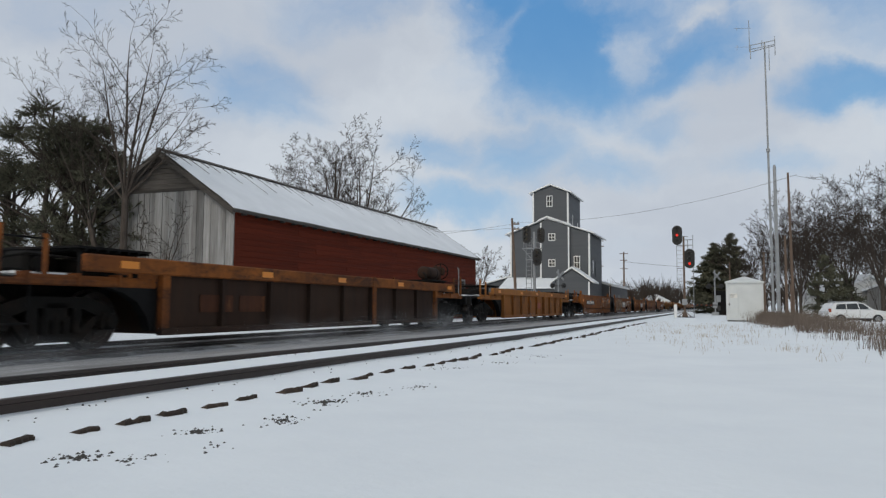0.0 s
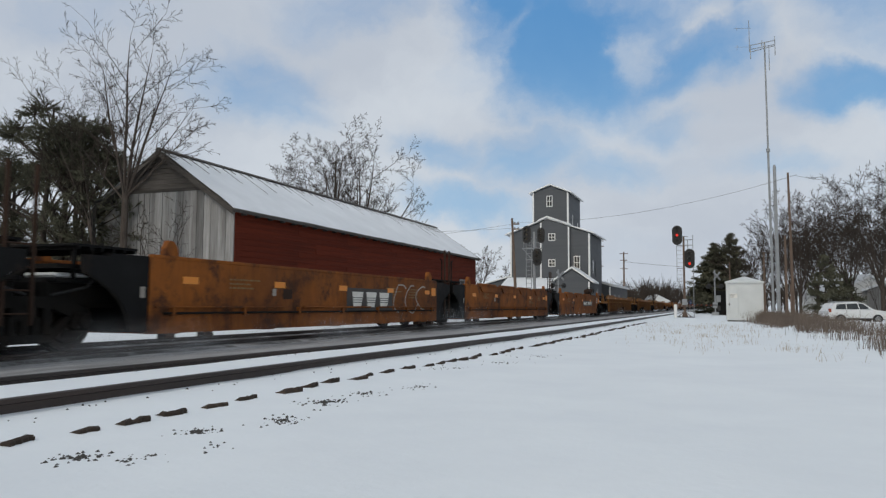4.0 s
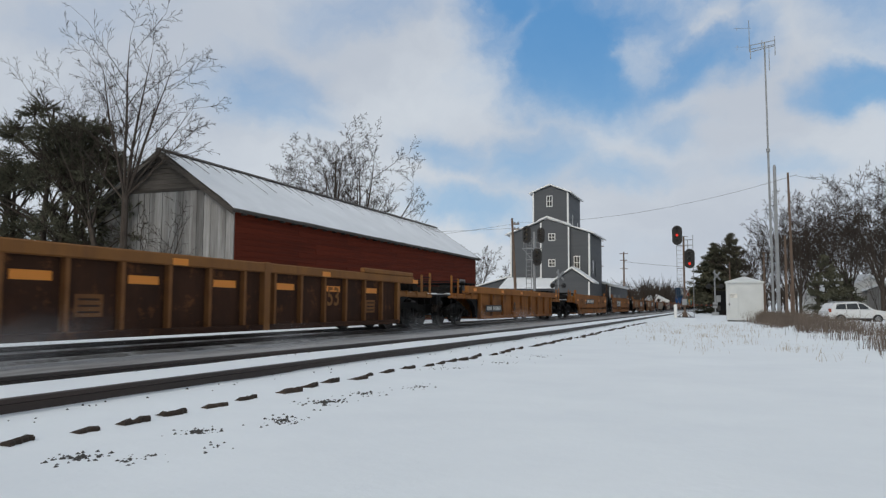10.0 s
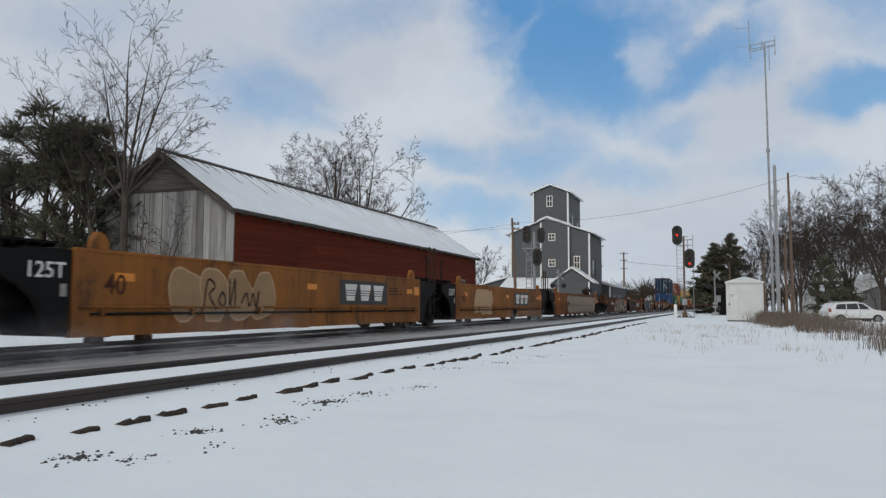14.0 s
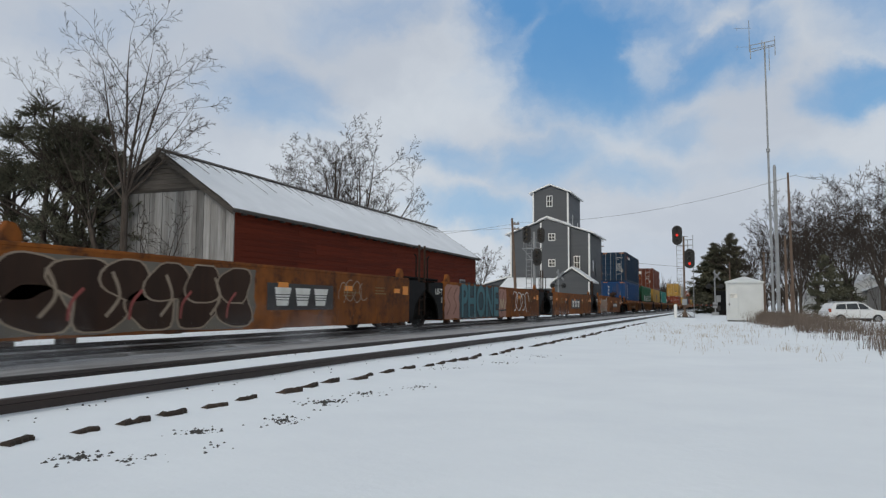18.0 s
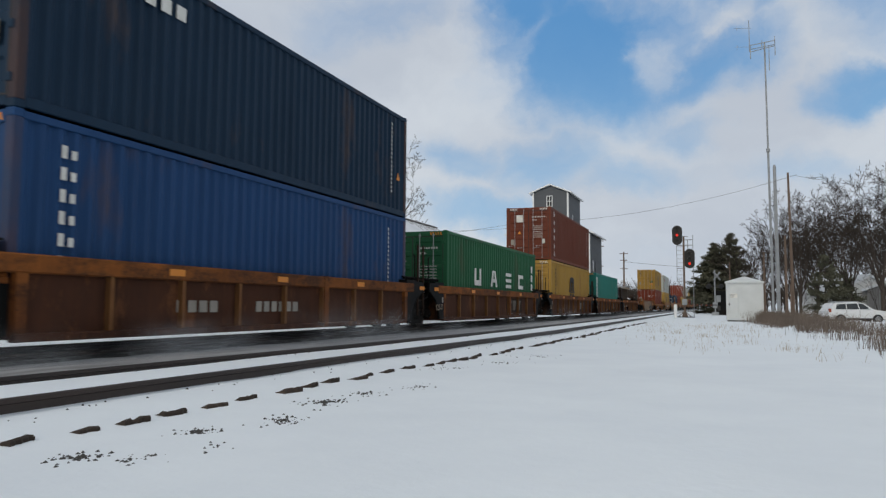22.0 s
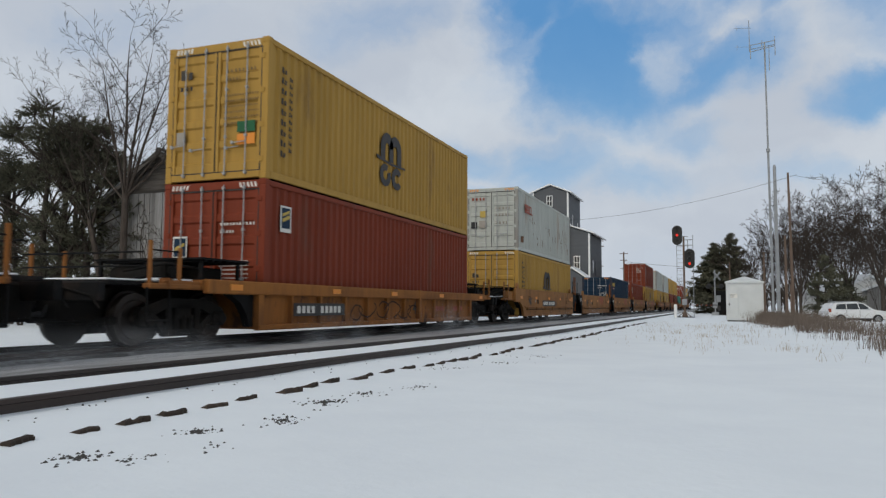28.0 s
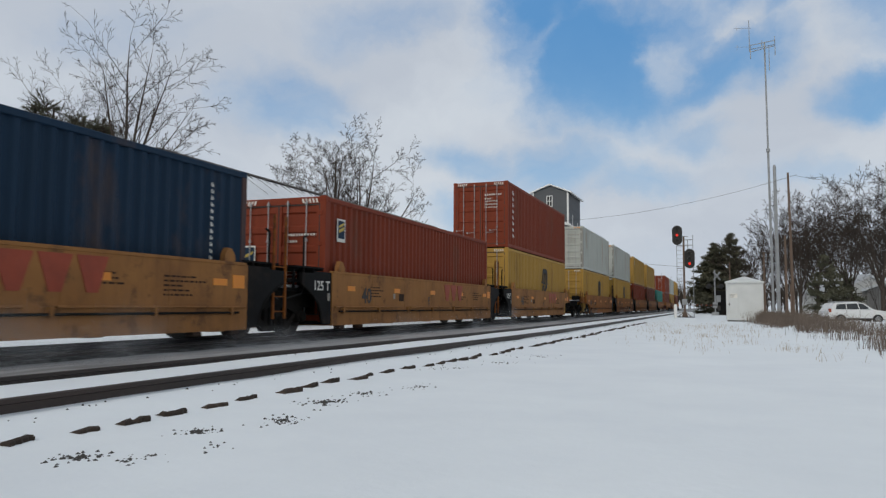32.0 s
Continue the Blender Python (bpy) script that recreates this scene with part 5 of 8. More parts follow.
def plate(u, y0, y1, z0, z1, style="logo"):
    """A black plate with pale bars: a maker's logo or a running number, not lettered."""
    p = part("logo_plate" if style == "logo" else "number_plate", Shape().box(HW, HW + .005, y0, y1, z0, z1), MARK_BLACK, u, "black plate with pale blocks")
    w, h = y1 - y0, z1 - z0
    if style == "logo":
        for k in range(3):
            a = y0 + w * (.08 + .29 * k)
            part("logo_block", Shape().prism([(a + w * .05, z0 + h * .16), (a + w * .20, z0 + h * .16), (a + w * .25, z0 + h * .84), (a + w * .02, z0 + h * .84)], "x", HW + .0055, HW + .009), MARK_WHITE, p)
        for k in range(3):
            part("logo_stripe", Shape().box(HW + .0095, HW + .012, y0 + w * .1, y0 + w * .9, z0 + h * (.36 + .1 * k), z0 + h * (.39 + .1 * k)), MARK_BLACK, p)
    else:
        n = max(4, int(w / (h * .75)))
        for k in range(n):
            if k == n // 2 - 1:
                continue
            a = y0 + w * (.06 + .88 * k / n)
            part("number_bar", Shape().box(HW + .0055, HW + .009, a, a + w * .88 / n * .62, z0 + h * .22, z0 + h * .78), MARK_WHITE, p)


def word(u, text, y, z, size, material, bold=0.0, shear=0.0, x=None, name="marking"):
    ob = part(name, letters(text, size, bold, shear), material, u, "painted %s" % text)
    ob.matrix_basis = on_side((HW if x is None else x) + .006, y, z)
    return ob


def scrawl(u, y0, y1, z0, z1, material, seed, loops=5, r=.022):
    """A looping line of spray paint."""
    q = random.Random(seed)
    for k in range(loops):
        cy = y0 + (y1 - y0) * (k + .5) / loops
        ry, rz, ph = (y1 - y0) / loops * q.uniform(.45, .7), (z1 - z0) * q.uniform(.35, .5), q.uniform(0, 6)
        cz, turn = (z0 + z1) / 2 + q.uniform(-.08, .08), q.uniform(3.5, 6.2)
        pts = []
        for i in range(19):
            t = ph + turn * i / 18
            pts.append((cy + ry * math.cos(t) * (1 + .25 * math.sin(2 * t + k)), min(z1, max(z0, cz + rz * math.sin(t)))))
        v, f = [], []
        for i, (a, b) in enumerate(pts):
            c, d = pts[min(i + 1, 18)], pts[max(i - 1, 0)]
            ty, tz = c[0] - d[0], c[1] - d[1]
            ll = math.hypot(ty, tz) or 1
            v += [(HW + .008 + .0006 * k, a - tz / ll * r, b + ty / ll * r), (HW + .008 + .0006 * k, a + tz / ll * r, b - ty / ll * r)]
        part("graffiti", Shape().add(v, [(2 * i, 2 * i + 1, 2 * i + 3, 2 * i + 2) for i in range(18)]), material, u, "looping spray-painted line")


def blob_letters(u, y0, y1, z0, z1, fill, line, seed, n=5, label="spray-painted bubble shapes", spiky=False, wide=.56):
    """Fat rounded or spiky shapes side by side with a dark outline."""
    q = random.Random(seed)
    w = (y1 - y0) / n
    for k in range(n):
        cy, cz = y0 + w * (k + .5), (z0 + z1) / 2
        m = 9 if spiky else 22
        ring = []
        p1, p2 = q.uniform(0, 6), q.uniform(0, 6)
        for i in range(m):
            t = 2 * math.pi * i / m
            if spiky:
                rr = q.uniform(.55, 1.15)
            else:
                rr = 1 + .10 * math.sin(2 * t + p1) + .10 * math.sin(3 * t + p2)
            ring.append((cy + w * wide * rr * math.cos(t), min(z1, max(z0, cz + (z1 - z0) * .52 * rr * math.sin(t)))))
        for sc, x, m_ in ((1.0, HW + .008 + .0012 * k, line), (.92, HW + .0086 + .0012 * k, fill)):
            v = [(x, cy, cz)] + [(x, cy + (a - cy) * sc, cz + (b - cz) * sc) for a, b in ring]
            part("graffiti", Shape().add(v, [(0, i + 1, (i + 1) % m + 1) for i in range(m)]), m_, u, label if sc < 1 else "outline of a sprayed shape")


def patch(u, y0, y1, z0, z1, material, seed, rough=.12, x=.007, label="sprayed patch of colour"):
    q = random.Random(seed)
    n = 26
    ring = []
    for i in range(n):
        t = i / n * 4
        k, r = int(t), t - int(t)
        p = [(y0 + (y1 - y0) * r, z0), (y1, z0 + (z1 - z0) * r), (y1 - (y1 - y0) * r, z1), (y0, z1 - (z1 - z0) * r)][k]
        ring.append((min(y1 + .3, p[0] + q.uniform(-rough, rough)), min(z1, max(z0, p[1] + q.uniform(-rough, rough)))))
    cy, cz = (y0 + y1) / 2, (z0 + z1) / 2
    v = [(HW + x, cy, cz)] + [(HW + x, a, b) for a, b in ring]
    return part("graffiti", Shape().add(v, [(0, i + 1, (i + 1) % n + 1) for i in range(n)]), material, u, label)


def fill_shape(u, pts, material, layer, label="sprayed shape"):
    """A flat sprayed shape on the unit's side."""
    x = HW + .007 + .0007 * layer
    part("graffiti", Shape().prism(pts, "x", x, x + .0005), material, u, label)


def ribbon(u, pts, r, material, layer, label="sprayed line"):
    """A sprayed line through points, of half width r."""
    fine = []
    n = len(pts)
    for i in range(n - 1):
        p0, p1, p2, p3 = pts[max(i - 1, 0)], pts[i], pts[i + 1], pts[min(i + 2, n - 1)]
        for k in range(5):
            w = k / 5
            fine.append(tuple(.5 * (2 * p1[c] + (p2[c] - p0[c]) * w + (2 * p0[c] - 5 * p1[c] + 4 * p2[c] - p3[c]) * w * w + (3 * p1[c] - p0[c] - 3 * p2[c] + p3[c]) * w ** 3) for c in (0, 1)))
    fine.append(pts[-1])
    x, v, m = HW + .007 + .0007 * layer, [], len(fine)
    for i, (a, b) in enumerate(fine):
        c, d = fine[min(i + 1, m - 1)], fine[max(i - 1, 0)]
        ty, tz = c[0] - d[0], c[1] - d[1]
        ll = math.hypot(ty, tz) or 1
        v += [(x, a - tz / ll * r, b + ty / ll * r), (x, a + tz / ll * r, b - ty / ll * r)]
    part("graffiti", Shape().add(v, [(2 * i, 2 * i + 1, 2 * i + 3, 2 * i + 2) for i in range(m - 1)]), material, u, label)


def spot(cy, cz, ry, rz, n=14):
    return [(cy + ry * math.cos(i * 6.2832 / n), cz + rz * math.sin(i * 6.2832 / n)) for i in range(n)]


# ---- containers ----
def corrugated(L, z0, z1, pitch=.278, depth=.05, inset=.02):
    """A wall in folded sheet along y, its outer face at x = 0."""
    pts, y = [], 0.0
    while y < L - pitch:
        pts += [(-inset, y), (-inset, y + pitch * .27), (-inset - depth, y + pitch * .5), (-inset - depth, y + pitch * .77)]
        y += pitch
    pts.append((-inset, L))
    v = [(x, yy, z) for x, yy in pts for z in (z0, z1)]
    return Shape().add(v, [(2 * i, 2 * i + 2, 2 * i + 3, 2 * i + 1) for i in range(len(pts) - 1)])


def container(s0, level, paint, doors=True, H=2.93, label="", seed=1):
    L, w = 12.6, 1.262
    P = PAINTS[paint]
    F = P
    corner = PAINTS.get("rusty_" + paint, F)
    c = thing("shipping_container", label, "container", group="containers on the train")
    part("side_wall", shared(("side", L, H), P, lambda: corrugated(L - .3, .15, H - .11)), P, c, at=(w, .15, 0))
    part("side_wall", shared(("side", L, H), P, lambda: corrugated(L - .3, .15, H - .11)), P, c, at=Matrix.Translation((-w, L - .15, 0)) @ pose(0, 0, 0, 0, 0, 180))
    part("roof", shared(("roof", L, H), P, lambda: Shape().box(-w + .04, w - .04, .1, L - .1, H - .1, H - .03)), P, c)
    part("floor", shared(("floor", L), UNDER, lambda: Shape().box(-w + .05, w - .05, .1, L - .1, .06, .16)), UNDER, c)
    for sx in (1, -1):
        x0, x1 = sorted((sx * w, sx * (w - .06)))
        part("top_rail", shared(("top_rail", sx, H), F, lambda: Shape().soft(x0, x1, .15, L - .15, H - .13, H - .02, .012)), F, c)
        part("bottom_rail", shared(("bottom_rail", sx), F, lambda: Shape().soft(x0, x1, .15, L - .15, .02, .17, .012)), F, c)
        for y in (0, L):
            y0, y1 = (0, .15) if y == 0 else (L - .15, L)
            part("corner_post", shared(("corner_post", sx, y, H), corner, lambda: Shape().soft(min(sx * w, sx * (w - .16)), max(sx * w, sx * (w - .16)), y0, y1, .11, H - .11, .012)), corner, c)
            for z in (0, H - .118):
                part("corner_casting", shared(("casting", sx, y), F, lambda: Shape().soft(min(sx * w, sx * (w - .165)), max(sx * w, sx * (w - .165)), min(y0, y1) - .004, max(y0, y1) + .004, 0, .118, .012)), F, c, at=(0, 0, z))
    for y0 in (0, L - .1):
        part("end_header", shared(("header", H), F, lambda: Shape().soft(-w + .16, w - .16, 0, .1, H - .19, H - .02, .01)), F, c, at=(0, y0, 0))
        part("end_sill", shared(("sill",), F, lambda: Shape().soft(-w + .16, w - .16, 0, .1, .03, .17, .01)), F, c, at=(0, y0, 0))
    # far end: folded wall
    fold = shared(("end_fold", H), P, lambda: corrugated(2 * w - .3, .15, H - .15, .25, .04, .02))
    part("end_wall", fold, P, c, at=Matrix.Translation((w - .15, L, 0)) @ pose(0, 0, 0, 0, 0, 90))
    if not doors:
        part("end_wall", fold, P, c, at=Matrix.Translation((-w + .15, 0, 0)) @ pose(0, 0, 0, 0, 0, -90))
    else:
        for sx in (-1, 1):
            def leaf():
                s = Shape()
                z, n = .3, 5
                st = (H - .19 - .42) / n
                prof = [(.0, .17)]
                for k in range(n):
                    prof += [(.0, z + .06), (.035, z + .10), (.035, z + st - .10), (.0, z + st - .06)]
                    z += st
                prof += [(.0, H - .2)]
                x0, x1 = (.015, w - .17) if sx > 0 else (-w + .17, -.015)
                v = [(x, yy + .02, zz) for yy, zz in prof for x in (x0 + .06, x1 - .06)]
                s.add(v, [(2 * i, 2 * i + 1, 2 * i + 3, 2 * i + 2) for i in range(len(prof) - 1)])
                for a, b in ((x0, x0 + .07), (x1 - .07, x1)):
                    s.box(a, b, .0, .06, .17, H - .2)
                return s
            d = part("door", shared(("door", sx, H), P, leaf), P, c)
            part("gasket", shared(("gasket", sx, H), MARK_BLACK, lambda: Shape().box(sx * .004 - .012, sx * .004 + .012, -.004, .03, .17, H - .19).box(min(sx * (w - .17), sx * (w - .15)), max(sx * (w - .17), sx * (w - .15)), -.004, .03, .17, H - .19).box(min(0, sx * (w - .16)), max(0, sx * (w - .16)), -.004, .03, H - .215, H - .19).box(min(0, sx * (w - .16)), max(0, sx * (w - .16)), -.004, .03, .165, .185)), MARK_BLACK, d)
            for q in (.27, .77):
                def rod():
                    s = Shape().rod((0, -.035, .1), (0, -.035, H - .1), .015, n=7)
                    for z in (.14, H - .17, .9, 1.9):
                        s.soft(-.028, .028, -.06, .0, z - .03, z + .03, .008)
                    return s
                part("lock_rod", shared(("lock_rod", H), ROD, rod), ROD, d, at=(sx * q, 0, 0))
                part("handle", shared(("handle",), ROD, lambda: Shape().rod((0, -.05, 0), (-.34, -.05, -.02), .010, n=6).box(-.35, -.30, -.055, .0, -.04, .02)), GALV, d, at=(sx * q + (.34 if q < .5 and sx > 0 else 0), 0, .78 if q > .5 else .68))
            for k in range(4):
                part("hinge", shared("hinge", F, lambda: Shape().soft(-.05, .05, -.02, .03, -.06, .06, .01)), F, d, at=(sx * (w - .13), 0, .4 + (H - .8) * k / 3))
    # hazard stripes on the top corners of tall boxes
    for sx in (-1, 1):
        st = Shape()
        for k in range(5):
            a = sx * (w - .2) - sx * k * .09
            st.prism([(a, H - .16), (a - sx * .045, H - .16), (a - sx * .075, H - .06), (a - sx * .03, H - .06)], "y", -.006, -.001)
        part("hazard_stripes", st, REFLECT if paint not in ("red", "oxide", "yellow") else MARK_WHITE, c)
    MOVERS.append((c, s0 - .2))
    c["level"] = level
    LEVELS[c] = level
    return c


LEVELS = {}
CW = 1.262 - .004


def tag_bars(c, y, z, rows, material=None, face="end", seed=1):
    """Rows of small writing, too small to read, as bars; face end (near end) or side."""
    q = random.Random(seed)
    s, big = Shape(), []
    for k, (w, h) in enumerate(rows):
        x = 0.0
        while x < w:
            b = min(h * q.uniform(.7, 1.0) if w > h * 2 else w, w - x)
            zz = z - k * h * 1.7
            t_ = s if h < .16 else Shape()
            tall = w <= h * 2
            for a0, a1, top in (((0, .3, 1.0), (.55, .85, .72)) if tall else ((0, .5, .62),)):
                if face == "end":
                    t_.box(y + x + b * a0, y + x + b * a1, -.012, -.006, zz, zz + h * top)
                else:
                    t_.box(CW, CW + .008, y + x + b * a0, y + x + b * a1, zz, zz + h * top)
            if h >= .16:
                big.append(t_)
            x += b
    for piece in big:
        part("marking", piece, material or MARK_WHITE, c)
    if s.f:
        part("fine_print", s, material or MARK_WHITE, c)["kind"] = "stuff"


def blocks(c, items, material, x=CW, name="logo"):
    """Plain blocks in a logo's colour on the side wall."""
    for pts in items:
        part(name, Shape().prism(pts, "x", x, x + .01), material, c, "plain logo block")


def rect(y0, y1, z0, z1, skew=0.0):
    return [(y0, z0), (y1, z0), (y1 + skew, z1), (y0 + skew, z1)]


def ring_block(y0, y1, z0, z1, t):
    return [rect(y0, y0 + t, z0, z1), rect(y1 - t, y1, z0, z1), rect(y0 + t, y1 - t, z1 - t, z1), rect(y0 + t, y1 - t, z0, z0 + t)]


# ---- the consist, unit by unit, by the metre along the train ----
T40, T53 = 1.39, 1.50
# ribbed singles at the front
u = ribbed(-11.0, 1.3, BROWN_DARK, CHORD_RUST, label="brown ribbed empty well wagon with rusty top chord")
u = ribbed(9.4, 21.5, BROWN_DARK, CHORD_RUST, brake=True, label="brown ribbed empty well wagon with rusty top chord")
blocks(u, [rect(1.0, 1.9, .55, .85), rect(2.1, 2.9, .55, .85)], BROWN, HW - .1, "faded_logo")
u = ribbed(29.2, 41.2, OCHRE, CHORD, label="ochre ribbed empty well wagon marked 40")
word(u, "40", 4.68, .72, .62, MARK_BLACK, .012, x=HW - .1)
blocks(u, [rect(6.0, 6.25, .55, .85), rect(6.32, 6.57, .55, .85), rect(6.65, 6.92, .55, .85)], MARK_RED, HW - .1)
side_bar(u, HW - .108, 9.0, 9.45, .55, .85, MARK_BLACK, "data_panel")
# five plain-sided units on shared trucks, sprayed over
LAB = "rusty orange plain-sided well wagon unit "
u = flat(47.2, 60.8, ORANGE_RUST, "T", "A", label=LAB + "with sprayed outlines", brake=True)
plate(u, 2.2, 5.5, .82, 1.1, "number")
blob_letters(u, 5.7, 8.5, .4, 1.25, ORANGE_RUST, SPRAY_BLACK, 3, 3)
scrawl(u, 8.7, 11.3, .5, 1.3, SPRAY_GREY, 4, 4)
u = flat(63.9, 76.5, ORANGE_RUST, label=LAB + "with large pale sprayed shapes")
for off, bold, m in ((.008, .12, SPRAY_BLACK), (.012, .03, SAND)):
    word(u, "LION", 2.75, .8, 1.5, m, bold, name="graffiti").matrix_basis = on_side(HW + off, 2.75, .8) @ Matrix.Diagonal((1.2, .95, 1, 1))
plate(u, 5.2, 7.7, .58, 1.16)
scrawl(u, 7.9, 11.4, .4, 1.3, MARK_WHITE, 6, 4)
u = flat(79.9, 92.2, ORANGE_RUST, label=LAB + "with faint plate and pale scrawl")
plate(u, 6.4, 9.0, .55, 1.1)
scrawl(u, 9.1, 11.6, .45, 1.25, SPRAY_GREY, 8, 3)
u = flat(95.0, 108.1, ORANGE_RUST, label=LAB + "with folded side flaps", flaps=4)
u = flat(111.3, 125.8, ORANGE_RUST, "A", "T", label=LAB + "with flaps and brake gear", flaps=3, brake=True, ledge=False)
plate(u, 7.6, 11.2, .72, 1.06, "number")
# three long ribbed wagons
for k, (a, b) in enumerate(((131.3, 147.5), (155.0, 171.3), (178.6, 195.6))):
    n = round((b - a) / 1.0)
    p = (b - a - .14) / n
    # dark panels with paler posts, whose bright lit faces are coloured in
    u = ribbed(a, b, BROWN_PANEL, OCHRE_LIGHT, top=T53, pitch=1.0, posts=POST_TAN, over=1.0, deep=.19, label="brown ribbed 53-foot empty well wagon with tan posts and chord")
    word(u, "53", (n - 3.46) * p, .86, .6, OCHRE_LIGHT, .008, x=HW - .1)
    for j in range(1, n, 2):
        side_bar(u, HW - .108, (j + .22) * p, (j + .86) * p, .99, 1.12, REFLECT, "reflector", "orange reflective patch")
    for j in (3, 6, n - 2):
        fr = side_bar(u, HW - .108, (j + .25) * p, (j + .75) * p, .5, .82, POST_TAN, "data_panel", "faded tan notice")
        for r in range(3):
            part("print_bar", Shape().box(HW - .1015, HW - .098, (j + .3) * p, (j + .68) * p, .55 + .09 * r, .58 + .09 * r), BROWN_DARK, fr)
    if k == 0:
        blocks(u, [rect((4.2 + .16 * i) * p, (4.28 + .16 * i) * p, .8, .92) for i in range(4)] + [rect((5.2 + .15 * i) * p, (5.27 + .15 * i) * p, .8, .92) for i in range(5)], TAN, HW - .1, "number_bar")
    for y0, y1 in ((-.5, 3.4), (b - a - 2.2, b - a + .9)):
        part("raised_chord", Shape().soft(HW - .12, HW + .01, y0, y1, T53 + .005, T53 + .12, .02), OCHRE_LIGHT, u)
    if k == 2:
        scrawl(u, 2.0, 2.9, .55, 1.2, SPRAY_GREY, 12, 2)
u = ribbed(203.0, 215.4, OCHRE, CHORD, label="bright ochre ribbed empty well wagon marked 40")
plate(u, .6, 2.75, .46, .72, "number")
word(u, "40", 5.0, .64, .55, MARK_BLACK, .012, x=HW - .1)
# a second set of plain-sided units
LAB = "ochre plain-sided well wagon unit "
A_SET = [(222.2, 235.7), (239.3, 251.7), (255.4, 267.8), (271.0, 283.7), (287.0, 301.9)]
for k, (a, b) in enumerate(A_SET):
    L = b - a
    u = flat(a, b, ORANGE_RUST if k == 4 else OCHRE, "T" if k == 0 else "A", "T" if k == 4 else "A", brake=k == 4, ledge=k != 4,
             label=LAB + ("with number plate and side pipes", "with black logo plate", "with pale bubble graffiti and logo plate", "with buff patch and logo plate", "covered in cream bubble graffiti")[k])
    if k in (1, 2, 3):
        word(u, "125T", -.42, 1.12, .3, MARK_WHITE, .003, x=HW - .018)
        word(u, "40", .75, .95, .42, BROWN, .004)
    if k == 0:
        plate(u, 4.2, 7.4, .86, 1.2, "number")
        word(u, "A", 8.1, 1.0, .34, MARK_BLACK)
    if k == 1:
        plate(u, 3.05, 5.6, .66, 1.23)
        word(u, "E", L - 1.0, .9, .42, MARK_BLACK)
    if k == 2:
        blob_letters(u, 1.9, 4.8, .38, 1.32, SAND, BUFF, 7, 4)
        ribbon(u, [(2.7, .6), (2.8, 1.1), (3.0, 1.0), (2.85, .85), (3.05, .6)], .022, BROWN_DARK, 8)
        ribbon(u, [(3.1, .75), (3.2, .9), (3.3, .75), (3.2, .65), (3.1, .75)], .022, BROWN_DARK, 8)
        ribbon(u, [(3.4, 1.15), (3.42, .65), (3.55, 1.15), (3.57, .65)], .022, BROWN_DARK, 8)
        ribbon(u, [(3.75, .7), (3.9, .9), (4.0, .65), (4.1, .9), (4.2, .65), (4.3, .95), (4.2, .5)], .022, BROWN_DARK, 8)
        plate(u, 7.5, 10.1, .7, 1.28)
    if k == 3:
        patch(u, 2.0, 4.2, .35, 1.3, BUFF, 5)
        plate(u, 7.5, 10.1, .7, 1.28)
    if k == 4:
        patch(u, 4.0, 13.0, .36, 1.26, TAN, 14, .05)
        blob_letters(u, 3.4, 13.0, .72, 1.37, TAN, SPRAY_BLACK, 12, 13, wide=.62)
        blob_letters(u, 3.6, 13.4, .25, .98, TAN, SPRAY_BLACK, 11, 11, wide=.58)
        for a in (5.1, 7.4, 9.9, 12.2):
            ribbon(u, [(a - .25, .95), (a, .75), (a + .05, .55), (a - .2, .6)], .018, SPRAY_BLACK, 20)
            ribbon(u, [(a + .5, 1.2), (a + .45, .8), (a + .6, .6)], .018, SPRAY_BLACK, 20)
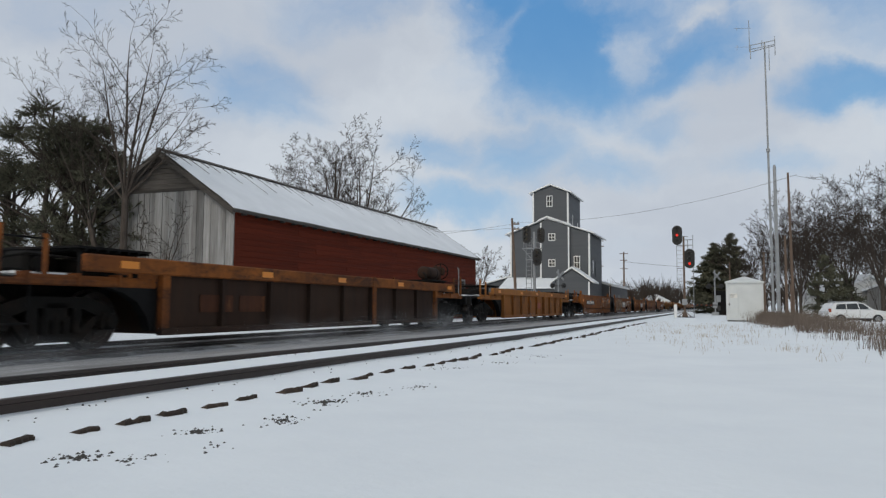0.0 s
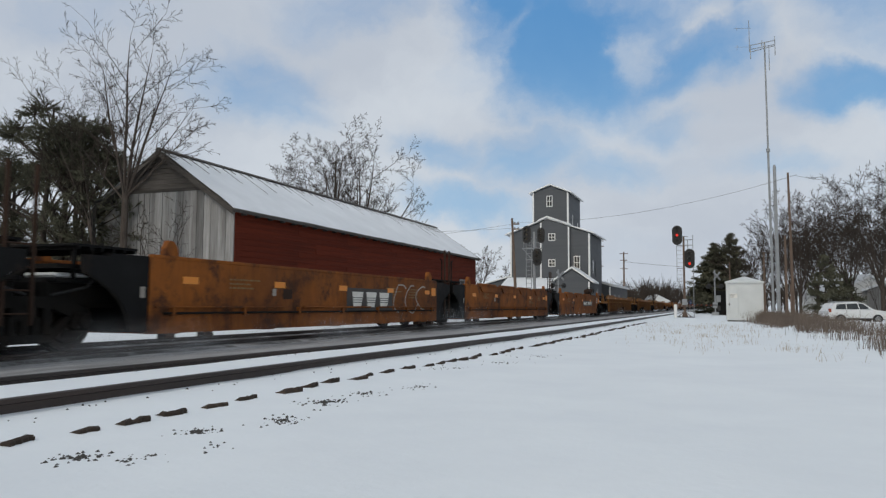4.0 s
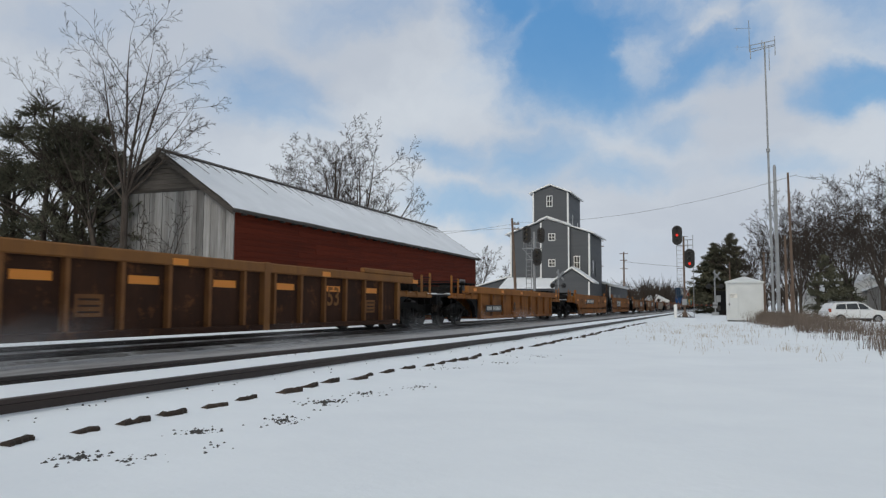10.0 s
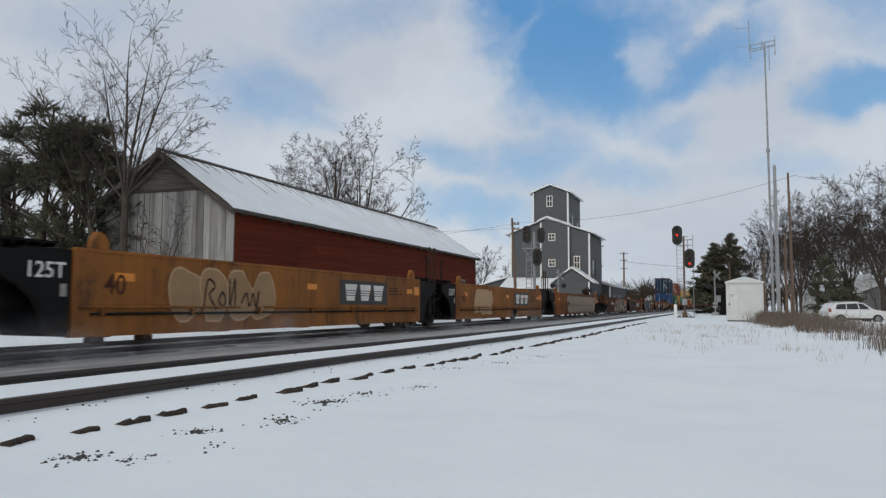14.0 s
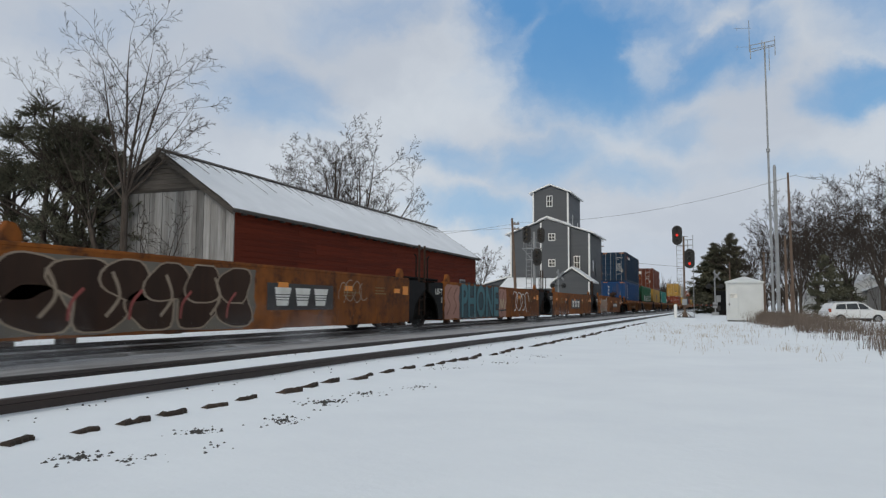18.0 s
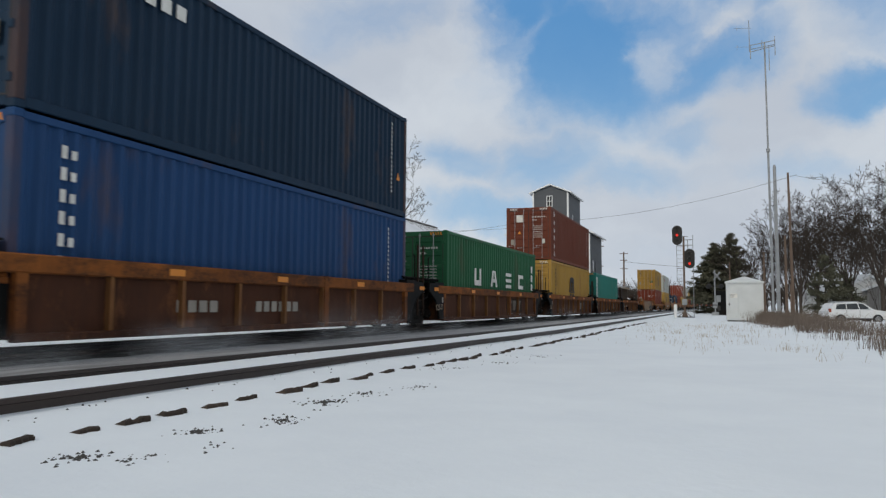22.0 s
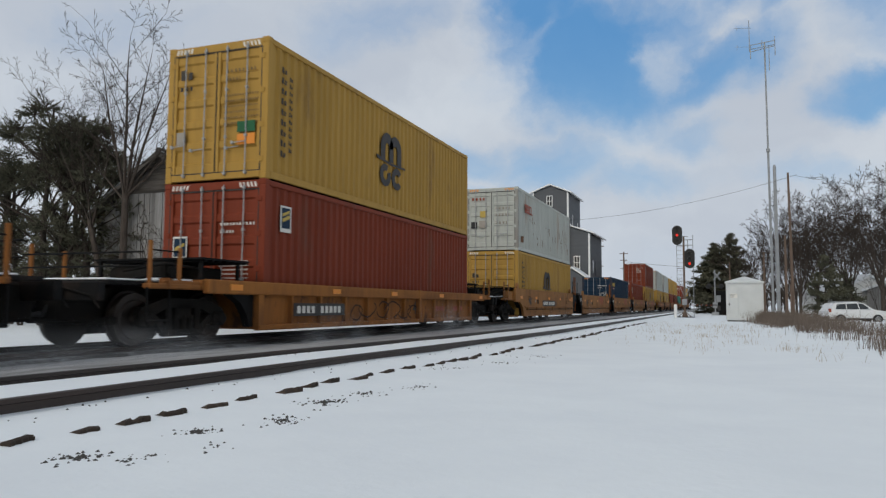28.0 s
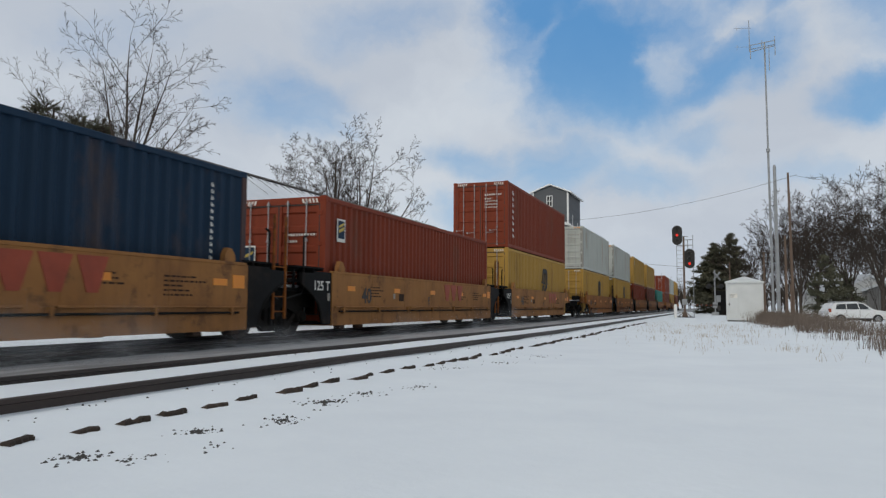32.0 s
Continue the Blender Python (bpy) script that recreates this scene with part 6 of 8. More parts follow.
# third set: brown, heavily sprayed
LAB = "rusty brown plain-sided well wagon unit "
B_SET = [(305.8, 320.4), (323.5, 336.5), (339.3, 352.6), (356.0, 368.5), (371.7, 386.0)]
for k, (a, b) in enumerate(B_SET):
    L = b - a
    u = flat(a, b, BROWN if k == 0 else ORANGE_RUST, "T" if k == 0 else "A", "T" if k == 4 else "A", ledge=False, brake=k == 4, flaps=2 if k == 4 else 0,
             label=LAB + ("with large black and cream graffiti", "with pale scrawls and logo plate", "with big teal block-letter graffiti", "with black logo plate", "with pale red-edged graffiti")[k])
    if k == 0:
        plate(u, 3.5, 5.5, .82, 1.04, "number")
    if k == 1:
        patch(u, .2, 5.6, .25, 1.34, TAN_DARK, 31, .05)
        blob_letters(u, .3, 5.4, .7, 1.36, BROWN_DARK, TAN, 32, 6, "dark sprayed letter lobes", wide=.62)
        blob_letters(u, .35, 5.5, .27, .95, BROWN_DARK, TAN, 33, 5, "dark sprayed letter lobes", wide=.56)
        for a in (.9, 2.0, 3.1, 4.3):
            ribbon(u, [(a, .5), (a + .25, .8), (a + .1, 1.15)], .03, TAN, 14)
            ribbon(u, [(a + .45, .45), (a + .5, .7), (a + .7, .9)], .025, SPRAY_RED, 14)
        plate(u, 6.0, 8.6, .58, 1.12)
        scrawl(u, 8.9, 10.3, .75, 1.28, TAN, 33, 4, .012)
    if k == 2:
        patch(u, .1, 2.2, .25, 1.38, PINK, 4, .05, .0065)
        patch(u, 5.9, 7.4, .25, 1.38, PINK, 5, .05, .0065)
        patch(u, 1.5, 6.3, .24, 1.4, TEAL_DARK, 6, .05, .0072)
        for a in (.5, 1.1, 1.7, 6.4, 6.9):
            ribbon(u, [(a - .2, .4), (a + .1, .7), (a - .15, 1.0), (a + .2, 1.3)], .025, MAROON, 0)
        word(u, "PHONE", 3.7, .8, 1.62, SPRAY_BLACK, .12, name="graffiti").matrix_basis = on_side(HW + .008, 3.95, .8) @ Matrix.Diagonal((.84, .96, 1, 1))
        word(u, "PHONE", 3.7, .8, 1.62, TEAL, .045, name="graffiti").matrix_basis = on_side(HW + .012, 3.95, .8) @ Matrix.Diagonal((.84, .96, 1, 1))
        ribbon(u, [(6.4, .55), (6.6, .95), (6.75, .6), (6.95, .95), (7.1, .55), (7.3, .9)], .045, CREAM, 3)
        ribbon(u, [(6.4, .5), (7.4, .52)], .03, SPRAY_BLACK, 3)
        scrawl(u, 8.4, 11.3, .4, 1.3, MARK_WHITE, 35, 4)
    if k in (2, 3, 4):
        word(u, "125-T", -.42, 1.12, .26, MARK_WHITE, .002, x=HW - .018)
    if k == 3:
        word(u, "40", .8, .75, .5, BROWN, .006)
        plate(u, 5.2, 8.2, .55, 1.12)
    if k == 4:
        plate(u, 8.5, 10.9, .62, .96, "number")
# five ribbed units with boxes
LAB = "rusty brown ribbed well wagon unit with orange chord"
C_SET = [(391.9, 404.2), (407.2, 419.9), (423.8, 436.4), (439.8, 452.4), (455.7, 468.3)]
for k, (a, b) in enumerate(C_SET):
    # the posts' lit edges are painted as a tan lighter than the side
    u = ribbed(a, b, BROWN, CHORD_RUST, "T" if k == 0 else "A", "T" if k == 4 else "A", top=1.32, posts=POST_TAN, label=LAB + (", empty" if k == 4 else ", loaded"), brake=k == 4)
    if k == 0:
        blocks(u, [rect(3.0 + .28 * i, 3.2 + .28 * i, .55, .75) for i in range(4)] + [rect(5.2 + .26 * i, 5.38 + .26 * i, .55, .75) for i in range(6)], SPRAY_GREY, HW - .1, "number_bar")
    elif k < 4:
        word(u, "125-T", -.45, .62, .26, TAN, .002, x=HW - .018)
        part("logo_plate", Shape().box(HW - .1095, HW - .104, 7.75, 10.35, .42, 1.0), BROWN_DARK, u, "dark plate of a faded logo")
        blocks(u, [[(8.05 + .75 * i, .5), (8.35 + .75 * i, .5), (8.55 + .75 * i, .92), (7.95 + .75 * i, .92)] for i in range(3)], TAN_DARK, HW - .103, "logo")
    else:
        blocks(u, [rect(1.2 + .3 * i, 1.42 + .3 * i, .62, .8) for i in range(8) if i != 4], SPRAY_GREY, HW - .1, "number_bar")
# one sprayed single, one ochre ribbed single
u = flat(474.6, 489.2, OCHRE, "T", "T", ledge=False, label="ochre plain-sided well wagon with black, cream and teal graffiti")
patch(u, 1.7, 10.3, .25, 1.38, SAND, 8, .1)
blob_letters(u, 1.8, 7.5, .3, 1.36, SAND, SPRAY_BLACK, 52, 4, "cream spray-painted shapes")
u = ribbed(495.6, 508.5, OCHRE, CHORD, top=1.12, pitch=1.15, posts=CHORD, label="ochre ribbed well wagon loaded with two boxes")
plate(u, 1.2, 3.4, .45, .72, "number")
for a, sd in ((3.7, 91), (5.2, 92), (6.6, 93)):
    scrawl(u, a, a + 1.2, .32, .8, BROWN_DARK, sd, 2, .02)
word(u, "40", 8.0, .6, .5, MARK_BLACK, .012, x=HW - .1)
for a in (9.4, 11.2):
    blocks(u, [rect(a + .16 * i, a + .1 + .16 * i, .52, .66) for i in range(6)], MARK_RED, HW - .1)
# the rear set
LAB = "clean ochre plain-sided well wagon unit "
D_SET = [(514.6, 528.0, "B"), (531.5, 544.0, "C"), (547.2, 559.6, "D"), (562.8, 575.2, "E"), (578.4, 591.0, "A"), (597.5, 610.0, ""), (613.4, 626.0, ""), (629.4, 642.0, ""), (645.4, 658.0, ""), (661.4, 674.0, ""), (680.0, 692.6, ""), (696.0, 708.6, ""), (712.0, 724.6, "")]
for k, (a, b, ch) in enumerate(D_SET):
    L = b - a
    u = flat(a, b, OCHRE_CLEAN if k < 5 else OCHRE, "T" if k in (0, 5, 10) else "A", "T" if k in (4, 9, 12) else "A", label=LAB + ("empty" if k == 1 else "loaded"))
    word(u, "40", 1.0 + (1.6 if k == 0 else .75), .9, .52, MARK_BLACK, .012)
    if ch:
        word(u, ch, L * (.64 if k == 0 else .48), .82, .32, MARK_BLACK)
    if k and k < 5:
        word(u, "125 T", -.45, 1.1, .3, MARK_WHITE, .003, x=HW - .018)
    if k == 0:
        plate(u, 5.2, 8.3, .68, .98, "number")
    elif k < 5:
        blocks(u, [[(7.45 + .62 * i, .84), (7.65 + .62 * i, .84), (7.82 + .62 * i, 1.36), (7.26 + .62 * i, 1.36)] for i in range(3)], MARK_RED, HW, "logo")

# boxes: metre along the train, tier, paint
LOW, HIGH = 0.29, 3.225
c = container(392.1, LOW, "blue", False, label="blue corrugated shipping container in a well wagon", seed=1)
tag_bars(c, -.55, 2.3, [(.14, .2)] * 7, face="end")
tag_bars(c, .75, 2.4, [(.3, .18)] * 6, face="side", seed=2)
tag_bars(c, 11.4, 2.45, [(.07, .07)] * 17, face="side", seed=3)
c = container(392.1, HIGH, "navy", True, label="dark navy shipping container stacked on a blue one", seed=2)
blocks(c, [rect(.75, 1.35, 2.3, 2.6)], MARK_RED)
blocks(c, [rect(1.45 + .36 * i, 1.68 + .36 * i, 2.26, 2.5) for i in range(5)], MARK_WHITE)
tag_bars(c, .25, 2.35, [(.75, .1), (.3, .1)], face="end", seed=4)
tag_bars(c, .25, 1.75, [(.55, .06)] * 8, face="end", seed=5)
part("label_plate", Shape().box(.72, .92, -.02, -.01, .9, 1.2), SPRAY_GREY, c)
tag_bars(c, 11.55, 2.5, [(.07, .07)] * 17, face="side", seed=6)
part("warning_sign", Shape().prism([(11.9, 1.0), (12.12, 1.0), (12.01, 1.22)], "x", CW, CW + .01), REFLECT, c)
c = container(408.2, LOW, "green", True, label="green corrugated shipping container with large white blocks", seed=3)
for k, (y, w) in enumerate(((2.93, .8), (5.0, .9), (7.22, .85), (9.3, .85))):
    blocks(c, (ring_block(y, y + w, 1.16, 1.8, .2)[:2] + [rect(y + .2, y + w - .2, 1.16, 1.36)], [rect(y, y + .2, 1.16, 1.8, .25), rect(y + w - .2, y + w, 1.16, 1.8, -.25), rect(y + .25, y + w - .25, 1.34, 1.48)], [rect(y, y + w, 1.16, 1.3), rect(y, y + w, 1.41, 1.55), rect(y, y + w, 1.66, 1.8)], [rect(y, y + .2, 1.16, 1.8), rect(y + .2, y + w, 1.16, 1.32), rect(y + .2, y + w, 1.64, 1.8)])[k], MARK_WHITE)
tag_bars(c, .2, 2.3, [(.75, .12), (.3, .1)], face="end", seed=7)
tag_bars(c, -.95, 1.9, [(.4, .5)], face="end", seed=8)
tag_bars(c, .3, 1.7, [(.6, .06)] * 5, face="end", seed=9)
blocks(c, [rect(11.68, 11.95, .3 + .42 * i, .62 + .42 * i) for i in range(5)], MARK_WHITE)
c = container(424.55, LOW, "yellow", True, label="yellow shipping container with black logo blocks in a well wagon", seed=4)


def arc_band(sh, cy, cz, ro, ri, a0, a1, n=10, ez=1.0):
    """A curved band on the side wall."""
    for k in range(n):
        q = [radians(a0 + (a1 - a0) * (k + d) / n) for d in (0, 1)]
        sh.prism([(cy + r * math.cos(a), cz + r * ez * math.sin(a)) for r, a in ((ro, q[0]), (ro, q[1]), (ri, q[1]), (ri, q[0]))], "x", CW, CW + .01)
    return sh


def arch_logo(c, y, z, w, h, material=MARK_BLACK):
    """A logo of two arches on a thin curved foot, above two open rings."""
    s = Shape()
    t, r = w * .19, w * .28
    for k in range(2):
        cy = y + w * .03 + r + k * (2 * r - t)
        arc_band(s, cy, z + h - r, r, r - t, 0, 180)
        for q in (cy - r, cy + r - t):
            s.prism(rect(q, q + t, z, z + h - r), "x", CW, CW + .0098)
    s.prism([(y - w * .16, z + .08), (y + w * .2, z + .02), (y + w * .5, z - .02), (y + w * 1.16, z + .0), (y + w * 1.16, z - .06), (y + w * .5, z - .08), (y - w * .12, z - .02)], "x", CW, CW + .0104)
    part("logo", s, material, c, "black logo of two arches")
    for k, cy in enumerate((y + w * .24, y + w * .76)):
        part("logo", arc_band(Shape(), cy, z - h * .52, w * .24, w * .1, 35 if k else 60, 325 if k else 385, 12, h * .4 / (w * .24)), material, c, "open ring of the logo")


arch_logo(c, 5.3, 1.3, 1.5, .9)
tag_bars(c, 1.1, 2.4, [(.16, .13)] * 9, MARK_BLACK, "side", 5)
tag_bars(c, -.95, 2.0, [(.3, .2), (.3, .12)], MARK_BLACK, "end", 5)
tag_bars(c, .2, 2.3, [(.7, .1), (.3, .1)], DIM, "end", 5)
tag_bars(c, .25, 1.6, [(.6, .05)] * 6, DIM, "end", 6)
c = container(424.55, HIGH, "oxide", True, label="oxide red shipping container stacked on a yellow one", seed=5)
tag_bars(c, .75, 2.45, [(.28, .26)] * 6, face="side", seed=10)
part("label_plate", Shape().box(-.68, -.32, -.02, -.01, 2.1, 2.5), MARK_WHITE, c)
part("warning_sign", Shape().prism([(-.6, 1.45), (-.42, 1.45), (-.51, 1.62)], "y", -.02, -.01), REFLECT, c)
part("label_plate", Shape().box(.75, .92, -.02, -.01, .9, 1.15), MARK_WHITE, c)
part("label_plate", Shape().box(-1.0, -.82, -.02, -.01, .85, 1.15), SPRAY_GREY, c)
tag_bars(c, .2, 2.35, [(.8, .1), (.3, .1)], face="end", seed=11)
tag_bars(c, .25, 1.85, [(.55, .06)] * 7, face="end", seed=12)
tag_bars(c, 11.7, 2.5, [(.07, .07)] * 14, face="side", seed=13)
c = container(440.25, LOW, "teal", False, label="teal corrugated shipping container with white end panel", seed=6)
blocks(c, [rect(.22, .72, .6, 2.6)], MARK_WHITE)
for k in range(7):
    part("marking", Shape().box(CW + .0105, CW + .014, .33, .6, .7 + .26 * k, .86 + .26 * k), PAINTS["teal"], c)
tag_bars(c, 11.5, 2.45, [(.07, .07)] * 17, face="side", seed=14)
part("warning_sign", Shape().prism([(11.0, .75), (11.3, .75), (11.15, 1.05)], "x", CW, CW + .01), REFLECT, c)
c = container(496.2, LOW, "red", True, label="red shipping container with small blue badge in a well wagon", seed=7)


def badge(c, y=None, z=2.0):
    p = part("badge", Shape().box(CW, CW + .01, .55, .95, z - .1, z + .45), MARK_WHITE, c, "white-edged blue badge with yellow waves")
    part("badge_field", Shape().box(CW + .0105, CW + .014, .59, .91, z - .02, z + .41), PAINTS["navy"], p)
    part("badge_wave", Shape().prism([(.62, z + .1), (.88, z + .2), (.88, z + .28), (.62, z + .18)], "x", CW + .0145, CW + .018).prism([(.62, z + .22), (.88, z + .32), (.88, z + .38), (.62, z + .28)], "x", CW + .0145, CW + .018), YEL, p)
    q = part("badge", Shape().box(-.98, -.62, -.02, -.012, z - .7, z - .2), MARK_WHITE, c, "white-edged blue badge with yellow waves")
    part("badge_field", Shape().box(-.95, -.65, -.026, -.021, z - .62, z - .24), PAINTS["navy"], q)
    part("badge_wave", Shape().prism([(-.92, z - .5), (-.68, z - .4), (-.68, z - .33), (-.92, z - .43)], "y", -.031, -.027), YEL, q)


badge(c)
part("label_plate", Shape().box(-.98, -.62, -.02, -.01, .62, .9), YEL, c)
part("warning_sign", Shape().prism([(-.32, .68), (-.1, .68), (-.21, .9)], "y", -.02, -.01), REFLECT, c)
tag_bars(c, .2, 2.0, [(.85, .09), (.35, .09)], face="end", seed=15)
tag_bars(c, .2, 1.25, [(.7, .05)] * 5, face="end", seed=16)
c = container(496.2, HIGH, "yellow", True, label="yellow shipping container with black logo, stacked on a red one", seed=8)
arch_logo(c, 5.25, 1.42, 1.45, .78)
tag_bars(c, .5, 2.3, [(.2, .13)] * 9, MARK_BLACK, "side", 17)
tag_bars(c, .8, 2.2, [(.12, .09)] * 11, MARK_BLACK, "side", 18)
tag_bars(c, -.92, 2.2, [(.35, .22), (.35, .14)], MARK_BLACK, "end", 19)
tag_bars(c, .25, 2.25, [(.75, .11), (.35, .1)], DIM, "end", 19)
tag_bars(c, .2, 1.75, [(.85, .07)] * 6, DIM, "end", 20)
part("label_plate", Shape().box(.55, .98, -.02, -.01, .98, 1.2), PAINTS["green"], c)
part("label_plate", Shape().box(.55, .98, -.02, -.01, .72, .94), REFLECT, c)
part("label_plate", Shape().box(-.98, -.75, -.02, -.01, .8, 1.08), SPRAY_GREY, c)
c = container(516.0, LOW, "yellow", True, label="yellow shipping container with black logo in a well wagon", seed=9)
arch_logo(c, 5.3, 1.34, 1.5, .86)
tag_bars(c, .72, 2.35, [(.2, .13)] * 8, MARK_BLACK, "side", 21)
tag_bars(c, 1.02, 2.15, [(.14, .1)] * 7, MARK_BLACK, "side", 22)
tag_bars(c, -.92, 1.7, [(.35, .2), (.35, .14)], MARK_BLACK, "end", 23)
c = container(516.0, HIGH, "white", True, label="dirty white container with rust streaks stacked on a yellow one", seed=10)
blocks(c, ring_block(1.25, 1.6, 1.88, 2.28, .1) + ring_block(1.68, 2.03, 1.88, 2.28, .1) + [rect(2.1, 2.2, 1.88, 2.28), rect(2.2, 2.4, 1.88, 1.96), rect(2.2, 2.4, 2.2, 2.28), rect(2.48, 2.58, 1.88, 2.28), rect(2.58, 2.78, 1.88, 1.96)], MARK_RED)
tag_bars(c, -.95, 2.35, [(.7, .2)], MARK_RED, "end", 24)
tag_bars(c, .2, 1.9, [(.7, .18), (.7, .18), (.6, .2)], SPRAY_GREY, "end", 25)
part("label_plate", Shape().box(-.55, -.25, -.02, -.01, 1.55, 1.85), YEL, c)
part("label_plate", Shape().box(-.98, -.7, -.02, -.01, 1.05, 1.35), SPRAY_BLACK, c)
part("label_plate", Shape().box(-.6, -.25, -.02, -.01, 1.05, 1.4), SPRAY_GREY, c)
RUST = mat("rust_streak", (0.16, 0.07, 0.03), 0.9, scale=3, bump=0.2)
q = random.Random(77)
for k in range(26):
    y, z, h = q.uniform(2.0, 11.8), q.uniform(.4, 1.6), q.uniform(.08, .4)
    part("rust_streak", Shape().prism([(y, z), (y + .04, z + .02), (y + .05, z + h), (y - .01, z + h)], "x", CW - .002, CW + .003), RUST, c)
part("rust_patch", Shape().prism([(.55, .4), (1.0, .42), (1.02, .72), (.6, .7)], "x", CW, CW + .008), RUST, c)
c = container(547.4, LOW, "navy", True, label="navy blue shipping container with yellow and red marks", seed=11)
blocks(c, [rect(.6 + .3 * i, .83 + .3 * i, 2.15, 2.45 - .02 * (i % 2)) for i in range(5)], YEL)
blocks(c, [rect(.85, 1.35, 1.92, 2.04)], MARK_RED)
tag_bars(c, 1.4, 1.93, [(.5, .07)], face="side", seed=26)
tag_bars(c, .1, 2.15, [(.8, .12), (.35, .1)], face="end", seed=27)
tag_bars(c, .2, 1.6, [(.65, .07)] * 4, face="end", seed=28)
tag_bars(c, 11.55, 2.5, [(.07, .07)] * 17, face="side", seed=29)
part("warning_sign", Shape().prism([(11.9, .75), (12.12, .75), (12.01, .97)], "x", CW, CW + .01), REFLECT, c)
c = container(563.0, LOW, "red", True, label="brick red shipping container with small blue badge", seed=12)
badge(c)
tag_bars(c, .2, 2.0, [(.85, .09), (.35, .09)], face="end", seed=30)
tag_bars(c, .2, 1.25, [(.7, .05)] * 4, face="end", seed=31)
REST = [(578.7, "yellow", "red"), (597.7, "yellow", "white"), (613.6, "yellow", "white"), (629.6, "red", "yellow"), (645.6, "oxide", "yellow"), (661.6, "teal", None), (680.2, "oxide", "red"), (696.2, "yellow", "white"), (712.2, "oxide", "yellow")]
for k, (s0, lo, hi) in enumerate(REST):
    c = container(s0, LOW, lo, True, label="%s shipping container in a well wagon" % lo, seed=20 + k)
    if lo == "yellow":
        arch_logo(c, 6.6, 1.6, 1.2, .75)
    if hi:
        c = container(s0, HIGH, hi, True, label="%s shipping container stacked on a %s one" % (hi, lo), seed=40 + k)
        tag_bars(c, .75 if hi == "red" else 1.0, 2.4, [(.25, .16)] * (8 if hi == "red" else 2), MARK_WHITE if hi != "white" else SPRAY_GREY, "side", 60 + k)
        tag_bars(c, .2, 2.3, [(.8, .12), (.35, .1), (.6, .08), (.6, .08), (.6, .08)], MARK_WHITE if hi in ("red",) else SPRAY_GREY, "end", 70 + k)


# ---- sprayed pieces on single units ----
u = UNITS[305.8]
fill_shape(u, [(5.48, 0.57), (5.68, 0.83), (6.17, 0.96), (6.2, 1.21), (6.37, 1.09), (6.54, 1.2), (6.67, 1.12), (6.79, 1.32), (6.98, 1.27), (7.21, 1.35), (7.66, 1.39), (9.02, 1.4), (9.97, 1.4), (11.04, 1.4), (12.77, 1.35), (14.54, 1.36), (14.34, 0.23), (9.34, 0.25), (6.25, 0.27), (5.49, 0.29)], SPRAY_RED, 0, "soft red sprayed background")
fill_shape(u, [(5.58, 0.62), (6.32, 0.95), (6.29, 0.79), (6.54, 0.81), (6.67, 1.06), (6.9, 1.0), (6.96, 1.1), (7.17, 1.14), (7.65, 1.4), (7.79, 1.33), (7.8, 1.15), (8.08, 1.4), (8.84, 1.4), (8.67, 1.16), (9.28, 1.4), (9.86, 1.4), (9.7, 1.18), (10.19, 1.37), (10.72, 1.4), (11.82, 1.38), (12.1, 1.39), (12.73, 1.1), (13.14, 1.14), (13.2, 0.86), (13.58, 0.88), (14.15, 0.6), (13.48, 0.41), (13.44, 0.23), (11.09, 0.23), (9.74, 0.23), (7.31, 0.27), (6.31, 0.27), (6.09, 0.32), (6.18, 0.39)], CREAM, 1, "cream sprayed outline")
fill_shape(u, [(5.8, 0.7), (6.28, 0.9), (6.25, 0.77), (6.69, 0.8), (6.7, 0.64), (6.23, 0.62), (6.22, 0.5)], SPRAY_BLACK, 2, "black sprayed letter shape")
fill_shape(u, [(7.08, 1.12), (7.63, 1.4), (7.72, 1.25), (7.78, 1.04), (7.49, 0.72), (7.25, 0.49), (6.37, 0.28), (6.79, 0.56), (7.06, 0.64), (6.78, 0.65), (7.18, 0.96)], SPRAY_BLACK, 2, "black sprayed letter shape")
fill_shape(u, [(7.7, 0.62), (7.88, 1.05), (8.14, 1.31), (8.78, 1.4), (8.61, 1.14), (8.32, 1.06), (8.22, 0.76), (8.13, 0.51), (7.71, 0.31), (7.46, 0.28)], SPRAY_BLACK, 2, "black sprayed letter shape")
fill_shape(u, [(8.32, 1.06), (8.67, 1.09), (9.22, 1.4), (9.33, 1.21), (9.31, 0.81), (9.07, 0.5), (8.95, 0.28), (8.03, 0.28), (8.34, 0.66)], SPRAY_BLACK, 2, "black sprayed letter shape")
fill_shape(u, [(9.29, 1.25), (9.83, 1.4), (9.63, 1.14), (10.21, 0.99), (10.4, 0.79), (10.01, 0.49), (9.67, 0.26), (9.08, 0.27), (9.32, 0.54), (9.58, 0.7), (9.37, 0.89)], SPRAY_BLACK, 2, "black sprayed letter shape")
fill_shape(u, [(10.8, 1.4), (11.64, 1.32), (11.66, 0.98), (11.24, 0.66), (11.59, 0.52), (11.51, 0.23), (9.74, 0.25), (10.6, 0.53), (10.75, 0.83), (11.14, 0.97), (11.05, 1.19)], SPRAY_BLACK, 2, "black sprayed letter shape")
fill_shape(u, [(11.65, 1.19), (12.1, 1.29), (12.68, 1.07), (12.64, 0.81), (13.01, 0.52), (13.38, 0.23), (12.42, 0.23), (12.51, 0.52), (12.03, 0.71), (11.78, 0.23), (11.43, 0.23), (11.67, 0.66)], SPRAY_BLACK, 2, "black sprayed letter shape")
fill_shape(u, [(10.24, 0.97), (10.31, 1.25), (10.72, 1.39), (10.88, 1.1), (10.63, 0.9)], SPRAY_BLACK, 2, "black sprayed letter shape")
